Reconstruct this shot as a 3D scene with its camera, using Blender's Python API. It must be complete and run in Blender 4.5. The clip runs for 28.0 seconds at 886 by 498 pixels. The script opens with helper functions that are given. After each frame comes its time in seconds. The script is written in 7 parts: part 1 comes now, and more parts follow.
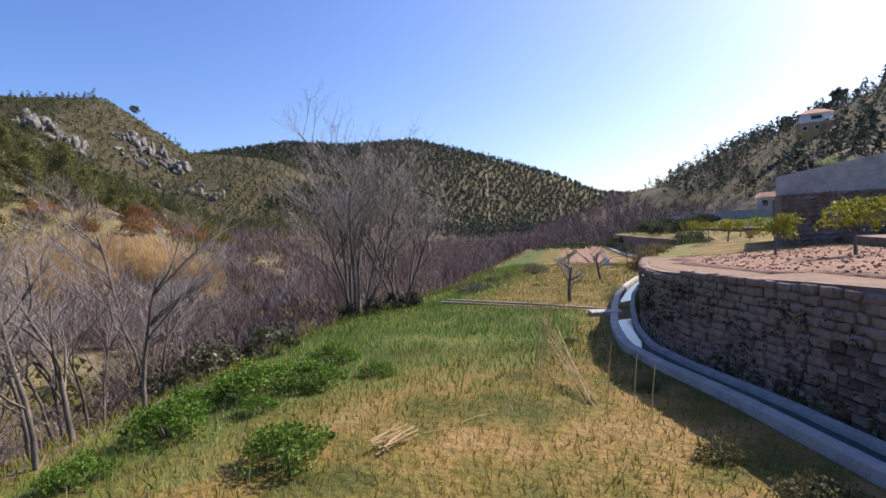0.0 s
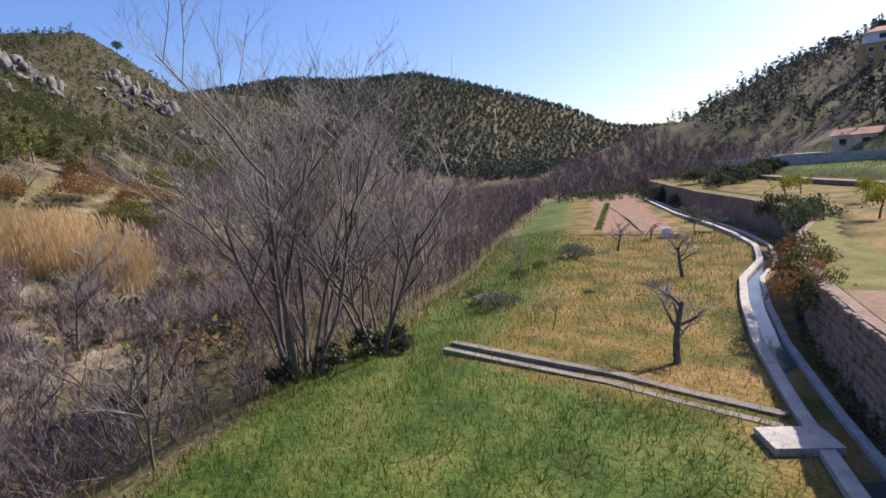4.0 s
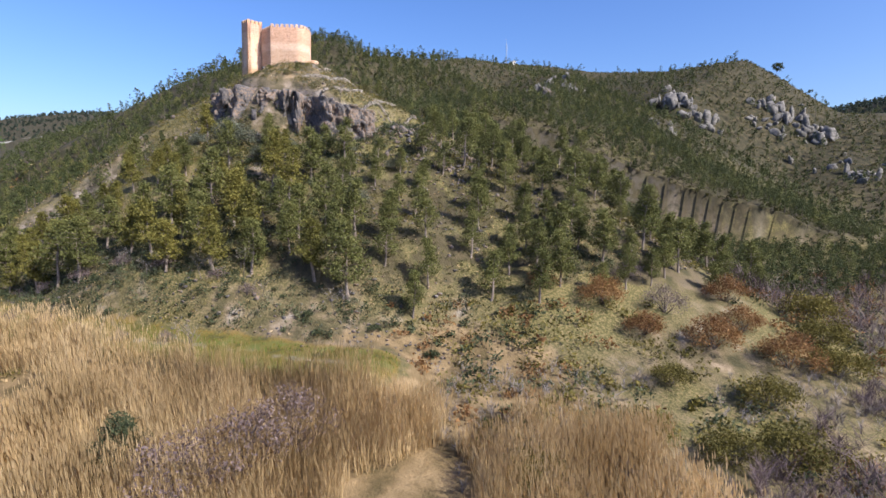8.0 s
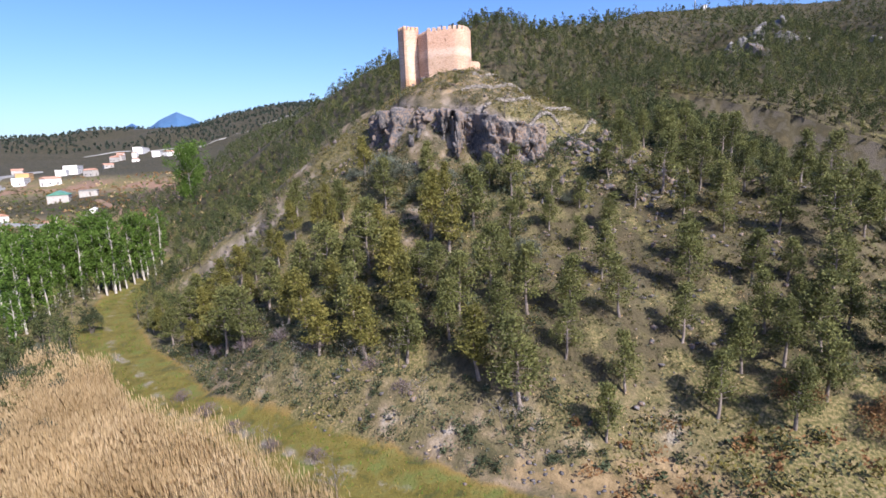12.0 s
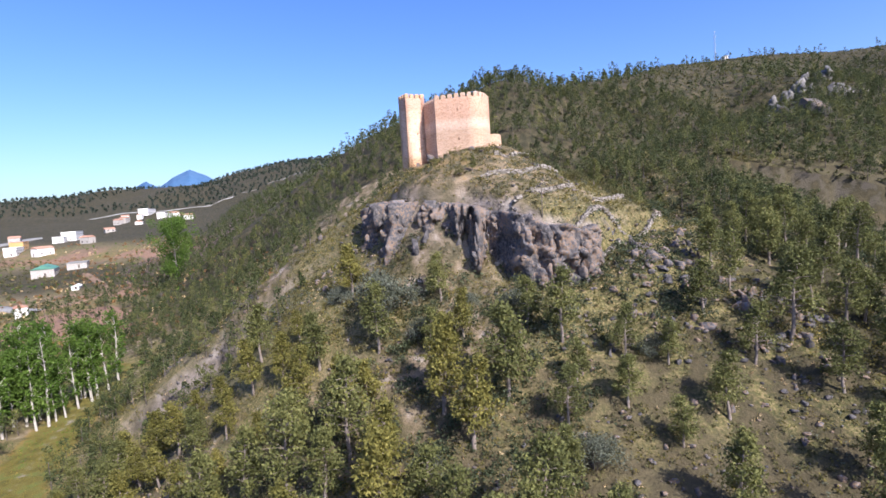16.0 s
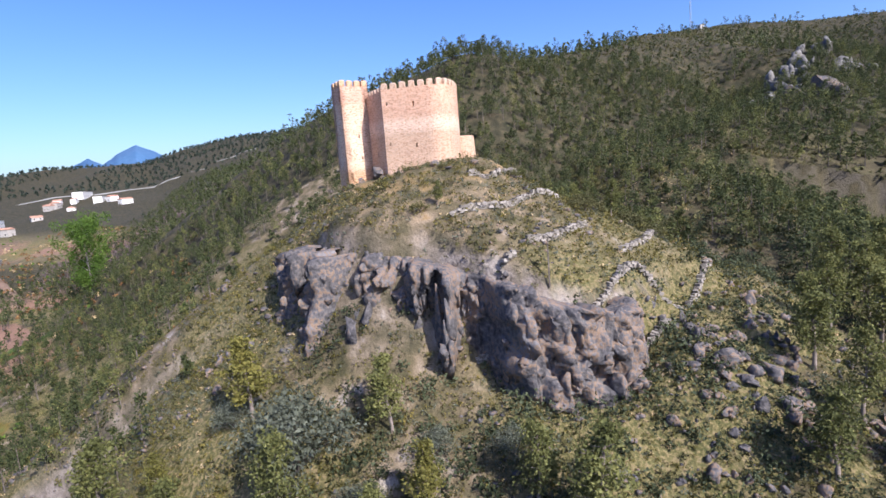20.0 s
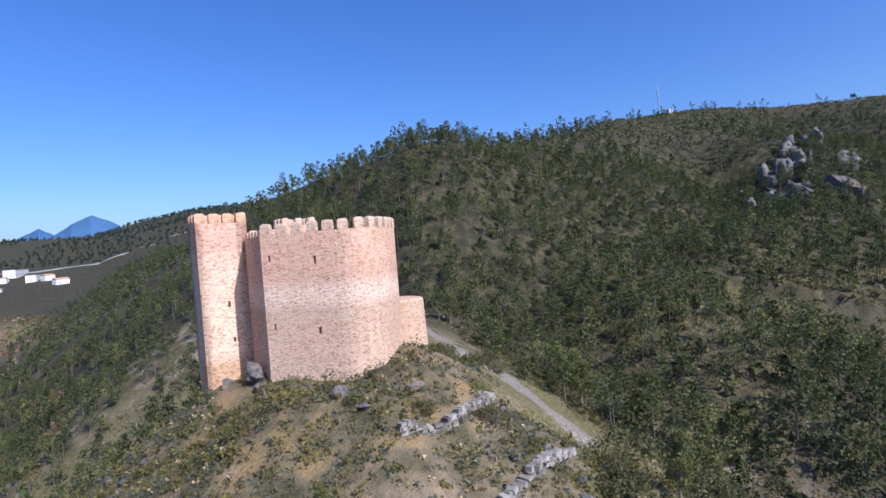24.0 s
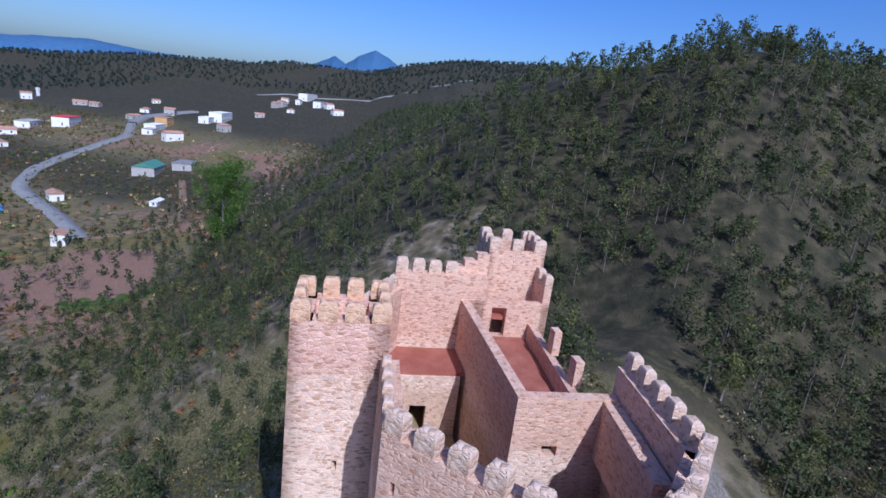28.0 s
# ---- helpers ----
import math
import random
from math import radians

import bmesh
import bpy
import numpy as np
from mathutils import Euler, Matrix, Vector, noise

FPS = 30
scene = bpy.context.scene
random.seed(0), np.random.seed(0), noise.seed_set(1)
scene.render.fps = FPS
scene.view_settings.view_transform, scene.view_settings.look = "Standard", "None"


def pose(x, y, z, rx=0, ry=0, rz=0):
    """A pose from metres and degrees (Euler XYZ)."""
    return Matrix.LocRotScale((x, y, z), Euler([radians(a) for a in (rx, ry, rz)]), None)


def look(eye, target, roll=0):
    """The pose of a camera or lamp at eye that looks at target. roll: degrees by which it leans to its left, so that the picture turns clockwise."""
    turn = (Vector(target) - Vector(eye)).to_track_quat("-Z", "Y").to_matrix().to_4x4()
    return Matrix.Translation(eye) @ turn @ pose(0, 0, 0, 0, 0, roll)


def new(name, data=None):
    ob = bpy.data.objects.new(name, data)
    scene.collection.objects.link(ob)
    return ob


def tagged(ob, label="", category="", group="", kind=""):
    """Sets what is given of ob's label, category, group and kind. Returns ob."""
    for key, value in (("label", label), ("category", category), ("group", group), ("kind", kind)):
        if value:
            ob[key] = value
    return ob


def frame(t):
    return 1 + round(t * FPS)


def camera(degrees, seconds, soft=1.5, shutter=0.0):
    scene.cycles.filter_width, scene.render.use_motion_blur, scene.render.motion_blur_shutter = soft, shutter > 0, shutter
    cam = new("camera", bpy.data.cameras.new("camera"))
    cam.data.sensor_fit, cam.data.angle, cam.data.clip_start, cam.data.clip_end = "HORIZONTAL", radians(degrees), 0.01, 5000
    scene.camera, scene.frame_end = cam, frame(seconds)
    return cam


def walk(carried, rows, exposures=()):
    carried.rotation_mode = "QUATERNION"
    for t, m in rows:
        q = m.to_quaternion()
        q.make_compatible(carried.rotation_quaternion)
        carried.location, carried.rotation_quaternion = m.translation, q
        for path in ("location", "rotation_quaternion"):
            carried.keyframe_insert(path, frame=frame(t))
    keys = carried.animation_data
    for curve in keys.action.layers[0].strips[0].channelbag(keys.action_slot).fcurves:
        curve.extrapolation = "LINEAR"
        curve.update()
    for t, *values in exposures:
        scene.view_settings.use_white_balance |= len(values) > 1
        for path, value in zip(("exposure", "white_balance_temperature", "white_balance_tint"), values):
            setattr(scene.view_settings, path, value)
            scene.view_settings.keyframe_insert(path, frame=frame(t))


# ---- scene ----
# ================= camera and its way =================
cam = camera(79.0, 28.0, soft=1.6)
PATH = [
    (0, (-21.44, 106.43, -20.16), (-22.732, 116.343, -20.449), -3.05),
    (0.5, (-21.62, 109.47, -20.18), (-22.955, 119.376, -20.527), -3.61),
    (1, (-21.77, 112.51, -20.56), (-23.298, 122.375, -21.102), 6.50),
    (1.5, (-21.97, 115.39, -20.99), (-23.432, 125.259, -21.678), -0.11),
    (2, (-22.03, 118.36, -21.04), (-23.403, 128.253, -20.475), -5.55),
    (2.5, (-22.20, 121.10, -20.65), (-23.737, 130.967, -21.267), -1.97),
    (4.5, (-23.64, 131.39, -16.65), (-24.921, 141.169, -18.281), -5.65),
    (5, (-23.21, 139.15, -16.61), (-23.245, 148.951, -18.585), -6.41),
    (5.5, (-23.06, 142.50, -15.76), (-23.241, 152.304, -17.733), -6.62),
    (6, (-23.37, 145.18, -14.26), (-26.455, 154.536, -15.949), 1.32),
    (6.5, (-27.60, 144.80, -10.40), (-33.539, 152.681, -12.016), -1.60),
    (7, (-32.50, 144.70, -6.00), (-40.188, 150.926, -7.461), -3.40),
    (7.5, (-38.00, 144.20, -1.80), (-46.571, 149.188, -3.088), -1.20),
    (8, (-43.50, 143.81, 2.07), (-52.710, 147.563, 1.012), 1.07),
    (8.5, (-49.14, 143.55, 3.22), (-58.859, 145.743, 2.334), 1.96),
    (9, (-52.21, 144.58, 4.80), (-62.103, 145.760, 3.901), 2.24),
    (9.5, (-53.30, 145.51, 7.13), (-63.199, 146.683, 6.286), 3.55),
    (10, (-54.76, 146.22, 9.25), (-64.649, 147.356, 8.278), 4.34),
    (10.5, (-56.29, 146.32, 10.87), (-66.205, 147.139, 9.853), 1.57),
    (11, (-58.53, 146.34, 11.74), (-68.416, 147.209, 10.491), 0.43),
    (11.5, (-60.11, 147.02, 13.47), (-69.939, 147.830, 11.811), -2.11),
    (13.5, (-71.55, 149.21, 18.36), (-81.413, 149.688, 16.780), -3.57),
    (14, (-75.45, 149.47, 19.12), (-85.357, 150.011, 17.908), -2.66),
    (14.5, (-79.40, 149.70, 20.14), (-89.330, 150.347, 19.139), -2.61),
    (15, (-83.98, 149.88, 21.56), (-93.911, 150.526, 20.615), -3.16),
    (15.5, (-87.94, 149.66, 22.90), (-97.881, 150.313, 22.048), -3.24),
    (16, (-92.76, 150.04, 24.43), (-102.717, 150.603, 23.628), -3.76),
    (16.5, (-96.66, 149.98, 25.73), (-106.622, 150.564, 25.064), -3.74),
    (17, (-100.62, 150.15, 26.97), (-110.584, 150.709, 26.307), -4.05),
    (17.5, (-104.06, 150.17, 28.32), (-114.036, 150.748, 27.837), -4.64),
    (18, (-107.57, 150.48, 29.52), (-117.541, 151.031, 28.993), -5.20),
    (18.5, (-110.81, 150.62, 30.30), (-120.750, 151.073, 29.291), -5.59),
    (19, (-114.41, 151.27, 31.32), (-124.318, 151.517, 30.011), -6.33),
    (19.5, (-118.42, 152.90, 32.00), (-128.274, 154.068, 30.791), -5.62),
    (20, (-122.34, 153.88, 32.82), (-132.172, 155.058, 31.442), -4.69),
    (20.5, (-125.72, 154.41, 33.61), (-135.517, 155.448, 31.874), -3.91),
    (21, (-129.84, 156.07, 34.34), (-139.590, 157.662, 32.806), -4.71),
    (21.5, (-133.46, 157.56, 35.52), (-143.174, 159.537, 34.164), -5.95),
    (22, (-137.57, 158.50, 37.09), (-147.318, 160.586, 36.285), -4.88),
    (22.5, (-143.11, 159.36, 38.26), (-152.870, 161.449, 37.688), -5.02),
    (24.5, (-157.39, 163.13, 44.62), (-167.226, 164.916, 44.550), -3.98),
    (25, (-162.21, 163.48, 45.61), (-172.130, 164.485, 44.863), -0.42),
    (25.5, (-165.75, 163.81, 47.10), (-175.743, 163.579, 46.825), 0.77),
    (26, (-169.72, 164.76, 49.22), (-179.554, 163.051, 48.661), 2.64),
    (26.5, (-174.23, 164.01, 50.84), (-183.964, 161.745, 50.581), 4.30),
    (27, (-177.57, 163.35, 52.34), (-187.303, 161.095, 51.880), 4.76),
    (27.5, (-180.11, 162.38, 53.46), (-189.674, 160.359, 51.373), 3.36),
    (28, (-183.02, 161.05, 55.45), (-192.431, 158.838, 52.881), 7.03),
]
EXPOSURES = [(0, 0.92, 7100, 14), (2.5, 0.9, 7100, 14), (5, 0.8, 7100, 14), (6, 0.72, 7000, 14), (7, 0.65, 6900, 13), (8, 0.9, 6750, 11), (9, 0.92, 6600, 13), (14, 1.02, 6400, 15), (22, 0.78, 6100, 14), (25, 0.34, 5450, 13), (28, 0.02, 5100, 15)]
walk(cam, [(t, look(eye, target, roll)) for t, eye, target, roll in PATH], EXPOSURES)

# ================= world and sun =================
SUN = Vector((0.62, 0.42, 0.66)).normalized()
world = bpy.data.worlds.new("world")
scene.world = world
world.use_nodes = True
wn, wl = world.node_tree.nodes, world.node_tree.links
sky = wn.new("ShaderNodeTexSky")
sky.sky_type = "NISHITA"
sky.sun_disc = False
sky.sun_elevation = math.asin(SUN.z)
sky.sun_rotation = math.atan2(SUN.x, SUN.y)
sky.air_density, sky.dust_density, sky.ozone_density = 1.0, 1.9, 6.0
deep = wn.new("ShaderNodeHueSaturation")
deep.inputs["Saturation"].default_value = 1.18
deep.inputs["Hue"].default_value = 0.513
wl.new(sky.outputs[0], deep.inputs["Color"])
wl.new(deep.outputs[0], wn["Background"].inputs[0])
wn["Background"].inputs[1].default_value = 0.125
sun_data = bpy.data.lights.new("sun", "SUN")
sun_data.energy, sun_data.angle, sun_data.color = 4.2, radians(0.53), (1.0, 0.96, 0.90)
sun = new("sun", sun_data)
sun.matrix_world = look(SUN * 500, (0, 0, 0))

# ================= helpers =================
RNG = np.random.default_rng(7)
TABLE = np.random.default_rng(3).random((256, 256))


def vnoise(x, y, cell):
    """Smooth value noise in 0..1 with the given cell in metres."""
    x, y = np.asarray(x, float) / cell + 1000.0, np.asarray(y, float) / cell + 1000.0
    i, j = np.floor(x).astype(int), np.floor(y).astype(int)
    u, v = x - i, y - j
    u, v = u * u * (3 - 2 * u), v * v * (3 - 2 * v)
    a, b = TABLE[i % 256, j % 256], TABLE[(i + 1) % 256, j % 256]
    c, d = TABLE[i % 256, (j + 1) % 256], TABLE[(i + 1) % 256, (j + 1) % 256]
    return (a * (1 - u) + b * u) * (1 - v) + (c * (1 - u) + d * u) * v


def smooth(a, b, x):
    s = np.clip((x - a) / (b - a), 0, 1)
    return s * s * (3 - 2 * s)


def polyline(x, y, pts):
    """Distance to a polyline of (x, y, z), and the height of the nearest place on it."""
    best, high = np.full(np.shape(x), 1e9), np.zeros(np.shape(x))
    for (ax, ay, az), (bx, by, bz) in zip(pts, pts[1:]):
        dx, dy = bx - ax, by - ay
        s = np.clip(((x - ax) * dx + (y - ay) * dy) / (dx * dx + dy * dy), 0, 1)
        d = np.hypot(x - ax - s * dx, y - ay - s * dy)
        near = d < best
        best, high = np.where(near, d, best), np.where(near, az + s * (bz - az), high)
    return best, high


def smax(a, b, k):
    """Smooth maximum."""
    h = np.clip(0.5 + 0.5 * (a - b) / k, 0, 1)
    return b * (1 - h) + a * h + k * h * (1 - h)


# ================= the lie of the land =================
HILL_CREST = [(-640, 20, 48.4), (-540, 70, 49.9), (-450, 120, 51.1), (-390, 160, 71), (-350, 195, 76), (-365, 245, 81), (-420, 310, 99.4), (-480, 370, 115.2), (-520, 430, 126.5), (-500, 480, 121.3), (-430, 520, 112.7), (-370, 545, 112.7), (-310, 570, 63.9), (-265, 610, 62.3), (-235, 660, 50.6), (-215, 730, 30.1)]
CASTLE_CREST = [(-186, 158, 30), (-200, 158, 34.2), (-226, 164, 33.2), (-252, 176, 31), (-280, 186, 51), (-310, 192, 73), (-350, 195, 79.5)]
# the spur's nose, by bearing: rim radius, rim height, cliff height, slope below
NOSE = [(-110, -78, -60, -47, -30, -15, -8, 7, 16, 30, 45, 67, 110), (26, 21.4, 21.5, 20.6, 18.6, 20.5, 22.5, 26, 28.5, 28.5, 28.5, 31, 34), (21, 26.2, 26.3, 26.2, 26.2, 25.3, 24.5, 22.5, 20.5, 21, 21, 19.5, 14), (2, 9, 10.5, 11, 11.5, 11.5, 11, 9.5, 8, 4, 3, 1, 0), (0.9, 1.0, 0.95, 0.88, 0.8, 0.76, 0.74, 0.74, 0.72, 0.68, 0.62, 0.5, 0.45)]
SHOULDER = [(-128, 214, -6), (-146, 212, 3), (-166, 206, 13), (-194, 212, 20), (-245, 216, 34), (-264, 282, 46), (-318, 332, 68), (-420, 310, 99)]
NORTH_CREST = [(-700, 780, 110.0), (-490, 863, 133.9), (-411, 907, 128.1), (-311, 948, 131.7), (-198, 980, 100.6), (-85, 996, 60.8), (-23, 999, 29.2), (120, 1010, 15.0)]
EAST_CREST = [(0, 560, -18.4), (21, 518, 5.2), (48, 484, -13.0), (69, 449, 21.2), (86, 424, 24.8), (110, 395, 32), (160, 350, 63), (230, 260, 52.0), (260, 100, 52.0), (240, -150, 40.0), (200, -400, 30.0)]
WEST_CREST = [(-1288, 814, 150), (-1418, 500, 165), (-1461, 209, 168), (-1457, 51, 166), (-1446, -39, 160), (-1424, -148, 152), (-1405, -216, 138), (-1387, -270, 125), (-1367, -323, 110), (-1320, -426, 104), (-1282, -496, 104), (-1246, -554, 92), (-1143, -689, 84), (-998, -832, 62), (-812, -962, 46), (-498, -1092, 30)]
MOUNTAIN = [(-2484, 567, 161), (-2511, -59, 161), (-2438, -471, 169), (-2389, -631, 178), (-2375, -671, 209), (-2353, -730, 239), (-2329, -788, 207), (-2307, -838, 169), (-2290, -876, 194), (-2268, -921, 169), (-2219, -1014, 119), (-2086, -1227, 102), (-1985, -1360, 115), (-1875, -1487, 123), (-1787, -1576, 131), (-1695, -1661, 119), (-1598, -1741, 106), (-1392, -1885, 85), (-941, -2105, 60)]
PATH_LOW = [(-103, 157, 0), (-106.5, 151, 0), (-114, 142.5, 0), (-120.5, 133, 0), (-127.5, 124, 0), (-133, 115, 0), (-146, 106, 0), (-159.5, 94.5, 0), (-180, 82, 0), (-205, 74, 0), (-245, 64, 0)]
CANAL = [(3, 88), (-1.5, 100), (-5, 108), (-7.6, 115), (-9.8, 121), (-11.4, 125.5), (-13.2, 129.5), (-14.4, 133), (-14.8, 138), (-14.7, 145), (-14.3, 152), (-13.4, 159), (-12.2, 165.5), (-9.7, 172), (-8.4, 179.5), (-8.6, 188), (-9.4, 196), (-12.0, 212), (-14.0, 235), (-16, 260)]
TALUS = [(-134, 132, 0), (-124, 158, 0), (-120, 186, 0), (-142, 215, 0)]
FIELD_Z = -26.0
# the terraced field, its canal and the side valley are laid out in a frame of their own, turned about its middle
FIELD_TURN, FIELD_PIVOT = radians(-9.5), (-19.0, 145.0)
FIELD_FRAME = Matrix.Translation((*FIELD_PIVOT, 0)) @ Matrix.Rotation(FIELD_TURN, 4, "Z") @ Matrix.Translation((-FIELD_PIVOT[0], -FIELD_PIVOT[1], 0))
IN_FIELD = [False]


def turned(x, y, a):
    """Places turned by the angle a about the field's pivot."""
    c, s, (px, py) = math.cos(a), math.sin(a), FIELD_PIVOT
    return px + (x - px) * c - (y - py) * s, py + (x - px) * s + (y - py) * c


def enter_field():
    """From here on places are given in the field's frame; returns what stood before."""
    IN_FIELD[0] = True
    return set(scene.objects)


def leave_field(before):
    """Turn all that was built since enter_field() from the field's frame into the world."""
    IN_FIELD[0] = False
    for ob in scene.objects:
        if ob not in before and ob.parent is None:
            ob.matrix_basis = FIELD_FRAME @ ob.matrix_basis


def canal_x(y):
    ys = np.array([p[1] for p in CANAL], float)
    xs = np.array([p[0] for p in CANAL], float)
    return np.interp(y, ys, xs)


def wall_top(y):
    """Height of the retaining wall's top, and of the upper terrace behind it."""
    return FIELD_Z + np.interp(y, [88, 118, 145, 260], [4.3, 4.1, 3.25, 3.25])


def field_edge(y):
    """The west edge of the tilled terrace, where the ground drops to the river."""
    return np.interp(y, [80, 100, 116, 130, 143, 150, 160, 175, 200, 260, 320], [-30, -30, -31, -33, -34, -33, -31.5, -31, -33, -36, -40])


def terrace_x(y):
    """The west face of the upper terrace's retaining wall."""
    return canal_x(y) + np.interp(y, [88, 138, 150, 165, 180, 190, 260], [2.2, 1.6, 2.0, 3.2, 3.6, 3.2, 3.0])


def ground(x, y):
    x, y = np.asarray(x, float), np.asarray(y, float)
    if IN_FIELD[0]:
        x, y = turned(x, y, FIELD_TURN)
    fx, fy = turned(x, y, -FIELD_TURN)
    # valley floor, rising gently westwards and upstream
    z = np.interp(x, [-4500, -1500, -900, -560, -381, -300, -215, -150, -110, -75, -50, 400], [60, 45, 30, 10, -11, -14, -16, -18, -20, -24, -29, -30])
    z = z + 0.018 * np.clip(y - 230, 0, 900) + 1.6 * (vnoise(x, y, 60) - 0.5) + 0.6 * (vnoise(x, y, 13) - 0.5)
    far = smooth(500, 1200, np.hypot(x + 200, y - 150))
    z = z + far * 20 * (vnoise(x, y, 420) - 0.4)
    # hills
    rough = 9.0 * (vnoise(x, y, 75) - 0.5) + 3.0 * (vnoise(x, y, 24) - 0.5) + 1.0 * (vnoise(x, y, 8) - 0.5)
    for crest, slope, cap, k in ((HILL_CREST, 0.43, 26.0, 12.0), (NORTH_CREST, 0.40, 30.0, 14.0), (EAST_CREST, 0.42, 20.0, 9.0), (SHOULDER, 0.52, 8.0, 6.0), (WEST_CREST, 0.16, 60.0, 25.0)):
        d, c = polyline(fx, fy, crest) if crest is NORTH_CREST or crest is EAST_CREST else polyline(x, y, crest)
        slope = slope + (0.25 * np.maximum(smooth(190, 110, y) * smooth(-190, -250, x), smooth(400, 310, y) * smooth(-370, -310, x)) if crest is HILL_CREST else 0.0)
        h = c - slope * (np.sqrt(d * d + cap * cap) - cap) + rough * np.clip(d / 60, 0.15, 1.2)
        z = smax(h, z, k)
    # castle spur
    d, c = polyline(x, y, CASTLE_CREST)
    fine = 1.1 * (vnoise(x, y, 11) - 0.5) + 0.5 * (vnoise(x, y, 4) - 0.5)
    away = np.where(y > 160, 0.52, 0.72) + 0.75 * smooth(-196, -180, x)
    h = c - 0.18 * np.minimum(d, 7) - away * np.maximum(d - 7, 0) + fine + 3.0 * (vnoise(x, y, 30) - 0.5) * np.clip(d / 30, 0, 1)
    z = smax(h, z, 4.0)
    # the nose of the spur: a rim round its centre, a cliff below the rim, then a steep slope
    nx, ny = x + 192.0, y - 165.0
    rr, th = np.hypot(nx, ny), np.degrees(np.arctan2(ny, nx))
    rim = np.interp(th, NOSE[0], NOSE[1]) + 2.2 * (vnoise(x, y, 7) - 0.5)
    edge = np.interp(th, NOSE[0], NOSE[2])
    cliff = np.interp(th, NOSE[0], NOSE[3])
    out = rr - rim
    steep = np.interp(th, NOSE[0], NOSE[4])
    fall = cliff * smooth(-3.2, -0.3, out) + 0.5 * np.clip(out - 3, 0, 12) + steep * np.maximum(out - 15, 0)
    nose = edge - np.where(out > -4, fall, 0) + np.where(out < 0, np.minimum(-out * 0.52, np.maximum(33.6 - edge, 0)), 0) + fine
    inn = smooth(112, 84, np.abs(th - 2))
    z = np.where(inn > 0, smax(nose - 30 * (1 - inn), z, 2.0), z)
    z = z + 3.0 * np.exp(-((x + 198.5) ** 2 + (y - 169.5) ** 2) / 55.0)
    # talus at the slope's foot
    d, _ = polyline(x, y, TALUS)
    z = z + 6.5 * np.exp(-((d / 15.0) ** 2))
    # the meadow shelf along the foot of the spur
    d, _ = polyline(x, y, PATH_LOW)
    shelf = smooth(11, 4.2, d) * smooth(-245, -205, x)
    z = z + shelf * (-17.6 + 0.3 * (vnoise(x, y, 5) - 0.5) - z)
    # the river's cut
    rx = np.interp(y, [-200, 60, 110, 150, 180, 230, 300, 420, 600], [-330, -190, -95, -62, -55, -62, -75, -95, -120])
    z = z - 2.2 * np.exp(-(((x - rx) / 9.0) ** 2)) * smooth(620, 500, y)
    # tilled terrace, banks, upper terrace
    edge, wall = field_edge(fy), terrace_x(fy)
    inside = smooth(74, 84, fy) * smooth(300, 262, fy)
    fz = FIELD_Z + 0.25 * (vnoise(fx, fy, 9) - 0.5) - 0.5 * smooth(edge + 6, edge, fx)
    low = smooth(edge - 9, edge, fx)
    wall = wall + 1.5
    z = z + inside * low * (fx < wall) * (fz - z)
    up = wall_top(fy) + 0.035 * np.clip(fx - wall - 1, 0, 40) + 0.2 * (vnoise(fx, fy, 7) - 0.5) + 1.6 * smooth(wall + 14, wall + 17, fx)
    upper = inside * (fx >= wall) * smooth(wall + 60, wall + 22, fx)
    z = np.where(fx >= wall, z * (1 - upper) + upper * np.maximum(up, np.where(fx > wall + 30, z, up)), z)
    return z


def gz(x, y):
    return float(ground(np.array([x]), np.array([y]))[0])


# ================= materials =================
def mat(name, rough=0.85, metal=0.0):
    m = bpy.data.materials.new(name)
    m.use_nodes = True
    b = m.node_tree.nodes["Principled BSDF"]
    b.inputs["Roughness"].default_value, b.inputs["Metallic"].default_value = rough, metal
    b.inputs["Specular IOR Level"].default_value = 0.25
    return m, m.node_tree.nodes, m.node_tree.links, b


def ramp(nodes, stops):
    r = nodes.new("ShaderNodeValToRGB")
    while len(r.color_ramp.elements) < len(stops):
        r.color_ramp.elements.new(0.5)
    for e, (p, c) in zip(r.color_ramp.elements, stops):
        e.position, e.color = p, (*c, 1)
    return r


def noise_node(nodes, links, scale, detail=4.0, coord=None, rough=0.55):
    n = nodes.new("ShaderNodeTexNoise")
    n.inputs["Scale"].default_value, n.inputs["Detail"].default_value, n.inputs["Roughness"].default_value = scale, detail, rough
    if coord is not None:
        links.new(coord, n.inputs["Vector"])
    return n


def mixc(nodes, links, fac, a, b, mode="MIX"):
    m = nodes.new("ShaderNodeMix")
    m.data_type, m.blend_type = "RGBA", mode
    for key, value in ((0, fac), (6, a), (7, b)):
        if isinstance(value, (int, float)):
            m.inputs[key].default_value = value
        elif isinstance(value, tuple):
            m.inputs[key].default_value = (*value, 1)
        else:
            links.new(value, m.inputs[key])
    return m.outputs[2]


def bump(nodes, links, b, height, strength, distance):
    n = nodes.new("ShaderNodeBump")
    n.inputs["Strength"].default_value, n.inputs["Distance"].default_value = strength, distance
    links.new(height, n.inputs["Height"])
    links.new(n.outputs[0], b.inputs["Normal"])


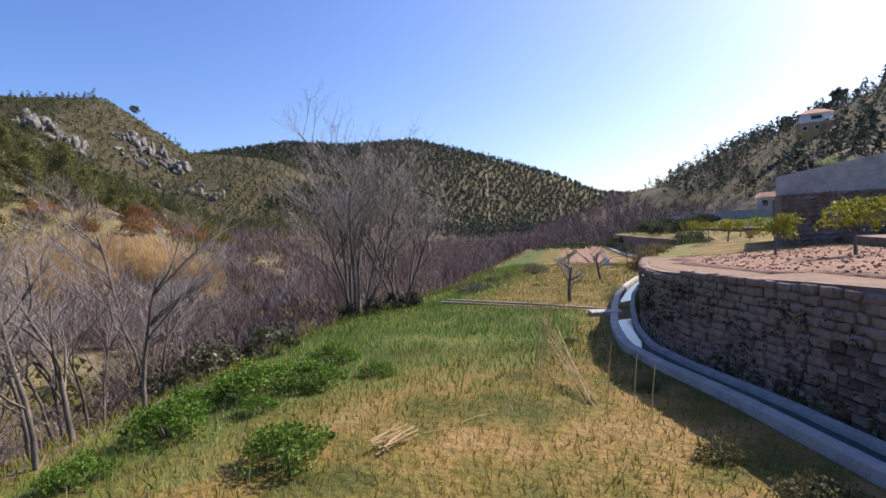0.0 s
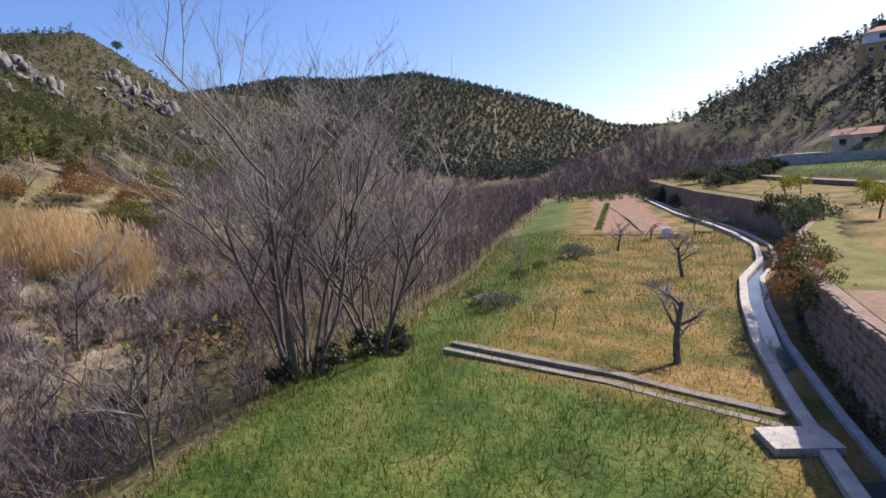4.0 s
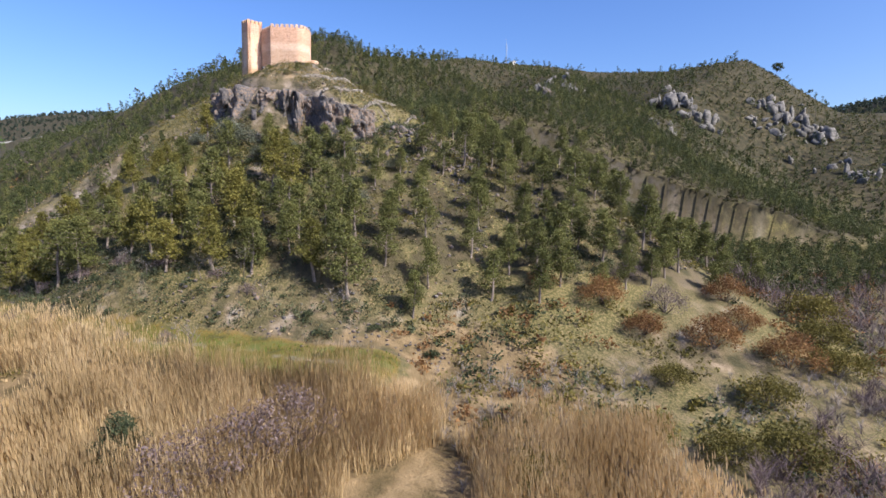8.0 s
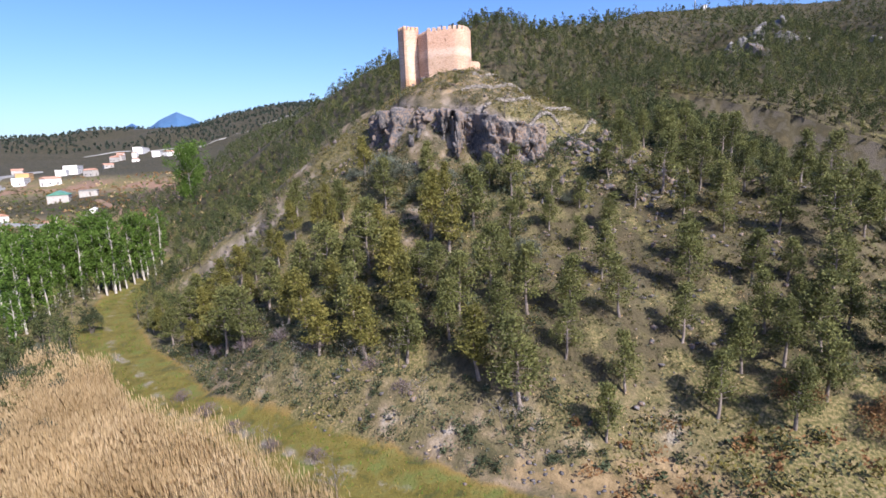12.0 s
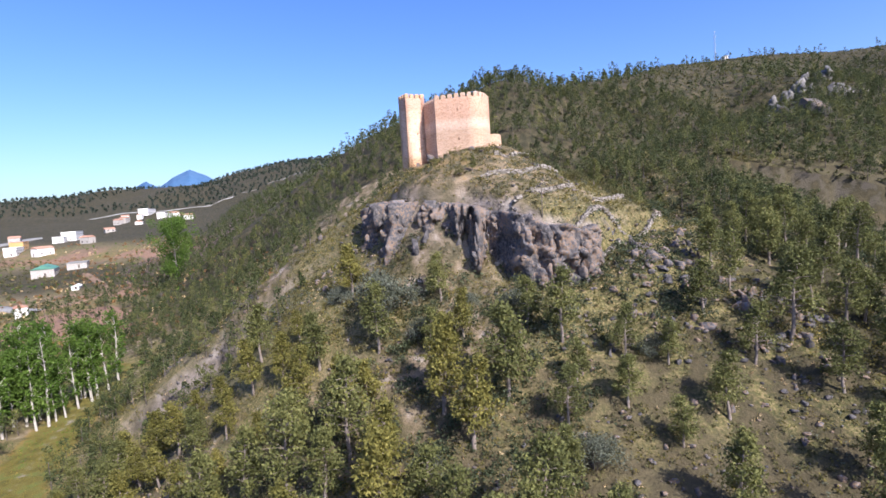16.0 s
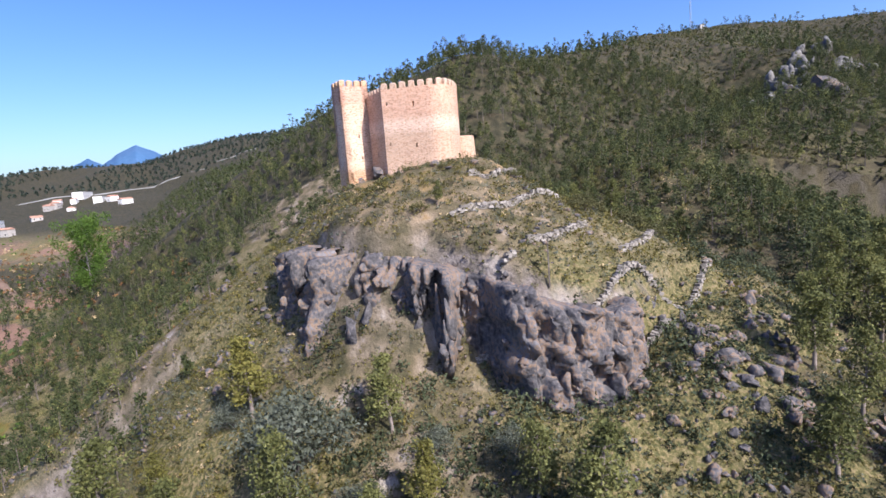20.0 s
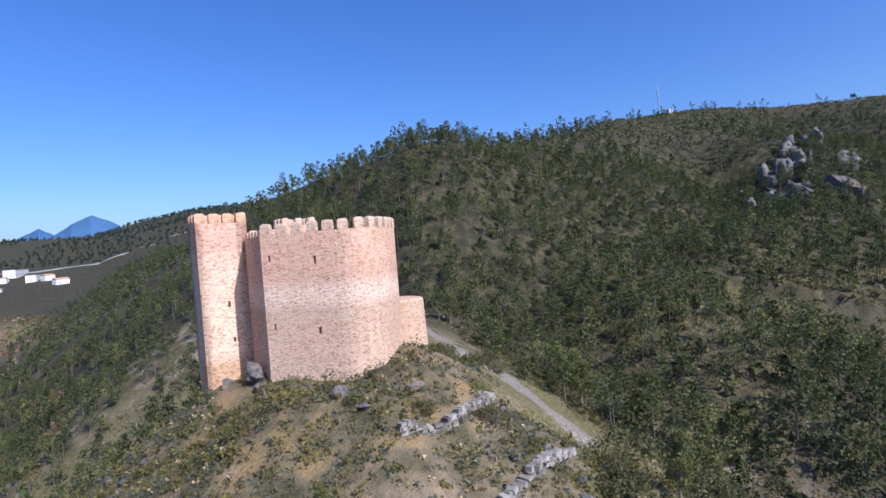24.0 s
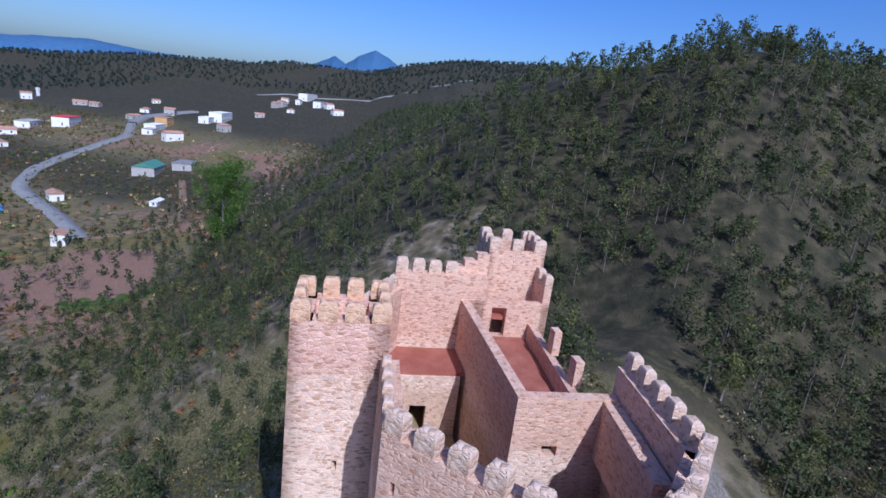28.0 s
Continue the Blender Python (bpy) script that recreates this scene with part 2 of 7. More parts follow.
def surface(name, stops, scale=1.0, fine=12.0, rough=0.85, depth=0.02, metal=0.0, random=0.0, island=False):
    """A mottled surface: a ramp over coarse and fine noise in metres, with relief."""
    m, n, l, b = mat(name, rough, metal)
    geo = n.new("ShaderNodeTexCoord") if random or island else n.new("ShaderNodeNewGeometry")
    co = geo.outputs["Object"] if random or island else geo.outputs["Position"]
    a, c = noise_node(n, l, scale, 4.0, co), noise_node(n, l, fine, 3.0, co)
    mix = n.new("ShaderNodeMath")
    mix.operation = "MULTIPLY_ADD"
    mix.inputs[1].default_value = 0.45
    l.new(c.outputs[0], mix.inputs[0])
    half = n.new("ShaderNodeMath")
    half.operation = "MULTIPLY"
    half.inputs[1].default_value = 0.55
    l.new(a.outputs[0], half.inputs[0])
    l.new(half.outputs[0], mix.inputs[2])
    value = mix.outputs[0]
    if random or island:
        src = n.new("ShaderNodeNewGeometry").outputs["Random Per Island"] if island else n.new("ShaderNodeObjectInfo").outputs["Random"]
        add = n.new("ShaderNodeMath")
        add.operation = "MULTIPLY_ADD"
        add.inputs[1].default_value = random or 0.3
        l.new(src, add.inputs[0])
        sub = n.new("ShaderNodeMath")
        sub.operation = "SUBTRACT"
        sub.inputs[1].default_value = (random or 0.3) / 2
        l.new(value, sub.inputs[0])
        l.new(sub.outputs[0], add.inputs[2])
        value = add.outputs[0]
    r = ramp(n, stops)
    l.new(value, r.inputs[0])
    l.new(r.outputs[0], b.inputs["Base Color"])
    if depth:
        bump(n, l, b, c.outputs[0], 0.6, depth)
    return m


def ground_material():
    """Earth, dry grass, scrub and bare rock: rock where it is steep, grass on the flats, plough land and lanes by place."""
    m, n, l, b = mat("earth_grass_and_rock", 0.92)
    geo = n.new("ShaderNodeNewGeometry")
    pos = geo.outputs["Position"]
    big, mid, fine = noise_node(n, l, 0.035, 5, pos), noise_node(n, l, 0.35, 5, pos), noise_node(n, l, 3.0, 4, pos)
    grain = noise_node(n, l, 14.0, 3, pos)
    hill = ramp(n, [(0.34, (0.062, 0.056, 0.028)), (0.45, (0.120, 0.098, 0.054)), (0.54, (0.180, 0.138, 0.086)), (0.62, (0.25, 0.195, 0.138)), (0.70, (0.36, 0.31, 0.26))])
    l.new(mid.outputs[0], hill.inputs[0])
    green = ramp(n, [(0.35, (0.068, 0.070, 0.025)), (0.5, (0.140, 0.122, 0.048)), (0.62, (0.23, 0.178, 0.090))])
    l.new(fine.outputs[0], green.inputs[0])
    pick = ramp(n, [(0.42, (0, 0, 0)), (0.58, (1, 1, 1))])
    l.new(big.outputs[0], pick.inputs[0])
    slope_land = mixc(n, l, pick.outputs[0], hill.outputs[0], green.outputs[0])
    # rock on the steep
    sep = n.new("ShaderNodeSeparateXYZ")
    l.new(geo.outputs["Normal"], sep.inputs[0])
    steep = ramp(n, [(0.40, (1, 1, 1)), (0.60, (0, 0, 0))])
    l.new(sep.outputs[2], steep.inputs[0])
    rock = ramp(n, [(0.32, (0.065, 0.055, 0.045)), (0.45, (0.15, 0.125, 0.10)), (0.55, (0.24, 0.20, 0.17)), (0.68, (0.36, 0.31, 0.27))])
    l.new(mid.outputs[0], rock.inputs[0])
    land = mixc(n, l, steep.outputs[0], slope_land, rock.outputs[0])
    # meadow and tilled land by vertex layers
    for layer, stops, src in (
        ("meadow", [(0.34, (0.065, 0.070, 0.014)), (0.46, (0.135, 0.108, 0.024)), (0.55, (0.205, 0.135, 0.040)), (0.68, (0.27, 0.170, 0.070))], mid),
        ("lush", [(0.35, (0.034, 0.066, 0.010)), (0.5, (0.068, 0.105, 0.018)), (0.65, (0.125, 0.135, 0.034))], mid),
        ("soil", [(0.35, (0.17, 0.090, 0.058)), (0.5, (0.25, 0.145, 0.098)), (0.65, (0.32, 0.20, 0.14))], fine),
        ("lane", [(0.35, (0.15, 0.125, 0.095)), (0.5, (0.24, 0.205, 0.165)), (0.65, (0.32, 0.28, 0.235))], fine),
        # needle litter, its colour darkened for the shade between the pines
        ("shaded_litter", [(0.35, (0.022, 0.024, 0.012)), (0.5, (0.048, 0.042, 0.022)), (0.65, (0.090, 0.072, 0.040))], mid),
        ("reedbed", [(0.35, (0.10, 0.075, 0.035)), (0.5, (0.19, 0.135, 0.07)), (0.65, (0.28, 0.20, 0.11))], mid),
    ):
        at = n.new("ShaderNodeAttribute")
        at.attribute_name = layer
        r = ramp(n, stops)
        l.new(src.outputs[0], r.inputs[0])
        wob = n.new("ShaderNodeMath")
        wob.operation = "MULTIPLY_ADD"
        wob.inputs[1].default_value, wob.inputs[2].default_value = 1.5, -0.75
        l.new(mid.outputs[0], wob.inputs[0])
        add = n.new("ShaderNodeMath")
        add.use_clamp = True
        l.new(wob.outputs[0], add.inputs[0])
        l.new(at.outputs["Fac"], add.inputs[1])
        gate = ramp(n, [(0.36, (0, 0, 0)), (0.64, (1, 1, 1))])
        l.new(add.outputs[0], gate.inputs[0])
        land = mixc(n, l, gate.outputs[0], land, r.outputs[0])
    shade = ramp(n, [(0.3, (0.62, 0.62, 0.62)), (0.7, (1.2, 1.2, 1.2))])
    l.new(grain.outputs[0], shade.inputs[0])
    land = mixc(n, l, 1.0, land, shade.outputs[0], "MULTIPLY")
    l.new(land, b.inputs["Base Color"])
    bump(n, l, b, fine.outputs[0], 0.8, 0.25)
    return m


def leaf_material(name, dark, mid, light, rough=0.75):
    m, n, l, b = mat(name, rough)
    geo = n.new("ShaderNodeNewGeometry")
    r = ramp(n, [(0.0, dark), (0.55, mid), (1.0, light)])
    info = n.new("ShaderNodeObjectInfo")
    add = n.new("ShaderNodeMath")
    add.operation = "MULTIPLY_ADD"
    add.inputs[1].default_value = 0.65
    l.new(geo.outputs["Random Per Island"], add.inputs[0])
    patch = noise_node(n, l, 0.11, 2, geo.outputs["Position"])
    low = n.new("ShaderNodeMath")
    low.operation = "MULTIPLY_ADD"
    low.inputs[1].default_value, low.inputs[2].default_value = 1.3, -0.5
    l.new(patch.outputs[0], low.inputs[0])
    l.new(low.outputs[0], add.inputs[2])
    l.new(add.outputs[0], r.inputs[0])
    l.new(r.outputs[0], b.inputs["Base Color"])
    thin = n.new("ShaderNodeBsdfTranslucent")
    l.new(r.outputs[0], thin.inputs[0])
    both = n.new("ShaderNodeMixShader")
    both.inputs[0].default_value = 0.25
    l.new(b.outputs[0], both.inputs[1])
    l.new(thin.outputs[0], both.inputs[2])
    l.new(both.outputs[0], n["Material Output"].inputs[0])
    return m


def masonry_material():
    """Small rubble stones in pale mortar, washed pink with paler lifts."""
    m, n, l, b = mat("rubble_masonry", 0.92)
    co = n.new("ShaderNodeTexCoord").outputs["Object"]
    warp = noise_node(n, l, 1.2, 3, co)
    mapd = n.new("ShaderNodeMapping")
    mapd.inputs["Scale"].default_value = (3.7, 3.7, 8.8)
    l.new(co, mapd.inputs[0])
    shift = mixc(n, l, 0.10, mapd.outputs[0], warp.outputs[1], "ADD")
    vo = n.new("ShaderNodeTexVoronoi")
    vo.feature = "DISTANCE_TO_EDGE"
    vo.inputs["Scale"].default_value = 1.0
    l.new(shift, vo.inputs["Vector"])
    cell = n.new("ShaderNodeTexVoronoi")
    cell.inputs["Scale"].default_value = 1.0
    l.new(shift, cell.inputs["Vector"])
    joint = ramp(n, [(0.04, (0, 0, 0)), (0.12, (1, 1, 1))])
    l.new(vo.outputs["Distance"], joint.inputs[0])
    hue = n.new("ShaderNodeSeparateColor")
    l.new(cell.outputs["Color"], hue.inputs[0])
    stone = ramp(n, [(0.0, (0.30, 0.185, 0.125)), (0.35, (0.45, 0.315, 0.235)), (0.75, (0.55, 0.425, 0.345)), (1.0, (0.40, 0.315, 0.265))])
    l.new(hue.outputs[0], stone.inputs[0])
    wash = noise_node(n, l, 0.28, 4, co)
    mortar = ramp(n, [(0.38, (0.50, 0.40, 0.33)), (0.6, (0.44, 0.33, 0.27))])
    l.new(wash.outputs[0], mortar.inputs[0])
    body = mixc(n, l, joint.outputs[0], mortar.outputs[0], stone.outputs[0])
    # lifts: pink upper courses, a pale band, ochre below
    sep = n.new("ShaderNodeSeparateXYZ")
    l.new(co, sep.inputs[0])
    wav = n.new("ShaderNodeMath")
    wav.operation = "MULTIPLY_ADD"
    wav.inputs[1].default_value = 1.1
    l.new(wash.outputs[0], wav.inputs[0])
    l.new(sep.outputs[2], wav.inputs[2])
    scale = n.new("ShaderNodeMath")
    scale.operation = "DIVIDE"
    scale.inputs[1].default_value = 15.0
    l.new(wav.outputs[0], scale.inputs[0])
    lifts = ramp(n, [(0.0, (0.66, 0.61, 0.56)), (0.12, (0.66, 0.61, 0.56)), (0.30, (0.64, 0.57, 0.51)), (0.50, (0.62, 0.55, 0.49)), (0.56, (0.78, 0.75, 0.72)), (0.62, (0.78, 0.74, 0.71)), (0.67, (0.68, 0.56, 0.50)), (1.0, (0.73, 0.61, 0.54))])
    l.new(scale.outputs[0], lifts.inputs[0])
    out = mixc(n, l, 1.0, mixc(n, l, 1.0, body, lifts.outputs[0], "MULTIPLY"), (2.15, 2.15, 2.15), "MULTIPLY")
    fine = noise_node(n, l, 22.0, 3, co)
    dirt = ramp(n, [(0.3, (0.80, 0.80, 0.80)), (0.7, (1.1, 1.1, 1.1))])
    l.new(fine.outputs[0], dirt.inputs[0])
    l.new(mixc(n, l, 1.0, out, dirt.outputs[0], "MULTIPLY"), b.inputs["Base Color"])
    bump(n, l, b, joint.outputs[0], 0.7, 0.05)
    return m


GROUND = ground_material()
PINE = leaf_material("pine_needles", (0.025, 0.035, 0.014), (0.066, 0.081, 0.030), (0.142, 0.150, 0.053))
# far pines: the blue of distance haze is put into the needle colour
PINE_FAR = leaf_material("hazed_far_pine_needles", (0.018, 0.028, 0.022), (0.045, 0.062, 0.046), (0.088, 0.108, 0.078))
PINE_LIGHT = leaf_material("olive_pine_needles", (0.058, 0.066, 0.022), (0.135, 0.142, 0.046), (0.235, 0.228, 0.078))
PINE_DRY = leaf_material("yellowing_pine_needles", (0.076, 0.076, 0.020), (0.168, 0.155, 0.039), (0.268, 0.232, 0.062))
SCRUB = leaf_material("scrub_leaves", (0.046, 0.051, 0.020), (0.104, 0.100, 0.040), (0.202, 0.176, 0.074))
OAK = leaf_material("holm_oak_leaves", (0.024, 0.033, 0.017), (0.060, 0.075, 0.036), (0.128, 0.147, 0.083))
LEMON = leaf_material("yellow_green_leaves", (0.11, 0.13, 0.010), (0.24, 0.24, 0.022), (0.38, 0.33, 0.045))
POPLAR = leaf_material("fresh_poplar_leaves", (0.045, 0.085, 0.012), (0.085, 0.15, 0.022), (0.15, 0.22, 0.045))
GRASS = leaf_material("grass_blades", (0.075, 0.088, 0.012), (0.195, 0.170, 0.030), (0.36, 0.245, 0.075))
LUSH = leaf_material("lush_grass_blades", (0.040, 0.095, 0.010), (0.085, 0.165, 0.018), (0.15, 0.22, 0.040))
REED = leaf_material("dry_reed_canes", (0.30, 0.21, 0.105), (0.50, 0.37, 0.205), (0.72, 0.56, 0.34))
DARKLEAF = leaf_material("dark_glossy_leaves", (0.021, 0.029, 0.016), (0.052, 0.058, 0.031), (0.143, 0.130, 0.085), 0.45)
OLIVELEAF = leaf_material("olive_bush_leaves", (0.071, 0.066, 0.017), (0.142, 0.121, 0.031), (0.237, 0.187, 0.053))
RUSTLEAF = leaf_material("rusty_bush_leaves", (0.130, 0.065, 0.029), (0.234, 0.124, 0.052), (0.351, 0.208, 0.085))
GREYLEAF = leaf_material("grey_green_leaves", (0.054, 0.062, 0.043), (0.114, 0.126, 0.090), (0.204, 0.216, 0.162))
YELLOWLEAF = leaf_material("yellow_poplar_leaves", (0.16, 0.12, 0.016), (0.27, 0.20, 0.026), (0.38, 0.30, 0.050))
PINE_BARK = surface("pale_pine_bark", [(0.3, (0.12, 0.095, 0.08)), (0.5, (0.22, 0.18, 0.155)), (0.7, (0.34, 0.29, 0.26))], 1.5, 18, 0.9, 0.02)
BARK = surface("grey_brown_bark", [(0.3, (0.055, 0.045, 0.038)), (0.5, (0.12, 0.10, 0.088)), (0.7, (0.23, 0.20, 0.18))], 1.5, 18, 0.9, 0.02)
TWIG = surface("pale_bare_twigs", [(0.3, (0.115, 0.10, 0.095)), (0.5, (0.225, 0.20, 0.19)), (0.7, (0.38, 0.35, 0.335))], 0.6, 9, 0.85, 0.0)
TWIG_RED = surface("reddish_bare_twigs", [(0.3, (0.072, 0.052, 0.053)), (0.5, (0.145, 0.108, 0.110)), (0.7, (0.24, 0.19, 0.188))], 0.3, 6, 0.9, 0.0)
ROCK = surface("limestone_crag", [(0.32, (0.034, 0.032, 0.034)), (0.42, (0.076, 0.071, 0.073)), (0.50, (0.125, 0.116, 0.118)), (0.57, (0.23, 0.152, 0.10)), (0.61, (0.155, 0.142, 0.142)), (0.75, (0.24, 0.224, 0.224))], 0.3, 2.4, 0.95, 0.3)
STONE = surface("dry_stone", [(0.3, (0.13, 0.112, 0.097)), (0.5, (0.225, 0.20, 0.172)), (0.7, (0.35, 0.31, 0.275))], 0.8, 9, 0.95, 0.05, random=0.35)
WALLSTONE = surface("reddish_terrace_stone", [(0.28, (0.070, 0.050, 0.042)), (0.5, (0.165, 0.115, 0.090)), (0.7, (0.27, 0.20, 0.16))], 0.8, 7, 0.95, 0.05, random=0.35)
CONCRETE = surface("weathered_concrete", [(0.3, (0.24, 0.22, 0.20)), (0.5, (0.40, 0.37, 0.34)), (0.7, (0.54, 0.50, 0.46))], 1.2, 14, 0.9, 0.02)
MASON = masonry_material()
TILE_FLOOR = surface("red_clay_floor", [(0.3, (0.24, 0.075, 0.05)), (0.5, (0.33, 0.11, 0.075)), (0.7, (0.42, 0.17, 0.12))], 0.8, 12, 0.9, 0.01)
PLASTER = surface("white_render", [(0.3, (0.66, 0.63, 0.58)), (0.5, (0.76, 0.73, 0.69)), (0.7, (0.84, 0.82, 0.78))], 0.6, 9, 0.9, 0.01)
OCHRE = surface("ochre_render", [(0.3, (0.45, 0.26, 0.10)), (0.5, (0.55, 0.33, 0.14)), (0.7, (0.62, 0.40, 0.19))], 0.6, 9, 0.9, 0.01)
ROOF = surface("clay_roof_tiles", [(0.3, (0.30, 0.15, 0.10)), (0.5, (0.42, 0.23, 0.16)), (0.7, (0.54, 0.34, 0.25))], 0.8, 7, 0.9, 0.03)
REDPAINT = surface("red_sheet_metal", [(0.3, (0.50, 0.03, 0.03)), (0.7, (0.66, 0.06, 0.05))], 0.4, 5, 0.5, 0.0)
GREENROOF = surface("green_sheet_roof", [(0.3, (0.06, 0.17, 0.13)), (0.7, (0.11, 0.27, 0.20))], 0.4, 5, 0.6, 0.0)
SOIL = surface("reddish_soil", [(0.3, (0.13, 0.082, 0.055)), (0.5, (0.20, 0.13, 0.09)), (0.7, (0.28, 0.195, 0.14))], 0.8, 7, 0.95, 0.05)
GLASS, _n, _l, _b = mat("dark_window_glass", 0.15)
_b.inputs["Base Color"].default_value = (0.02, 0.025, 0.03, 1)
METAL = surface("galvanised_steel", [(0.3, (0.30, 0.31, 0.32)), (0.7, (0.45, 0.46, 0.47))], 2, 12, 0.5, 0.0, 0.7)
ASPHALT = surface("pale_asphalt", [(0.3, (0.16, 0.155, 0.15)), (0.5, (0.23, 0.225, 0.215)), (0.7, (0.30, 0.29, 0.28))], 0.5, 9, 0.95, 0.01)
WATER, _n, _l, _b = mat("canal_water", 0.08)
_b.inputs["Base Color"].default_value = (0.05, 0.07, 0.07, 1)
_w = noise_node(_n, _l, 6.0, 3)
bump(_n, _l, _b, _w.outputs[0], 0.3, 0.02)


# ================= building blocks =================
def empty(name, place, label="", category="", group="", kind="", turn=0.0):
    ob = new(name)
    ob.empty_display_size = 0.3
    ob.matrix_world = pose(*place, 0, 0, turn)
    return tagged(ob, label, category, group, kind)


def mesh_of(name, verts, tris, material, smooth_shade=False):
    """A mesh from arrays of corners and triangles."""
    verts, tris = np.asarray(verts, np.float32), np.asarray(tris, np.int32)
    me = bpy.data.meshes.new(name)
    me.vertices.add(len(verts))
    me.vertices.foreach_set("co", verts.ravel())
    me.loops.add(tris.size)
    me.loops.foreach_set("vertex_index", tris.ravel())
    me.polygons.add(len(tris))
    k = tris.shape[1]
    me.polygons.foreach_set("loop_start", np.arange(0, tris.size, k, dtype=np.int32))
    if smooth_shade:
        me.polygons.foreach_set("use_smooth", np.ones(len(tris), bool))
    me.update(calc_edges=True)
    me.materials.append(material)
    return me


def part(name, bm, material, parent, label=""):
    me = bpy.data.meshes.new(name)
    bmesh.ops.recalc_face_normals(bm, faces=bm.faces)
    bm.to_mesh(me)
    bm.free()
    me.materials.append(material)
    ob = new(name, me)
    ob.parent = parent
    return tagged(ob, label)


def part_data(name, me, parent, label="", at=None):
    ob = new(name, me)
    ob.parent = parent
    if at is not None:
        ob.matrix_basis = at
    return tagged(ob, label)


def add_box(bm, cx, cy, cz, sx, sy, sz, turn=0.0, taper=1.0):
    """A box on its base centre; taper narrows its top."""
    c, s = math.cos(turn), math.sin(turn)
    vs = []
    for h, k in ((0, 1.0), (sz, taper)):
        for dx, dy in ((-1, -1), (1, -1), (1, 1), (-1, 1)):
            x, y = dx * sx / 2 * k, dy * sy / 2 * k
            vs.append(bm.verts.new((cx + c * x - s * y, cy + s * x + c * y, cz + h)))
    for f in ((3, 2, 1, 0), (4, 5, 6, 7), (0, 1, 5, 4), (1, 2, 6, 5), (2, 3, 7, 6), (3, 0, 4, 7)):
        bm.faces.new([vs[i] for i in f])
    return vs


def box_bm(*args, **kw):
    bm = bmesh.new()
    add_box(bm, *args, **kw)
    return bm


def leaf_cloud(centres, radius, count, size, rng, flat=1.0):
    """Small leaf triangles scattered in balls round the centres."""
    centres = np.asarray(centres, float)
    n = len(centres) * count
    d = rng.normal(size=(n, 3))
    d /= np.linalg.norm(d, axis=1)[:, None]
    radius = np.repeat(np.broadcast_to(radius, len(centres)), count)
    p = np.repeat(centres, count, 0) + d * (radius * rng.random(n) ** 0.45)[:, None] * (1, 1, flat)
    a = rng.normal(size=(n, 3))
    b = rng.normal(size=(n, 3))
    a /= np.linalg.norm(a, axis=1)[:, None]
    b /= np.linalg.norm(b, axis=1)[:, None]
    s = (np.broadcast_to(size, n) * (0.6 + 0.8 * rng.random(n)))[:, None]
    v = np.stack([p - a * s * 0.5, p + a * s * 0.5, p + b * s * 0.8], 1).reshape(-1, 3)
    return v, np.arange(3 * n).reshape(-1, 3)


def tube(points, radii, sides=5):
    """Corners and quads of a tapering limb through the points."""
    pts = np.asarray(points, float)
    t = np.gradient(pts, axis=0)
    t /= np.linalg.norm(t, axis=1)[:, None] + 1e-9
    up = np.where(np.abs(t[:, 2:]) > 0.9, np.array([[1.0, 0, 0]]), np.array([[0, 0, 1.0]]))
    a = np.cross(t, up)
    a /= np.linalg.norm(a, axis=1)[:, None] + 1e-9
    b = np.cross(t, a)
    ang = np.arange(sides) * 2 * np.pi / sides
    r = np.asarray(radii, float)[:, None, None]
    v = pts[:, None] + r * (np.cos(ang)[None, :, None] * a[:, None] + np.sin(ang)[None, :, None] * b[:, None])
    q = []
    for i in range(len(pts) - 1):
        for j in range(sides):
            k = (j + 1) % sides
            q.append((i * sides + j, i * sides + k, (i + 1) * sides + k, (i + 1) * sides + j))
    return v.reshape(-1, 3), np.array(q)


def merge(pieces):
    vs, fs, n = [], [], 0
    for v, f in pieces:
        vs.append(v)
        fs.append(f + n)
        n += len(v)
    return np.concatenate(vs), np.concatenate(fs)


# ================= the ground =================
def stretch(lo, hi, a, b, step, grow):
    """Coordinates close together between a and b and ever wider outside."""
    mid = list(np.arange(a, b + step, step))
    x, s, left = a, step, []
    while x > lo:
        s *= grow
        x -= s
        left.append(x)
    x, s, right = mid[-1], step, []
    while x < hi:
        s *= grow
        x += s
        right.append(x)
    return np.array(left[::-1] + mid + right)


def layer(me, name, values):
    at = me.attributes.new(name, "FLOAT", "POINT")
    at.data.foreach_set("value", np.asarray(values, np.float32))


LANE = [(-197, 182.5, 0), (-207, 179.8, 0), (-216, 176.8, 0), (-226, 174.2, 0), (-236, 171, 0), (-246, 168.5, 0), (-258, 168, 0)]


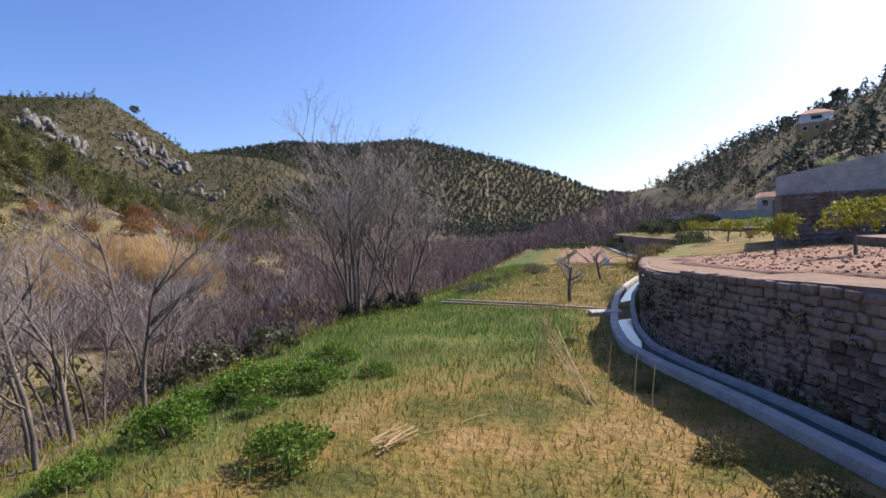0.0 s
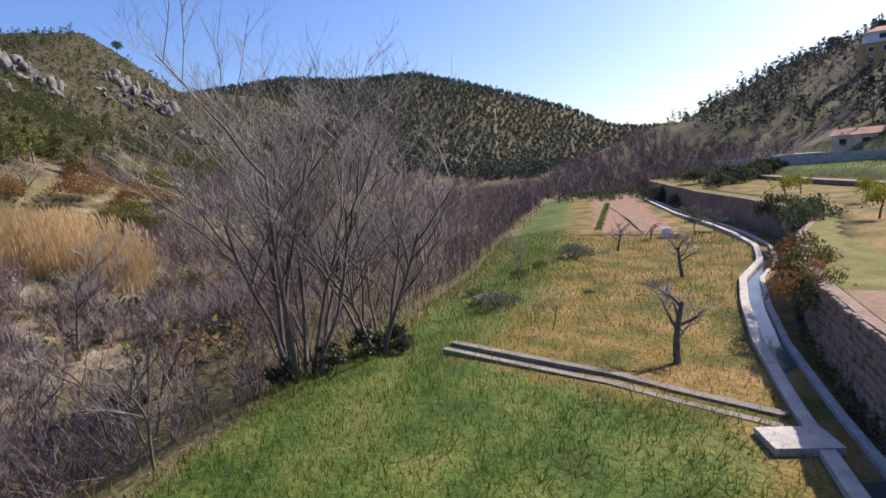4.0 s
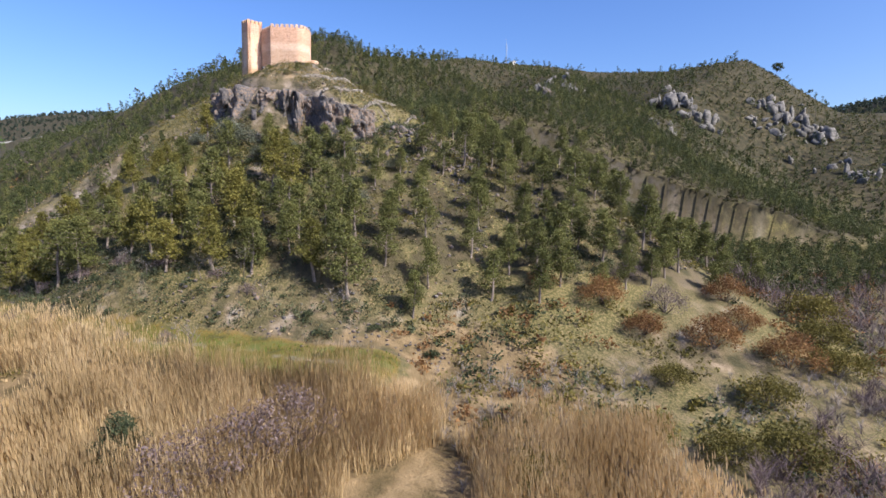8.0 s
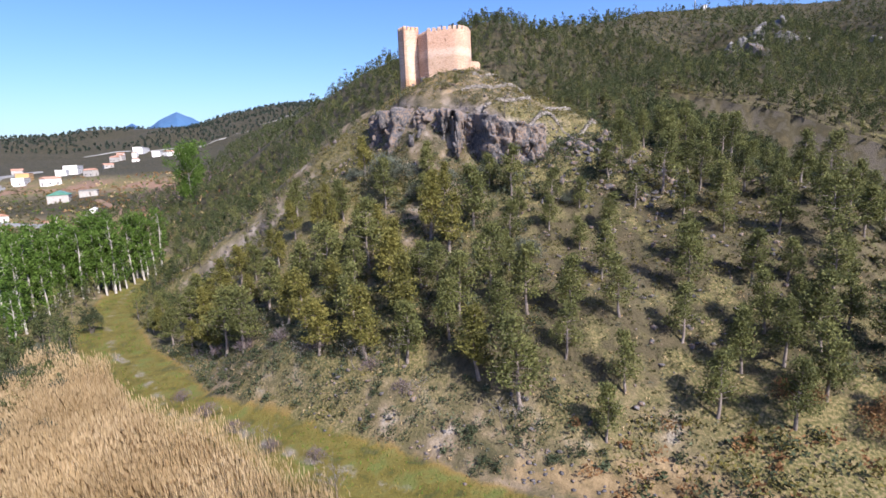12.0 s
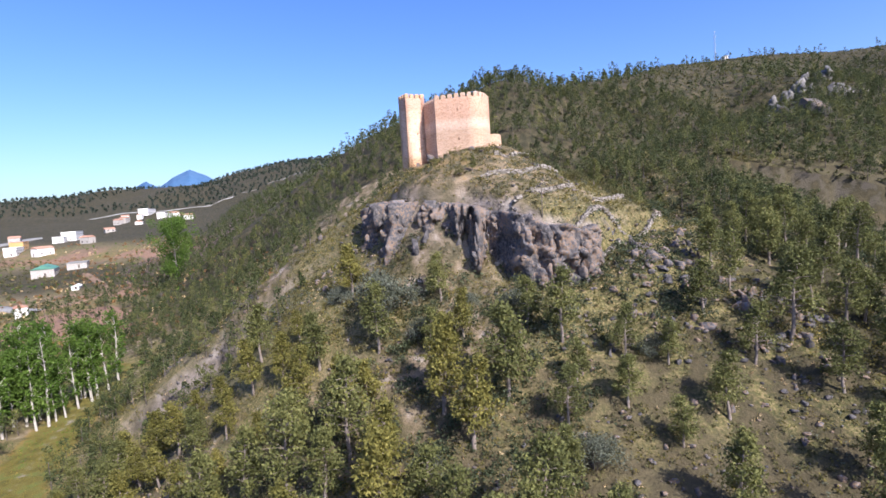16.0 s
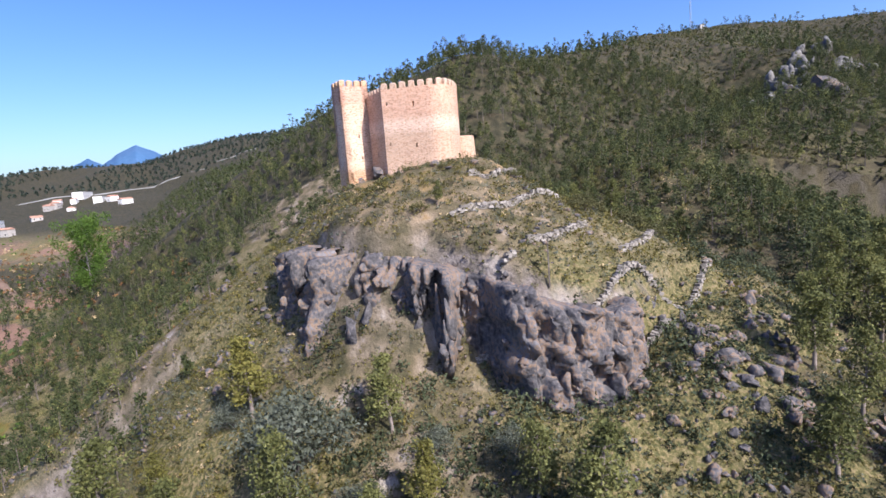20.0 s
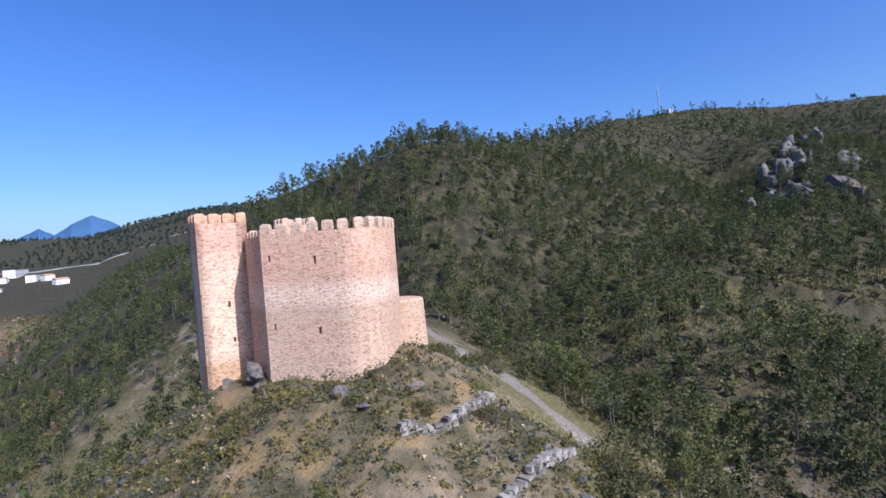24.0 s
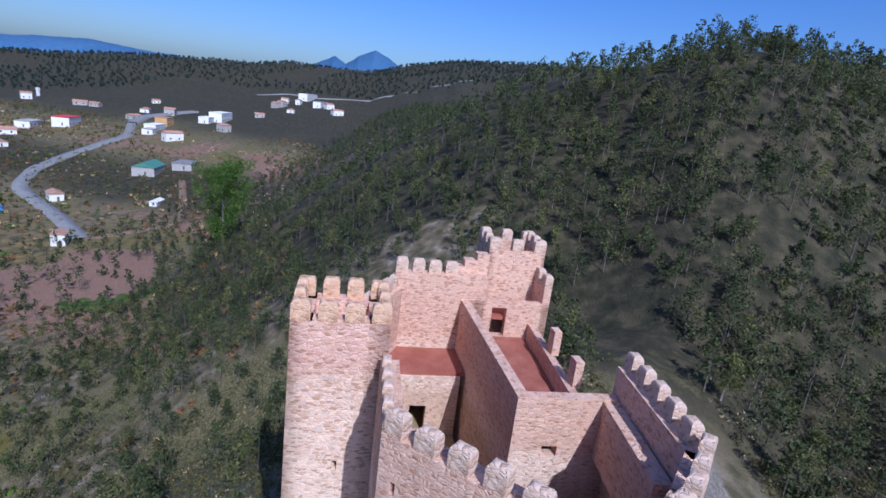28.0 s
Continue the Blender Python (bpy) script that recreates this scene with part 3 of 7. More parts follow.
def build_ground():
    xs = stretch(-4600, 1500, -262, 18, 1.35, 1.045)
    ys = stretch(-2900, 1900, 84, 262, 1.35, 1.045)
    gx, gy = np.meshgrid(xs, ys, indexing="ij")
    z = ground(gx, gy)
    v = np.stack([gx, gy, z], -1).reshape(-1, 3)
    nx, ny = len(xs), len(ys)
    i, j = np.meshgrid(np.arange(nx - 1), np.arange(ny - 1), indexing="ij")
    a = (i * ny + j).ravel()
    quads = np.stack([a, a + ny, a + ny + 1, a + 1], 1)
    me = mesh_of("ground", v, quads, GROUND, True)
    x, y, zf = gx.ravel(), gy.ravel(), z.ravel()
    fx, fy = turned(x, y, -FIELD_TURN)
    edge, wall = field_edge(fy), terrace_x(fy)
    field = smooth(edge - 2, edge + 1, fx) * (fx < wall + 0.5) * smooth(80, 90, fy) * smooth(262, 255, fy)
    left_lush = smooth(edge + 12, edge + 1, fx) * field * (0.25 + 0.55 * smooth(105, 125, fy))
    near_lush = 0.8 * field * smooth(118, 140, fy) * smooth(148.5, 147, fy + 0.38 * (fx + 27)) * smooth(-14, -19, fx)
    beds = field * smooth(187, 190, fy)
    upper = (fx >= wall) * (fx < wall + 38) * smooth(80, 90, fy) * smooth(262, 250, fy)
    plough = upper * (fx > wall + 1.2) * (fx < wall + 13.5) * smooth(152, 146, fy)
    river = smooth(edge, edge - 6, fx) * smooth(-112, -100, fx) * smooth(70, 90, fy) * smooth(330, 280, fy)
    reeds = ((x > -152) & (x < -60) & (y > 80) & (y < 184)) * smooth(-15, -18, zf)
    d, _ = polyline(x, y, PATH_LOW)
    low_meadow = smooth(7.5, 4.5, d)
    plain = smooth(-4, -14, zf) * smooth(-255, -300, x) + smooth(20, 0, zf) * smooth(-420, -520, x) * smooth(160, 60, y)
    u, w = (x + 325) * 0.726 + (y - 11) * 0.687, -(x + 325) * 0.687 + (y - 11) * 0.726
    red1 = smooth(25.5, 24.5, np.abs(u)) * smooth(14.5, 13.5, np.abs(w)) * 2.0
    green1 = smooth(7, 6, np.abs(u - 30)) * smooth(17, 15, np.abs(w - 4))
    orchard = smooth(60, 45, np.hypot((x + 468) * 0.62, y - 15)) * 0.8
    patchy = np.clip(plain, 0, 1) * (vnoise(x, y, 26) > 0.62)
    d, _ = polyline(x, y, LANE)
    lane = 0.85 * smooth(3.0, 0.8, d) * (0.75 + 0.35 * vnoise(x, y, 3))
    d, _ = polyline(x, y, PATH_LOW)
    lane = np.maximum(lane, 0.40 * smooth(1.6, 0.5, d))
    top = smooth(24, 6, np.hypot(x + 192, y - 160)) * 0.46
    layer(me, "meadow", np.clip(field + upper + 0.8 * low_meadow + 0.5 * np.clip(plain, 0, 1) + top * 0.9, 0, 1))
    layer(me, "lush", np.clip(left_lush + near_lush + 0.44 * low_meadow + green1 + 0.35 * np.clip(plain, 0, 1) * (vnoise(x, y, 33) > 0.6) + 0.6 * upper * (fx > wall + 14), 0, 1))
    layer(me, "soil", np.clip(plough + red1 + orchard + 0.75 * patchy + beds * (fx > edge + 10) * (fx < edge + 19), 0, 1))
    layer(me, "lane", np.clip(lane + 0.55 * top * smooth(0.55, 0.75, vnoise(x, y, 5)), 0, 1))
    # wooded slopes, where the litter's dark tone also stands for tree shade
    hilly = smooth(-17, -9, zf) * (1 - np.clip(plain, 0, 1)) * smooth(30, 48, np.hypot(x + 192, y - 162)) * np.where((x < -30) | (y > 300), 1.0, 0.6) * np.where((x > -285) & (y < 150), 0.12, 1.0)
    layer(me, "shaded_litter", np.clip(hilly * ((0.42 + 0.35 * vnoise(x, y, 40)) * np.where(x > -190, 0.92, 1.0) + 0.35 * smooth(-215, -270, x)), 0, 0.9))
    layer(me, "reedbed", np.clip(reeds * 0.8 * smooth(5, 9, polyline(x, y, PATH_LOW)[0]) * smooth(30, 20, polyline(x, y, PATH_LOW)[0]) + 0.25 * river, 0, 1))
    return tagged(new("ground", me), "hilly ground with scrub, dry grass, bare earth and rock", "ground", kind="structure")


build_ground()

# ================= the castle =================
def tower_masonry():
    m = MASON.copy()
    m.name = "tower_masonry"
    for node in m.node_tree.nodes:
        if node.type == "VALTORGB" and len(node.color_ramp.elements) == 8:
            for e, (p, c) in zip(node.color_ramp.elements, [(0.0, (0.68, 0.56, 0.43)), (0.20, (0.68, 0.57, 0.45)), (0.27, (0.84, 0.79, 0.72)), (0.5, (0.84, 0.79, 0.73)), (0.7, (0.84, 0.78, 0.72)), (0.84, (0.80, 0.73, 0.67)), (0.89, (0.73, 0.59, 0.54)), (1.0, (0.76, 0.62, 0.57))]):
                e.position, e.color = p, (*c, 1)
    return m


TOWER_MASON = tower_masonry()
CASTLE_BASE = 31.5
castle = empty("castle", (-201.6, 150.6, CASTLE_BASE), "small restored stone castle with square tower and battlements", "castle", turn=23.6)


def slab(a, b, z0, z1, thick, holes=()):
    """A straight wall from a to b, thick to its left, with holes (along, width, low, high) that go right through."""
    ax, ay = a
    bx, by = b
    length = math.hypot(bx - ax, by - ay)
    dx, dy = (bx - ax) / length, (by - ay) / length
    us = sorted({0.0, length, *(h[0] for h in holes), *(h[0] + h[1] for h in holes)})
    zs = sorted({z0, z1, *(h[2] for h in holes), *(h[3] for h in holes)})
    bm = bmesh.new()
    made = {}

    def vert(u, z, side):
        key = (round(u, 4), round(z, 4), side)
        if key not in made:
            o = thick * side
            made[key] = bm.verts.new((ax + dx * u - dy * o, ay + dy * u + dx * o, z))
        return made[key]

    def solid(i, j):
        if not (0 <= i < len(us) - 1 and 0 <= j < len(zs) - 1):
            return False
        u, z = (us[i] + us[i + 1]) / 2, (zs[j] + zs[j + 1]) / 2
        return not any(h[0] < u < h[0] + h[1] and h[2] < z < h[3] for h in holes)

    for i in range(len(us) - 1):
        for j in range(len(zs) - 1):
            if not solid(i, j):
                continue
            p, q, lo, hi = us[i], us[i + 1], zs[j], zs[j + 1]
            bm.faces.new([vert(p, lo, 0), vert(q, lo, 0), vert(q, hi, 0), vert(p, hi, 0)])
            bm.faces.new([vert(p, lo, 1), vert(p, hi, 1), vert(q, hi, 1), vert(q, lo, 1)])
            for (di, dj), (c, d) in (((-1, 0), ((p, hi), (p, lo))), ((1, 0), ((q, lo), (q, hi))), ((0, -1), ((p, lo), (q, lo))), ((0, 1), ((q, hi), (p, hi)))):
                if not solid(i + di, j + dj):
                    bm.faces.new([vert(*c, 0), vert(*c, 1), vert(*d, 1), vert(*d, 0)])
    return bm


def ring(outer, inner, z0, z1):
    """A curved wall between an outer and an inner line of equal length."""
    bm = bmesh.new()
    rows = [[bm.verts.new((x, y, z)) for x, y in line] for line, z in ((outer, z0), (outer, z1), (inner, z1), (inner, z0))]
    for k in range(len(outer) - 1):
        for a, b in ((0, 1), (1, 2), (2, 3), (3, 0)):
            bm.faces.new([rows[a][k], rows[a][k + 1], rows[b][k + 1], rows[b][k]])
    bm.faces.new([rows[r][0] for r in range(4)])
    bm.faces.new([rows[r][-1] for r in (3, 2, 1, 0)])
    return bm


def merlon_mesh(w, d, h, material):
    """An upright block with a rounded mortar cap."""
    bm = bmesh.new()
    prof = [(0.0, 1.0), (0.72, 1.0), (0.86, 0.93), (0.96, 0.76), (1.0, 0.45)]
    loops = []
    for s, k in prof:
        loops.append([bm.verts.new((x * w / 2 * (k if s > 0.72 else 1), y * d / 2 * k, s * h)) for x, y in ((-1, -1), (1, -1), (1, 1), (-1, 1))])
    for a, b in zip(loops, loops[1:]):
        for i in range(4):
            bm.faces.new([a[i], a[(i + 1) % 4], b[(i + 1) % 4], b[i]])
    bm.faces.new(loops[-1])
    bm.faces.new(loops[0][::-1])
    bmesh.ops.recalc_face_normals(bm, faces=bm.faces)
    me = bpy.data.meshes.new("merlon")
    bm.to_mesh(me)
    bm.free()
    me.materials.append(material)
    return me


MERLON = merlon_mesh(0.78, 0.52, 0.86, MASON)
MERLON_SMALL = merlon_mesh(0.62, 0.42, 0.62, MASON)
MERLON_TOWER = merlon_mesh(0.80, 0.50, 0.90, TOWER_MASON)


def merlons(parent, pts, z, step, me, inset=0.26, start=0.4, skip_end=0.3):
    """Battlements at even steps along a line of points, set in from its outer face on the right."""
    lens = [math.dist(a, b) for a, b in zip(pts, pts[1:])]
    total = sum(lens)
    count = max(1, round((total - start - skip_end) / step) + 1)
    gap = (total - start - skip_end) / max(1, count - 1)
    for k in range(count):
        s = start + k * gap
        for (a, b), length in zip(zip(pts, pts[1:]), lens):
            if s <= length + 1e-6:
                break
            s -= length
        dx, dy = (b[0] - a[0]) / length, (b[1] - a[1]) / length
        x, y = a[0] + dx * s - dy * inset, a[1] + dy * s + dx * inset
        wob = 1 + 0.05 * math.sin(7.3 * k + x)
        part_data("merlon", me, parent, at=pose(x, y, z - 0.02, 0, 0, math.degrees(math.atan2(dy, dx))) @ Matrix.Diagonal((wob, 1, 2 - wob, 1)))


def build_castle():
    # square tower: X east, Y north along its face
    tower = part("tower", slab((0, 0), (0, 4.2), -2.5, 14.7, 0.9, [(2.15, 0.2, 7.4, 7.95), (2.35, 0.22, 4.4, 4.8)]), TOWER_MASON, castle, "pale square rubble-stone tower with pinkish battlements")
    for name, bm in (("tower_wall", slab((0, 4.2), (-3.4, 4.2), -2.5, 14.7, 0.9)), ("tower_wall", slab((-3.4, 4.2), (-3.4, 0), 3, 14.7, 0.8)), ("tower_wall", slab((-3.4, 0), (0, 0), -2.5, 14.7, 0.9)), ("tower_deck", box_bm(-1.7, 2.1, 13.6, 2.2, 2.8, 0.3))):
        part(name, bm, TOWER_MASON, tower)
    ring_pts = [(0, 0), (0, 4.2), (-3.4, 4.2), (-3.4, 0), (0, 0)]
    for a, b in zip(ring_pts, ring_pts[1:]):
        merlons(tower, [a, b], 14.7, 1.15, MERLON_TOWER, 0.25, 0.42, 0.42)
    # curtain: return wall, canted front, rounded corner, north side
    top = 13.25
    part("return_wall", slab((0.0, 3.9), (5.5, 3.7), -1.0, top - 0.15, 0.8, [(2.4, 0.2, 8.2, 8.8), (2.6, 0.2, 4.5, 5.1)]), MASON, castle)
    merlons(castle, [(0.6, 3.88), (5.5, 3.7)], top - 0.15, 1.0, MERLON_SMALL, 0.22, 0.3, 0.4)
    front_end = (9.8, 8.2)
    part("front_wall", slab((5.5, 3.7), front_end, -2.0, top, 0.9, [(0.55, 0.24, 11.1, 11.6), (0.6, 0.2, 5.7, 6.2), (4.3, 0.26, 10.7, 11.35), (4.3, 0.24, 5.2, 5.75), (4.4, 0.2, 1.6, 1.9)]), MASON, castle, "pinkish rubble-stone curtain wall with a pale band")
    arc_o = [front_end, (10.2, 8.7), (10.5, 9.3), (10.65, 10.0), (10.55, 10.8), (10.2, 11.6), (9.6, 12.5), (8.9, 13.3)]
    arc_i = [(9.15, 8.8), (9.4, 9.15), (9.6, 9.6), (9.7, 10.05), (9.65, 10.55), (9.4, 11.15), (8.9, 11.9), (8.25, 12.7)]
    part("rounded_corner", ring(arc_o, arc_i, -2.0, top), MASON, castle)
    part("north_wall", slab((8.9, 13.3), (6.9, 15.1), -2.0, top, 0.9, [(1.2, 0.2, 9.5, 10.1)]), MASON, castle)
    part("north_wall", slab((6.9, 15.1), (0.2, 15.7), -1.0, top, 0.8), MASON, castle)
    merlons(castle, [(5.5, 3.7), *arc_o, (6.9, 15.1), (0.2, 15.7)], top, 1.28, MERLON, 0.27, 0.45, 0.4)
    part("wall_walk", slab((6.5, 14.2), (1.0, 14.8), 9.0, 11.9, 0.75), MASON, castle)
    # inner hall: cross wall, spine, terrace
    part("cross_wall", slab((1.0, 10.0), (1.0, 14.8), 2.0, 12.0, 0.55, [(1.5, 0.75, 9.0, 9.55), (0.35, 1.0, 2.0, 6.2)]), MASON, castle, "inner stone wall with a small square window")
    part("spine_wall", slab((-10.8, 9.6), (0.45, 10.0), 2.0, 12.0, 0.55, [(9.6, 0.8, 4.6, 6.8)]), MASON, castle, "tall inner wall of rubble stone")
    part("rear_cross_wall", slab((-10.8, 10.15), (-10.8, 15.6), 2.0, 12.0, 0.55, [(1.6, 1.0, 9.6, 11.6)]), MASON, castle)
    part("terrace_floor", box_bm(-5.2, 12.2, 9.3, 11.2, 3.9, 0.25), TILE_FLOOR, castle, "red clay terrace floor")
    part("terrace_parapet", slab((-0.6, 14.2), (-10.8, 14.8), 0.5, 10.6, 0.45), MASON, castle)
    for x in (-2.9, -6.6):
        part("pillar", box_bm(x, 14.25 - x * 0.05, 10.55, 0.8, 0.45, 1.5), MASON, castle)
    # rear: west wall, turret, south wall
    part("west_wall", slab((-11.6, 11.2), (-11.6, 5.2), 0.0, 13.6, 0.8), MASON, castle, "lit rear wall with battlements")
    merlons(castle, [(-11.6, 11.2), (-11.6, 5.2)], 13.6, 1.25, MERLON, 0.3, 2.4, 0.4)
    for k in range(3):
        part("wall_step", box_bm(-12.0, 9.3 + 0.8 * k, 13.55, 0.8, 0.8, 0.45 + 0.45 * k), MASON, castle)
    part("south_wall", slab((-11.6, 5.2), (-3.4, 1.4), 0.0, 12.6, 0.8), MASON, castle)
    merlons(castle, [(-11.6, 5.2), (-3.4, 1.4)], 12.6, 1.3, MERLON, 0.27, 0.5, 0.5)
    turret = [(-13.0, 11.6), (-13.0, 15.6), (-16.4, 15.6), (-16.4, 11.6), (-13.0, 11.6)]
    for a, b in zip(turret, turret[1:]):
        part("turret_wall", slab(a, b, 0.0, 14.9, 0.5), MASON, castle)
        merlons(castle, [a, b], 14.9, 1.3, MERLON, 0.25, 0.42, 0.42)
    part("link_wall", slab((-11.6, 11.2), (-13.0, 11.8), 0.0, 14.0, 0.5), MASON, castle)
    part("rear_north_wall", slab((-10.8, 15.6), (-13.0, 15.6), 0.0, 13.2, 0.5), MASON, castle)
    merlons(castle, [(-10.8, 15.6), (-13.0, 15.6)], 13.2, 1.1, MERLON, 0.25, 0.4, 0.4)
    part("turret_floor", box_bm(-13.6, 13.6, 10.6, 4.8, 3.4, 0.25), TILE_FLOOR, castle)
    # courtyard with a red platform and its cellar door
    part("platform_wall", slab((-7.4, 3.4), (-7.4, 9.4), 2.0, 8.3, 0.5, [(3.1, 1.0, 4.4, 6.3)]), MASON, castle)
    part("platform_floor", box_bm(-9.5, 7.2, 8.3, 4.0, 4.8, 0.22), TILE_FLOOR, castle, "red clay platform in the courtyard")
    part("courtyard_floor", box_bm(-2.6, 7.1, 4.0, 15.0, 4.6, 0.3), REED, castle, "dry grass in the courtyard")
    part("front_yard_floor", box_bm(4.6, 10.2, 3.4, 7.2, 6.6, 0.3), CONCRETE, castle)
    # low round bastion beside the north wall
    bm = bmesh.new()
    n = 20
    rows = []
    for z, r in ((0.5, 2.35), (6.5, 2.15), (6.65, 1.95), (6.55, 0.0)):
        rows.append([bm.verts.new((4.9 + r * math.cos(6.283 * k / n), 16.3 + r * math.sin(6.283 * k / n), z)) for k in range(n)])
    for a, b in zip(rows, rows[1:]):
        for k in range(n):
            bm.faces.new([a[k], a[(k + 1) % n], b[(k + 1) % n], b[k]])
    bmesh.ops.remove_doubles(bm, verts=bm.verts, dist=0.001)
    part("round_bastion", bm, MASON, castle, "low round bastion of rubble stone")


build_castle()

# ================= woods, scrub and reeds =================
def surface_points(n, x0, x1, y0, y1, rng):
    x, y = rng.uniform(x0, x1, n), rng.uniform(y0, y1, n)
    return x, y, ground(x, y)


def castle_clear(x, y, near=0.0):
    """False inside the castle, on its lane and the low path."""
    c, s = math.cos(radians(23.6)), math.sin(radians(23.6))
    u, v = (x + 201.6) * c + (y - 150.6) * s, -(x + 201.6) * s + (y - 150.6) * c
    inside = (u > -20 + near) & (u < 13 - 2.2 * near) & (v > -3 + near) & (v < 23 - near)
    return ~inside & (polyline(x, y, LANE)[0] > 6.5) & (polyline(x, y, PATH_LOW)[0] > 6)


def pine_variant(seed, height, spread, leaves, size):
    """Arrays for one pine: bent trunk with limbs, and a ragged crown of needle clumps."""
    r = np.random.default_rng(seed)
    lean = r.normal(0, 0.05, 2)
    zs = np.linspace(0, height * 0.93, 7)
    trunk = np.stack([lean[0] * zs + 0.12 * np.sin(zs * 0.9 + seed), lean[1] * zs + 0.1 * np.cos(zs * 0.7 + seed), zs], 1)
    pieces = [tube(trunk, np.linspace(0.16 + height * 0.008, 0.04, 7), 6)]
    centres, radii = [], []
    levels = 10
    for k in range(levels):
        h = height * (0.30 + 0.66 * k / (levels - 1))
        reach = spread * (1.0 - 0.72 * (k / (levels - 1)) ** 1.2) * r.uniform(0.7, 1.15)
        base = np.array([np.interp(h, zs, trunk[:, 0]), np.interp(h, zs, trunk[:, 1]), h])
        for a in r.uniform(0, 6.28, 4 if k < levels - 3 else 3):
            tip = base + np.array([math.cos(a), math.sin(a), 0.25]) * reach * r.uniform(0.55, 1.0)
            pieces.append(tube([base, (base + tip) / 2 + (0, 0, 0.1), tip], [0.06, 0.04, 0.015], 3))
            for s in (0.55, 1.0):
                centres.append(base + (tip - base) * s + r.normal(0, 0.15, 3))
                radii.append(r.uniform(0.5, 0.9) * spread / 2.2)
    centres.append(np.array([trunk[-1, 0], trunk[-1, 1], height * 0.97]))
    radii.append(0.45)
    leaf = leaf_cloud(centres, np.array(radii), leaves, size, r, 0.75)
    return merge(pieces), leaf


PINES = []
for k in range(6):
    h, s = (8.0, 2.7) if k % 3 == 0 else ((7.6, 2.3) if k % 3 == 1 else (9.0, 2.9))
    (tv, tf), (lv, lf) = pine_variant(20 + k, h, s, 46, 0.27)
    PINES.append((mesh_of("trunk", tv, tf, PINE_BARK), mesh_of("crown", lv, lf, PINE_DRY if k in (1, 4) else PINE_LIGHT), h))


def add_pine(x, y, k, scale, group):
    trunk, crown, h = PINES[k]
    ob = empty("pine_tree", (x, y, gz(x, y) - 0.15), "yellowing green pine with a bare lower trunk on the slope" if k in (1, 4) else "dark green pine with a ragged crown on the slope", "tree", group, turn=float(RNG.uniform(0, 360)))
    ob.scale = (scale, scale, scale * float(RNG.uniform(0.9, 1.15)))
    part_data("trunk", trunk, ob)
    part_data("crown", crown, ob)


def pine_density(x, y, z):
    """How likely a pine is at a place: woods on the lower spur and the shady slopes, none on the castle's top."""
    top = np.hypot(x + 192, y - 165)
    d = 0.35 + 0.9 * vnoise(x, y, 28)
    turn = np.degrees(np.arctan2(y - 165, x + 192))
    rim = np.where(np.abs(turn) > 100, 6.0, np.interp(turn, NOSE[0], NOSE[1]))
    d = d * smooth(rim + 6, rim + 22, top)
    d = d * np.where((x > -172) & (y > 146) & (y < 212) & (z > -8), 0.3, 1.0)
    d = d * np.where((x > -150) & (y > 150) & (y < 240) & (z < 0), 0.28, 1.0)
    d = d * np.where((y < 150) & (x < -150) & (z > -6) & (np.hypot(x + 196, y - 150) < 34), 0.1, 1.0)
    return np.clip(d * smooth(-27.0, -22.5, z) * castle_clear(x, y), 0, 1)


def near_pines():
    x, y, z = surface_points(5200, -176, -104, 96, 236, RNG)
    d = pine_density(x, y, z)
    foot = np.interp(y, (95, 104, 118, 134, 146, 152, 163, 171, 193, 215), (-168, -160, -147, -133, -125, -121, -115, -112, -107, -106))
    bank = (x > foot - 17) & (y > 105) & (y < 160) & (z < -3)
    d = np.where(bank & castle_clear(x, y), 0.75, d) * (x < foot)
    taken = []
    for a, b, p in zip(x, y, d):
        if RNG.random() > p or any((a - c) ** 2 + (b - e) ** 2 < 19 for c, e in taken):
            continue
        taken.append((a, b))
        dry = b < 158
        k = int(RNG.choice([1, 4, 1, 4, 0] if dry and RNG.random() < 0.75 else [0, 2, 3, 5]))
        add_pine(float(a), float(b), k, float(RNG.uniform(0.85, 1.35) if a > -155 and b < 160 else RNG.uniform(0.55, 1.1)), "pines on the castle slope")
        if len(taken) >= 280:
            break
    for a, b, s in ((-183, 181.5, 0.5), (-190, 189, 0.5), (-179.5, 160.5, 0.3), (-213, 189, 0.75), (-222, 190, 0.8), (-206, 193, 0.8), (-231, 184, 0.7), (-239, 179, 0.7)):
        add_pine(a, b, 0, s, "pines on the castle slope")


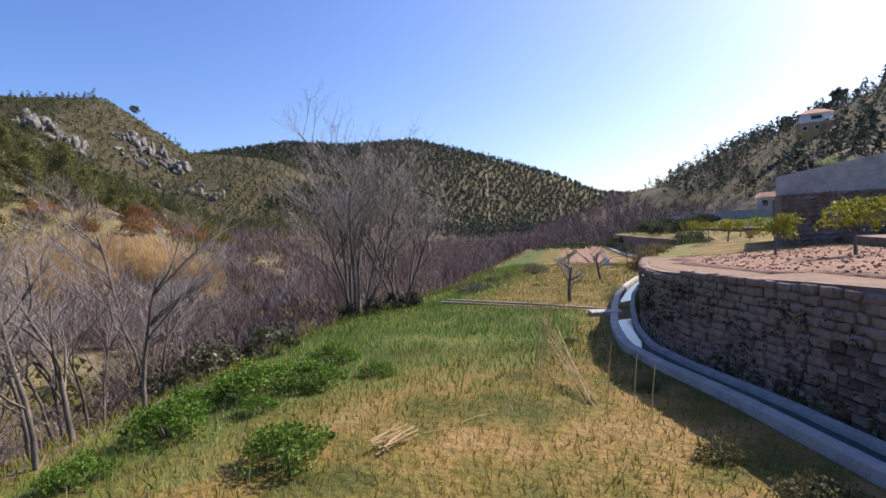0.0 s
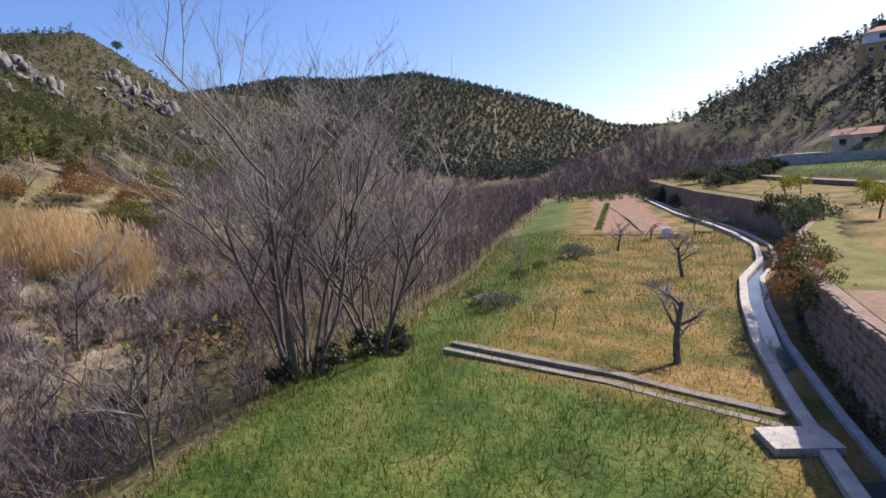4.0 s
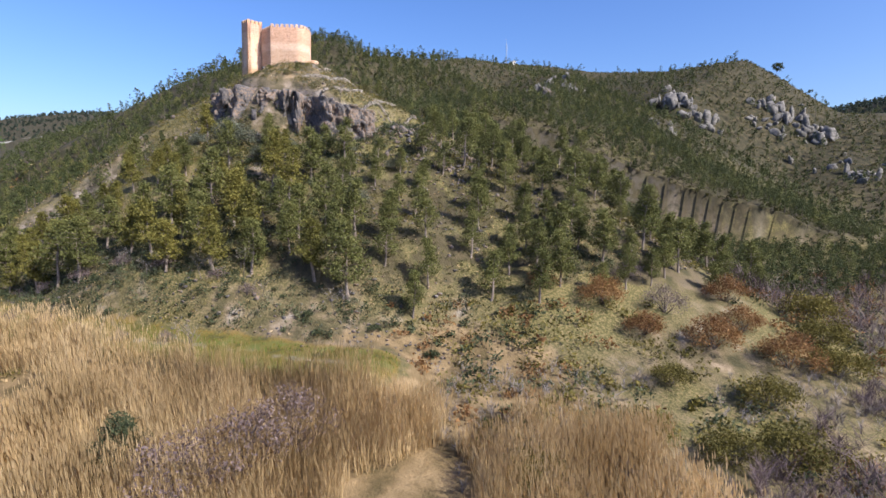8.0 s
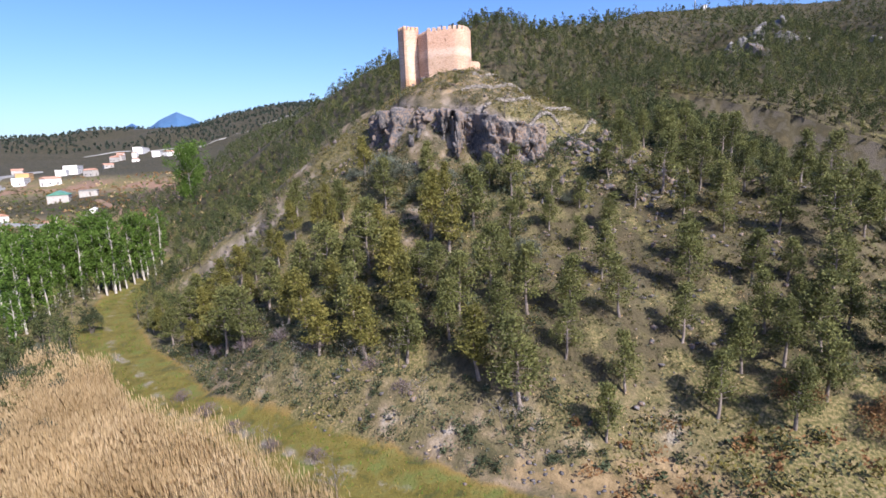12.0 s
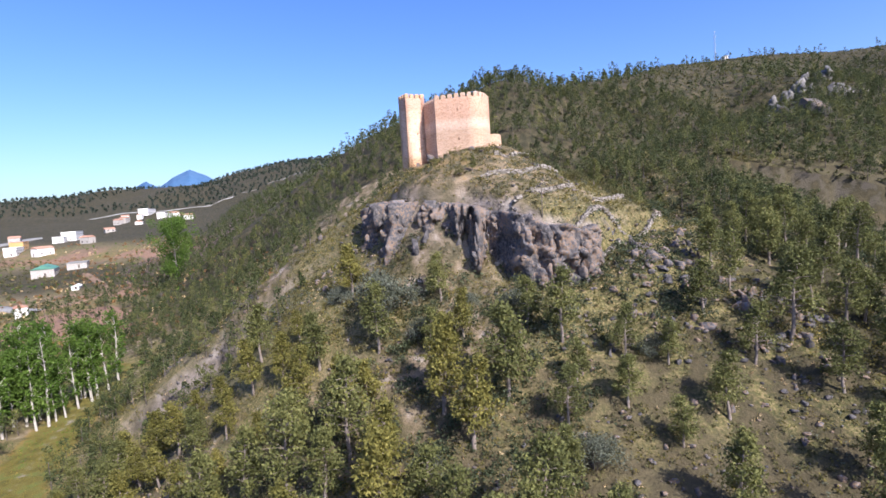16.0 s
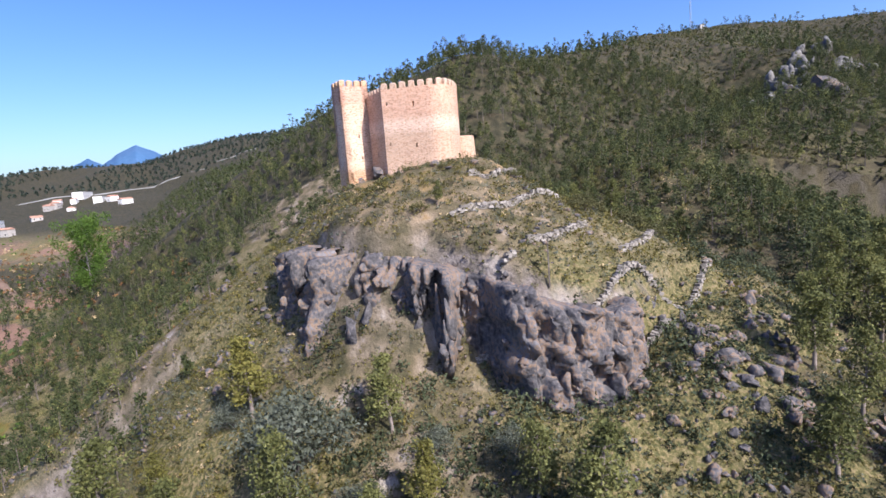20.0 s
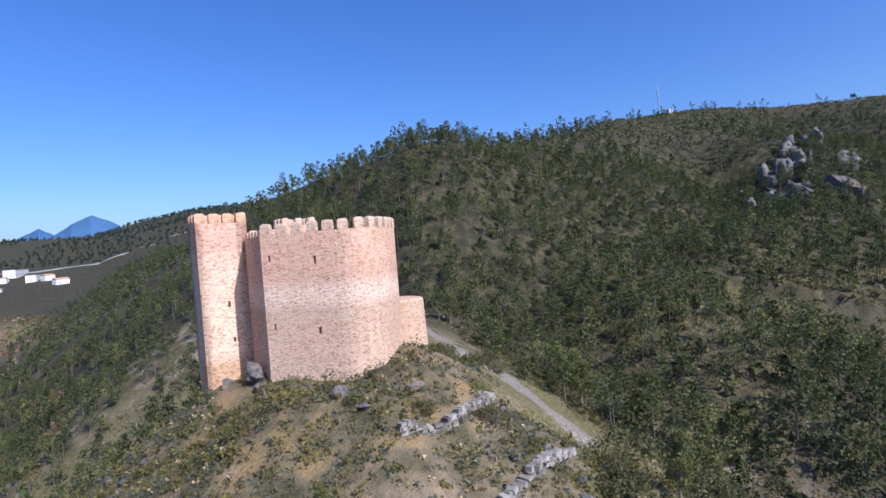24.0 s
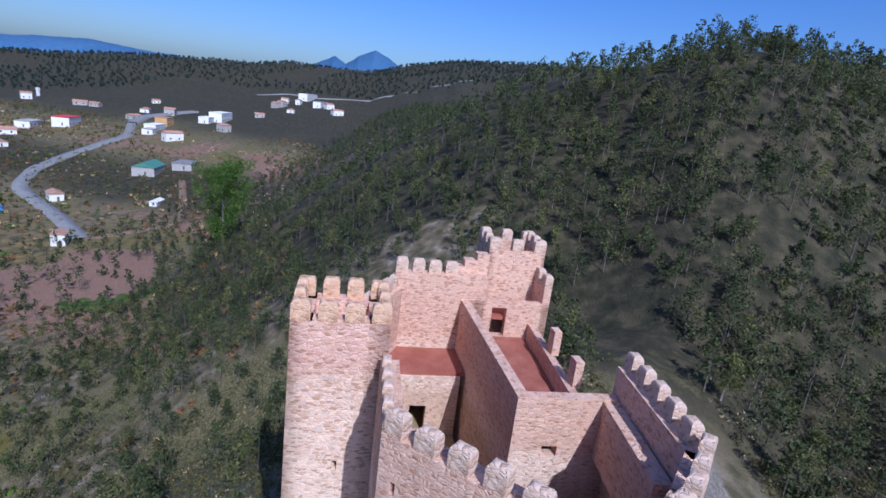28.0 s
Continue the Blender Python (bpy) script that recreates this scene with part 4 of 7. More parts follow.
def forest(name, label, n, box, size, leaves, keep, mat_a, seed, tall=1.0):
    """A far wood: low-cost pines joined into one mesh."""
    r = np.random.default_rng(seed)
    gap = math.sqrt((box[1] - box[0]) * (box[3] - box[2]) / n)
    x, y = np.meshgrid(np.arange(box[0], box[1], gap), np.arange(box[2], box[3], gap))
    x, y = x.ravel() + r.uniform(-0.42, 0.42, x.size) * gap, y.ravel() + r.uniform(-0.42, 0.42, y.size) * gap
    z = ground(x, y)
    ok = keep(x, y, z, r)
    x, y, z = x[ok], y[ok], z[ok]
    h = r.uniform(4.2, 8.6, len(x)) * r.choice([0.75, 1.0, 1.0, 1.12], len(x)) * tall
    cs, rad = [], []
    for f, w, off in ((0.34, 0.23, 0.14), (0.42, 0.22, 0.16), (0.56, 0.20, 0.12), (0.70, 0.16, 0.07), (0.87, 0.11, 0.03)):
        away = r.normal(0, off, (len(x), 2)) * h[:, None]
        cs.append(np.stack([x + away[:, 0], y + away[:, 1], z + h * f], 1))
        rad.append(h * w)
    v, f = leaf_cloud(np.concatenate(cs), np.concatenate(rad), leaves, size, r, 0.85)
    me = mesh_of(name, v, f, mat_a)
    tagged(new(name, me), label, "woods", kind="stuff")
    # stems
    quads, verts = [], []
    w = 0.06 + 0.007 * h
    p = np.stack([x, y, z], 1)
    for k, (dx, dy) in enumerate(((-1, -0.6), (1, -0.6), (0, 1.1))):
        verts.append(np.stack([x + dx * w, y + dy * w, z - 0.3], 1))
        verts.append(np.stack([x + dx * w * 0.4, y + dy * w * 0.4, z + h * 0.6], 1))
    m = len(x)
    idx = np.arange(m)
    for k in range(3):
        j = (k + 1) % 3
        quads.append(np.stack([2 * k * m + idx, 2 * j * m + idx, (2 * j + 1) * m + idx, (2 * k + 1) * m + idx], 1))
    tagged(new(name + "_stems", mesh_of(name + "_stems", np.concatenate(verts), np.concatenate(quads), BARK)), "grey stems of a distant pine wood", "woods", kind="stuff")


def keep_town(x, y):
    """True on the village's plain, where no wood stands."""
    return (x > -960) & (y < 110) & (y > -460)


HILL_CRAGS = [(-303, 302, 7, 16, 3.6), (-292, 314, 6, 12, 3.2), (-322, 321, 7, 14, 3.6), (-332, 412, 11, 26, 4.6), (-307, 424, 9, 26, 4.4), (-286, 497, 9, 30, 4.6), (-301, 488, 8, 26, 4.2), (-292, 470, 8, 16, 3.6), (-283, 286, 6, 12, 3.0), (-258, 352, 6, 10, 3.0), (-345, 352, 6, 14, 3.4), (-240, 470, 10, 20, 3.4)]


def keep_hill(x, y, z, r):
    d = 0.74 + 0.6 * vnoise(x, y, 45)
    bare = smooth(75, 30, polyline(x, y, HILL_CREST[5:13])[0]) * smooth(250, 310, y)
    d = d * (1 - 0.9 * bare) * smooth(-25, -19, z) * castle_clear(x, y)
    turn = np.degrees(np.arctan2(y - 165, x + 192))
    rim = np.where(np.abs(turn) > 100, 6.0, np.interp(turn, NOSE[0], NOSE[1]))
    d = d * smooth(rim + 4, rim + 14, np.hypot(x + 192, y - 165)) * smooth(6, 9, polyline(x, y, CASTLE_CREST[:2])[0])
    south = (y < 128) & (x > -262) & (x < -176)
    d = np.where(south, d * 0.55, d)
    d = np.where((y < 150) & (np.hypot(x + 198, y - 152) < 30), d * 0.08, d)
    d = np.where((y < 142) & (x > -330) & (x < -200), d * 0.75, d)
    near = (x > -176) & (y > 96) & (y < 236)
    for cx, cy, spread, _, _ in HILL_CRAGS:
        d = d * smooth(0.8 * spread, 1.8 * spread, np.hypot(x - cx, y - cy))
    return (r.random(len(x)) < d) & ~near & (x < -112)


near_pines()
NEAR_WOOD = (-330, -112, 40, 360)
forest("pine_wood", "dense dark green pine wood on the hillside", 4800, NEAR_WOOD, 0.34, 60, keep_hill, PINE, 31, 0.86)
forest("pine_wood", "lighter olive-green pines among the dark wood", 1400, NEAR_WOOD, 0.30, 60, keep_hill, PINE_LIGHT, 36, 0.86)
forest("pine_wood", "dense dark green pine wood on the upper hillside", 10000, (-760, -112, -20, 660), 0.75, 14, lambda x, y, z, r: keep_hill(x, y, z, r) & ~((x > -330) & (y > 40) & (y < 360)), PINE, 35)
_before = enter_field()
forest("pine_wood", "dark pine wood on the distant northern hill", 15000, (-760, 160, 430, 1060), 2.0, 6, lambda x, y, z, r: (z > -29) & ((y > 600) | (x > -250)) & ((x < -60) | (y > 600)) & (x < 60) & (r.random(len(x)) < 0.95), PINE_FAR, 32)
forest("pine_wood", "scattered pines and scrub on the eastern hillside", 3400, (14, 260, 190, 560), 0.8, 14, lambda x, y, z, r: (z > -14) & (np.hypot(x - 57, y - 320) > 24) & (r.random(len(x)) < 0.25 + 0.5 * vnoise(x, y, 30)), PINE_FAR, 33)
leave_field(_before)
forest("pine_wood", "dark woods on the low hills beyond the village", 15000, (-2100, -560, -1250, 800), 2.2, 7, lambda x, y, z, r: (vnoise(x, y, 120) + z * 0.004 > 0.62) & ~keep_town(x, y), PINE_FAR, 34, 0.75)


def scrub(name, label, n, box, height, leaves, size, keep, material, seed):
    r = np.random.default_rng(seed)
    x, y = r.uniform(box[0], box[1], n), r.uniform(box[2], box[3], n)
    z = ground(x, y)
    ok = keep(x, y, z, r)
    x, y, z = x[ok], y[ok], z[ok]
    h = height * r.uniform(0.5, 1.3, len(x))
    v, f = leaf_cloud(np.stack([x, y, z + h * 0.4], 1), h * 0.75, leaves, size, r, 0.7)
    tagged(new(name, mesh_of(name, v, f, material)), label, "scrub", kind="stuff")


def on_slope(density, cell):
    return lambda x, y, z, r: (z > -25) & castle_clear(x, y, 3.0) & (r.random(len(x)) < density * smooth(0.30, 0.62, vnoise(x, y, cell)))


scrub("scrub", "low grey-green scrub on the castle slope", 30000, (-262, -112, 78, 262), 0.55, 11, 0.24, on_slope(0.95, 9), SCRUB, 41)
scrub("scrub", "olive-green bushes among the rocks of the slope", 11000, (-250, -112, 84, 240), 1.15, 22, 0.24, on_slope(0.75, 15), OLIVELEAF, 45)
scrub("scrub", "grey-leaved herbs and shrubs on the slope", 9000, (-240, -112, 90, 240), 0.5, 12, 0.20, on_slope(0.8, 12), GREYLEAF, 46)
scrub("scrub", "dark evergreen bushes under the cliff and on the slope", 9000, (-215, -112, 100, 240), 1.5, 50, 0.28, lambda x, y, z, r: on_slope(0.8, 20)(x, y, z, r) & (z < 22) & ((y > 146) | (x > -160)), OAK, 47)
for _k, (_m, _h, _l) in enumerate(((SCRUB, 0.5, "grey-green cushion shrubs on top of the spur"), (OLIVELEAF, 0.5, "olive-green herbs on top of the spur"), (GREYLEAF, 0.42, "grey aromatic shrubs on top of the spur"))):
    scrub("spur_scrub", _l, 7000, (-232, -148, 126, 196), _h, 14, 0.17, lambda x, y, z, r: (z > 6) & castle_clear(x, y, 3.0) & (r.random(len(x)) < 0.35 + 0.65 * smooth(0.35, 0.6, vnoise(x + 60 * _k, y, 5))), _m, 101 + _k)
scrub("scrub", "dry straw tufts on the slope", 9000, (-250, -112, 90, 240), 0.36, 9, 0.20, on_slope(0.7, 8), REED, 48)
scrub("scrub", "scrub and low bushes on the far hillside", 24000, (-640, -120, 200, 560), 1.1, 8, 0.85, lambda x, y, z, r: (z > -24) & (r.random(len(x)) < 0.8), SCRUB, 42)
for name, label, material, seed, n in (("hedge_scrub", "olive bushes along the river", OLIVELEAF, 43, 2400), ("hedge_scrub", "rusty brown bushes along the river", RUSTLEAF, 53, 1900), ("hedge_scrub", "dark green bushes along the river", OAK, 54, 1200)):
    scrub(name, label, n, (-134, -42, 100, 330), 2.1, 44, 0.42, lambda x, y, z, r: (turned(x, y, -FIELD_TURN)[0] < field_edge(turned(x, y, -FIELD_TURN)[1]) - 7) & (z < -14) & (polyline(x, y, PATH_LOW)[0] > 6) & ((y > 165) | (x > -72)) & (vnoise(x + seed * 9, y, 15) > np.where(x > -84, 0.66, 0.45)), material, seed)
for label, material, seed, n, h in (("bushes and small trees between the fields of the plain", SCRUB, 44, 12000, 1.7), ("brown bare bushes on the plain", RUSTLEAF, 55, 6500, 1.4), ("dry cane clumps on the plain", REED, 56, 2500, 1.3), ("green hedges on the plain", POPLAR, 57, 2200, 1.3)):
    scrub("plain_scrub", label, n, (-950, -225, -360, 110), h, 11, 1.0, lambda x, y, z, r: (z < 12) & (vnoise(x + seed * 31, y, 38) > 0.44) & (np.hypot(x + 325, y - 11) > 32) & (np.hypot(x + 610, y + 190) > 50) & (polyline(x, y, PATH_LOW)[0] > 5), material, seed)


def reeds():
    r = np.random.default_rng(51)
    n = 300000
    x, y = r.uniform(-158, -58, n), r.uniform(84, 182, n)
    z = ground(x, y)
    d, _ = polyline(x, y, PATH_LOW)
    bank = np.interp(y, (84, 98, 113, 128, 139, 148, 158, 173, 182), (-150, -143, -133, -116, -106, -98, -92, -85, -80)) - 4 + 5.0 * (vnoise(x, y, 9) - 0.5)
    river = np.interp(y, (84, 100, 114, 128, 147, 172, 182), (-138, -128, -112, -92, -78, -72, -76)) + 8 + 8.0 * (vnoise(x + 40, y, 11) - 0.5)
    ok = (x > bank) & (x < river) & (d > 4.6) & (r.random(n) < 0.25 + 1.0 * vnoise(x, y, 8)) & (vnoise(x + 70, y, 7) > 0.24)
    x, y, z = x[ok], y[ok], z[ok]
    m = len(x)
    h = r.uniform(2.6, 4.8, m) * (0.65 + 0.75 * vnoise(x, y, 4))
    lean = r.normal(0, 0.17, (m, 2)) * h[:, None] + np.array([0.25, -0.2])
    a = r.uniform(0, 6.28, m)
    w = 0.022 + 0.018 * r.random(m)
    b0 = np.stack([x - np.cos(a) * w, y - np.sin(a) * w, z - 0.1], 1)
    b1 = np.stack([x + np.cos(a) * w, y + np.sin(a) * w, z - 0.1], 1)
    tip = np.stack([x + lean[:, 0], y + lean[:, 1], z + h], 1)
    mid0, mid1 = b0 * 0.45 + tip * 0.55 + (0.0, 0.0, 0.1), b1 * 0.45 + tip * 0.55 + (0.0, 0.0, 0.1)
    v = np.stack([b0, b1, mid1, mid0, tip, tip + (0.16, 0.05, -0.5), tip + (0.02, 0.10, -0.85)], 1).reshape(-1, 3)
    i = np.arange(m) * 7
    f = np.concatenate([np.stack([i, i + 1, i + 2], 1), np.stack([i, i + 2, i + 3], 1), np.stack([i + 3, i + 2, i + 4], 1), np.stack([i + 4, i + 5, i + 6], 1)])
    tagged(new("reed_bed", mesh_of("reed_bed", v, f, REED)), "tall dry straw-coloured reeds beside the river", "reeds", kind="stuff")


reeds()

# ================= the tilled terrace beside the canal =================
def bare_tree(seed, height, stems, levels, spread, r0, twigs=3, up=0.35, fork=0.4):
    """Limbs and twigs of a leafless tree: arrays for the thick wood and for the fine wood."""
    r = np.random.default_rng(seed)
    thick, fine = [], []

    def grow(start, way, length, radius, level):
        pts, p, w = [start], start.copy(), way / np.linalg.norm(way)
        n = (5, 5, 2, 1, 1)[level]
        for _ in range(n):
            w = w + r.normal(0, 0.10, 3) + (0, 0, up * 0.10)
            w /= np.linalg.norm(w)
            p = p + w * length / n
            pts.append(p.copy())
        rad = np.linspace(radius, radius * 0.45, n + 1)
        (thick if level < 2 else fine).append(tube(pts, rad, 6 if level == 0 else (4 if level == 1 else 3)))
        if level >= levels:
            return
        kids = twigs + (1 if level else 2)
        for k in range(kids):
            s = fork + (1 - fork) * (k + r.random()) / kids
            i = min(n - 1, int(s * n))
            base = pts[i] + (pts[i + 1] - pts[i]) * (s * n - i)
            a = r.uniform(0, 6.28)
            side = np.array([math.cos(a), math.sin(a), 0.25])
            grow(base, w * 0.75 + side * spread, length * r.uniform(0.42, 0.62), max(0.006, radius * 0.45), level + 1)

    for k in range(stems):
        a = 6.28 * k / stems + r.uniform(-0.4, 0.4)
        lean = 0.0 if stems == 1 else r.uniform(0.18, 0.42)
        start = np.array([math.cos(a), math.sin(a), 0]) * (0 if stems == 1 else r.uniform(0.3, 0.8))
        grow(start, np.array([math.cos(a) * lean, math.sin(a) * lean, 1.0]), height * r.uniform(0.62, 0.8), r0 * r.uniform(0.75, 1.0), 0)
    return merge(thick), (merge(fine) if fine else None)


def add_bare(name, place, data, label, group="", turn=0.0, scale=1.0, bark=BARK, twig=TWIG):
    (tv, tf), fine = data
    ob = empty(name, place, label, "tree", group, turn=turn)
    ob.scale = (scale, scale, scale)
    part_data("trunk", mesh_of("trunk", tv, tf, bark), ob)
    if fine:
        part_data("crown", mesh_of("crown", fine[0], fine[1], twig), ob)
    return ob


_before = enter_field()
MANY = bare_tree(5, 11.0, 7, 4, 0.6, 0.12, 4)
MANY_B = bare_tree(6, 9.5, 6, 4, 0.6, 0.10, 4)
for _x, _y, _d, _s, _turn in ((-35.0, 147.0, MANY, 1.2, 0.0), (-32.6, 150.6, MANY_B, 1.2, 40.0), (-37.6, 152.5, MANY_B, 1.15, 160.0)):
    add_bare("many_stemmed_tree", (_x, _y, gz(_x, _y) - 0.2), _d, "large leafless many-stemmed tree with ivied foot at the field's edge", "many-stemmed trees", turn=_turn, scale=_s)
FRUIT = [bare_tree(60 + k, 2.7, 1, 4, 1.15, 0.15, 3, 0.15, 0.35) for k in range(3)]
for k, (x, y, s) in enumerate(((-17.9, 149.2, 1.65), (-15.8, 167.0, 1.2), (-20.2, 179.4, 1.05), (-16.8, 186.0, 0.9))):
    add_bare("fruit_tree", (x, y, gz(x, y) - 0.1), FRUIT[k % 3], "gnarled leafless fruit tree in the grass", "fruit trees in the field", turn=77.0 * k, scale=s)
THICKET = [bare_tree(80 + k, 6.0, 4, 3, 0.7, 0.07, 3) for k in range(4)]


def riverside():
    r = np.random.default_rng(9)
    spots = []
    for _ in range(900):
        y = r.uniform(86, 330)
        x = float(field_edge(y)) - r.uniform(3, 26 if y > 165 else 18)
        if math.dist((x, y), (-34, 148.5)) < 5 or any(math.dist((x, y), s) < 2.6 for s in spots):
            continue
        if 118 < y < 172 and x < -46:
            continue
        spots.append((x, y))
        if len(spots) >= 100:
            break
    meshes = [(mesh_of("trunk", *t, BARK), mesh_of("crown", *f, TWIG_RED)) for t, f in THICKET]
    for k, (x, y) in enumerate(spots):
        ob = empty("bare_tree", (x, y, gz(x, y) - 0.2), "leafless purplish-brown tree in the riverside thicket", "tree", "riverside thicket", turn=float(r.uniform(0, 360)))
        s = float(r.uniform(0.7, 1.25))
        ob.scale = (s, s, s)
        a, b = meshes[k % 4]
        part_data("trunk", a, ob)
        part_data("crown", b, ob)


riverside()


def strip(name, pts, half, low, high, material, label, cat, kind="structure"):
    """A kerb-like band along a line, resting on the field."""
    bm = bmesh.new()
    rows = []
    for i, (x, y) in enumerate(pts):
        a, b = pts[max(0, i - 1)], pts[min(len(pts) - 1, i + 1)]
        d = math.dist(a, b)
        nx, ny = (b[1] - a[1]) / d, -(b[0] - a[0]) / d
        rows.append([bm.verts.new((x + nx * o, y + ny * o, z)) for o, z in ((-half, low), (-half, high(y) if callable(high) else high), (half, high(y) if callable(high) else high), (half, low))])
    for a, b in zip(rows, rows[1:]):
        for k in range(3):
            bm.faces.new([a[k], b[k], b[k + 1], a[k + 1]])
    bm.faces.new(rows[0])
    bm.faces.new(rows[-1][::-1])
    bmesh.ops.recalc_face_normals(bm, faces=bm.faces)
    me = bpy.data.meshes.new(name)
    bm.to_mesh(me)
    bm.free()
    me.materials.append(material)
    return tagged(new(name, me), label, cat, kind=kind)


def fine_line(y0, y1, step, off):
    ys = np.arange(y0, y1, step)
    return [(float(canal_x(y)) + off, float(y)) for y in ys]


strip("canal_kerb", fine_line(86, 262, 1.5, 0.0), 0.22, FIELD_Z - 0.5, FIELD_Z + 0.28, CONCRETE, "pale concrete canal kerb, wide enough to walk on", "kerb")
strip("canal_kerb", fine_line(86, 262, 1.5, 1.15), 0.14, FIELD_Z - 0.5, FIELD_Z + 0.25, CONCRETE, "far concrete lip of the irrigation canal", "kerb")
strip("canal_water", fine_line(86, 262, 1.5, 0.62), 0.46, FIELD_Z - 0.5, FIELD_Z + 0.05, WATER, "clear water in the irrigation canal", "water")


def terrace_wall():
    """The retaining wall under the upper terrace: a core with coursed stones proud of it."""
    ys = np.arange(84, 262, 1.0)
    pts = [(float(terrace_x(y)) + 0.35, float(y)) for y in ys]
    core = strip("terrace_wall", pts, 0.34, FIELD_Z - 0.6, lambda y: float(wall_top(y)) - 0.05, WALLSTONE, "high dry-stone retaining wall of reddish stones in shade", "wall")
    rng = np.random.default_rng(13)
    r2 = np.random.default_rng(14)
    shapes = []
    for k in range(8):
        bm = bmesh.new()
        add_box(bm, 0, 0, -0.5, 1, 1, 1)
        for v in bm.verts:
            v.co += Vector(r2.normal(0, 0.07, 3))
        bmesh.ops.bevel(bm, geom=bm.edges[:], offset=0.12, segments=1, affect="EDGES")
        me = bpy.data.meshes.new("stone")
        bm.to_mesh(me)
        bm.free()
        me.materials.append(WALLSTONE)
        shapes.append(me)
    singles, vs, fs, n = 0, [], [], 0
    for row in range(15):
        z = FIELD_Z - 0.05 + row * 0.295
        y = 90.0 + rng.uniform(0, 0.4)
        while y < 178:
            w, h = rng.uniform(0.28, 0.62), rng.uniform(0.25, 0.31)
            if z + 0.2 > float(wall_top(y)):
                y += w
                continue
            x = float(terrace_x(y)) + 0.02 + rng.uniform(-0.05, 0.05)
            turn = math.degrees(math.atan2(float(terrace_x(y + 0.5) - terrace_x(y - 0.5)), 1.0))
            m = pose(x, y, z + h / 2, 0, 0, -turn) @ Matrix.Diagonal((0.34, w * 0.96, h * 0.96, 1))
            me = shapes[int(rng.integers(8))]
            if 108 < y < 124 and singles < 300:
                ob = part_data("stone", me, core, at=m)
                singles += 1
            else:
                co = np.array([m @ v.co for v in me.vertices])
                for p in me.polygons:
                    q = [v + n for v in p.vertices]
                    fs.extend([(q[0], q[i], q[i + 1]) for i in range(1, len(q) - 1)])
                vs.append(co)
                n += len(co)
            y += w
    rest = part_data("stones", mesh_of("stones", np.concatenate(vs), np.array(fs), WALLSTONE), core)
    tagged(rest, kind="stuff")


terrace_wall()
strip("terrace_edge", [(float(terrace_x(y)) + 1.9, float(y)) for y in np.arange(84, 150, 1.0)], 1.45, FIELD_Z + 2.6, lambda y: float(wall_top(y)) - 0.03, SOIL, "bare reddish soil along the terrace's edge", "soil")
TURF = surface("yellow_green_turf", [(0.32, (0.055, 0.068, 0.014)), (0.48, (0.115, 0.112, 0.026)), (0.68, (0.21, 0.17, 0.06))], 0.7, 8, 0.95, 0.05)
strip("terrace_verge", [(float(terrace_x(y)) + 1.9, float(y)) for y in np.arange(149, 262, 1.0)], 1.45, FIELD_Z + 2.6, lambda y: float(wall_top(y)) - 0.03, TURF, "grassy verge along the terrace's edge", "grass")


def round_tree_meshes(seed, h, spread, leaf, leaves, size):
    t, fine = bare_tree(seed, h * 0.9, 1, 2, 1.0, 0.09, 4, 0.2, 0.4)
    r = np.random.default_rng(seed)
    c = [np.array([r.normal(0, spread * 0.45), r.normal(0, spread * 0.45), h * r.uniform(0.5, 0.95)]) for _ in range(26)]
    v, f = leaf_cloud(c, spread * 0.3, leaves, size, r, 0.8)
    both = merge([(t[0], t[1])])
    return mesh_of("trunk", both[0], both[1], BARK), mesh_of("crown", v, f, leaf)


def leafy(name, spots, meshes, label, cat, group):
    for k, (x, y, s) in enumerate(spots):
        ob = empty(name, (x, y, gz(x, y) - 0.1), label, cat, group, turn=61.0 * k)
        ob.scale = (s, s, s)
        for n, me in zip(("trunk", "crown"), meshes):
            part_data(n, me, ob)


leafy("orange_tree", [(-3.1, 191, 1.0), (-4.0, 183, 1.0), (-4.4, 177, 0.9), (-2.5, 171, 1.0), (-5.3, 143.5, 1.0), (-3.6, 137, 1.1), (-0.8, 132, 1.0), (0, 197, 0.9), (3, 160, 1.0), (1.5, 184, 0.9)], round_tree_meshes(91, 2.6, 1.5, LEMON, 40, 0.16), "small citrus tree with bright yellow-green leaves", "tree", "citrus trees on the upper terrace")
leave_field(_before)

# ================= rocks =================
def rock_mesh(seed, material, squash=(1.0, 0.8, 0.75), cuts=14, fine=2):
    """An angular stone: a ball cut flat by many planes and roughened."""
    r = np.random.default_rng(seed)
    bm = bmesh.new()
    bmesh.ops.create_icosphere(bm, subdivisions=fine, radius=1.0)
    planes = r.normal(size=(cuts, 3))
    planes /= np.linalg.norm(planes, axis=1)[:, None]
    for v in bm.verts:
        p = np.array(v.co)
        for k, q in enumerate(planes):
            p = p - max(0.0, float(p @ q) - (0.40 + 0.05 * (k % 7))) * q
        p = p * (1 + 0.09 * r.normal())
        v.co = Vector(p * squash)
    me = bpy.data.meshes.new("boulder")
    bm.to_mesh(me)
    bm.free()
    me.materials.append(material)
    return me


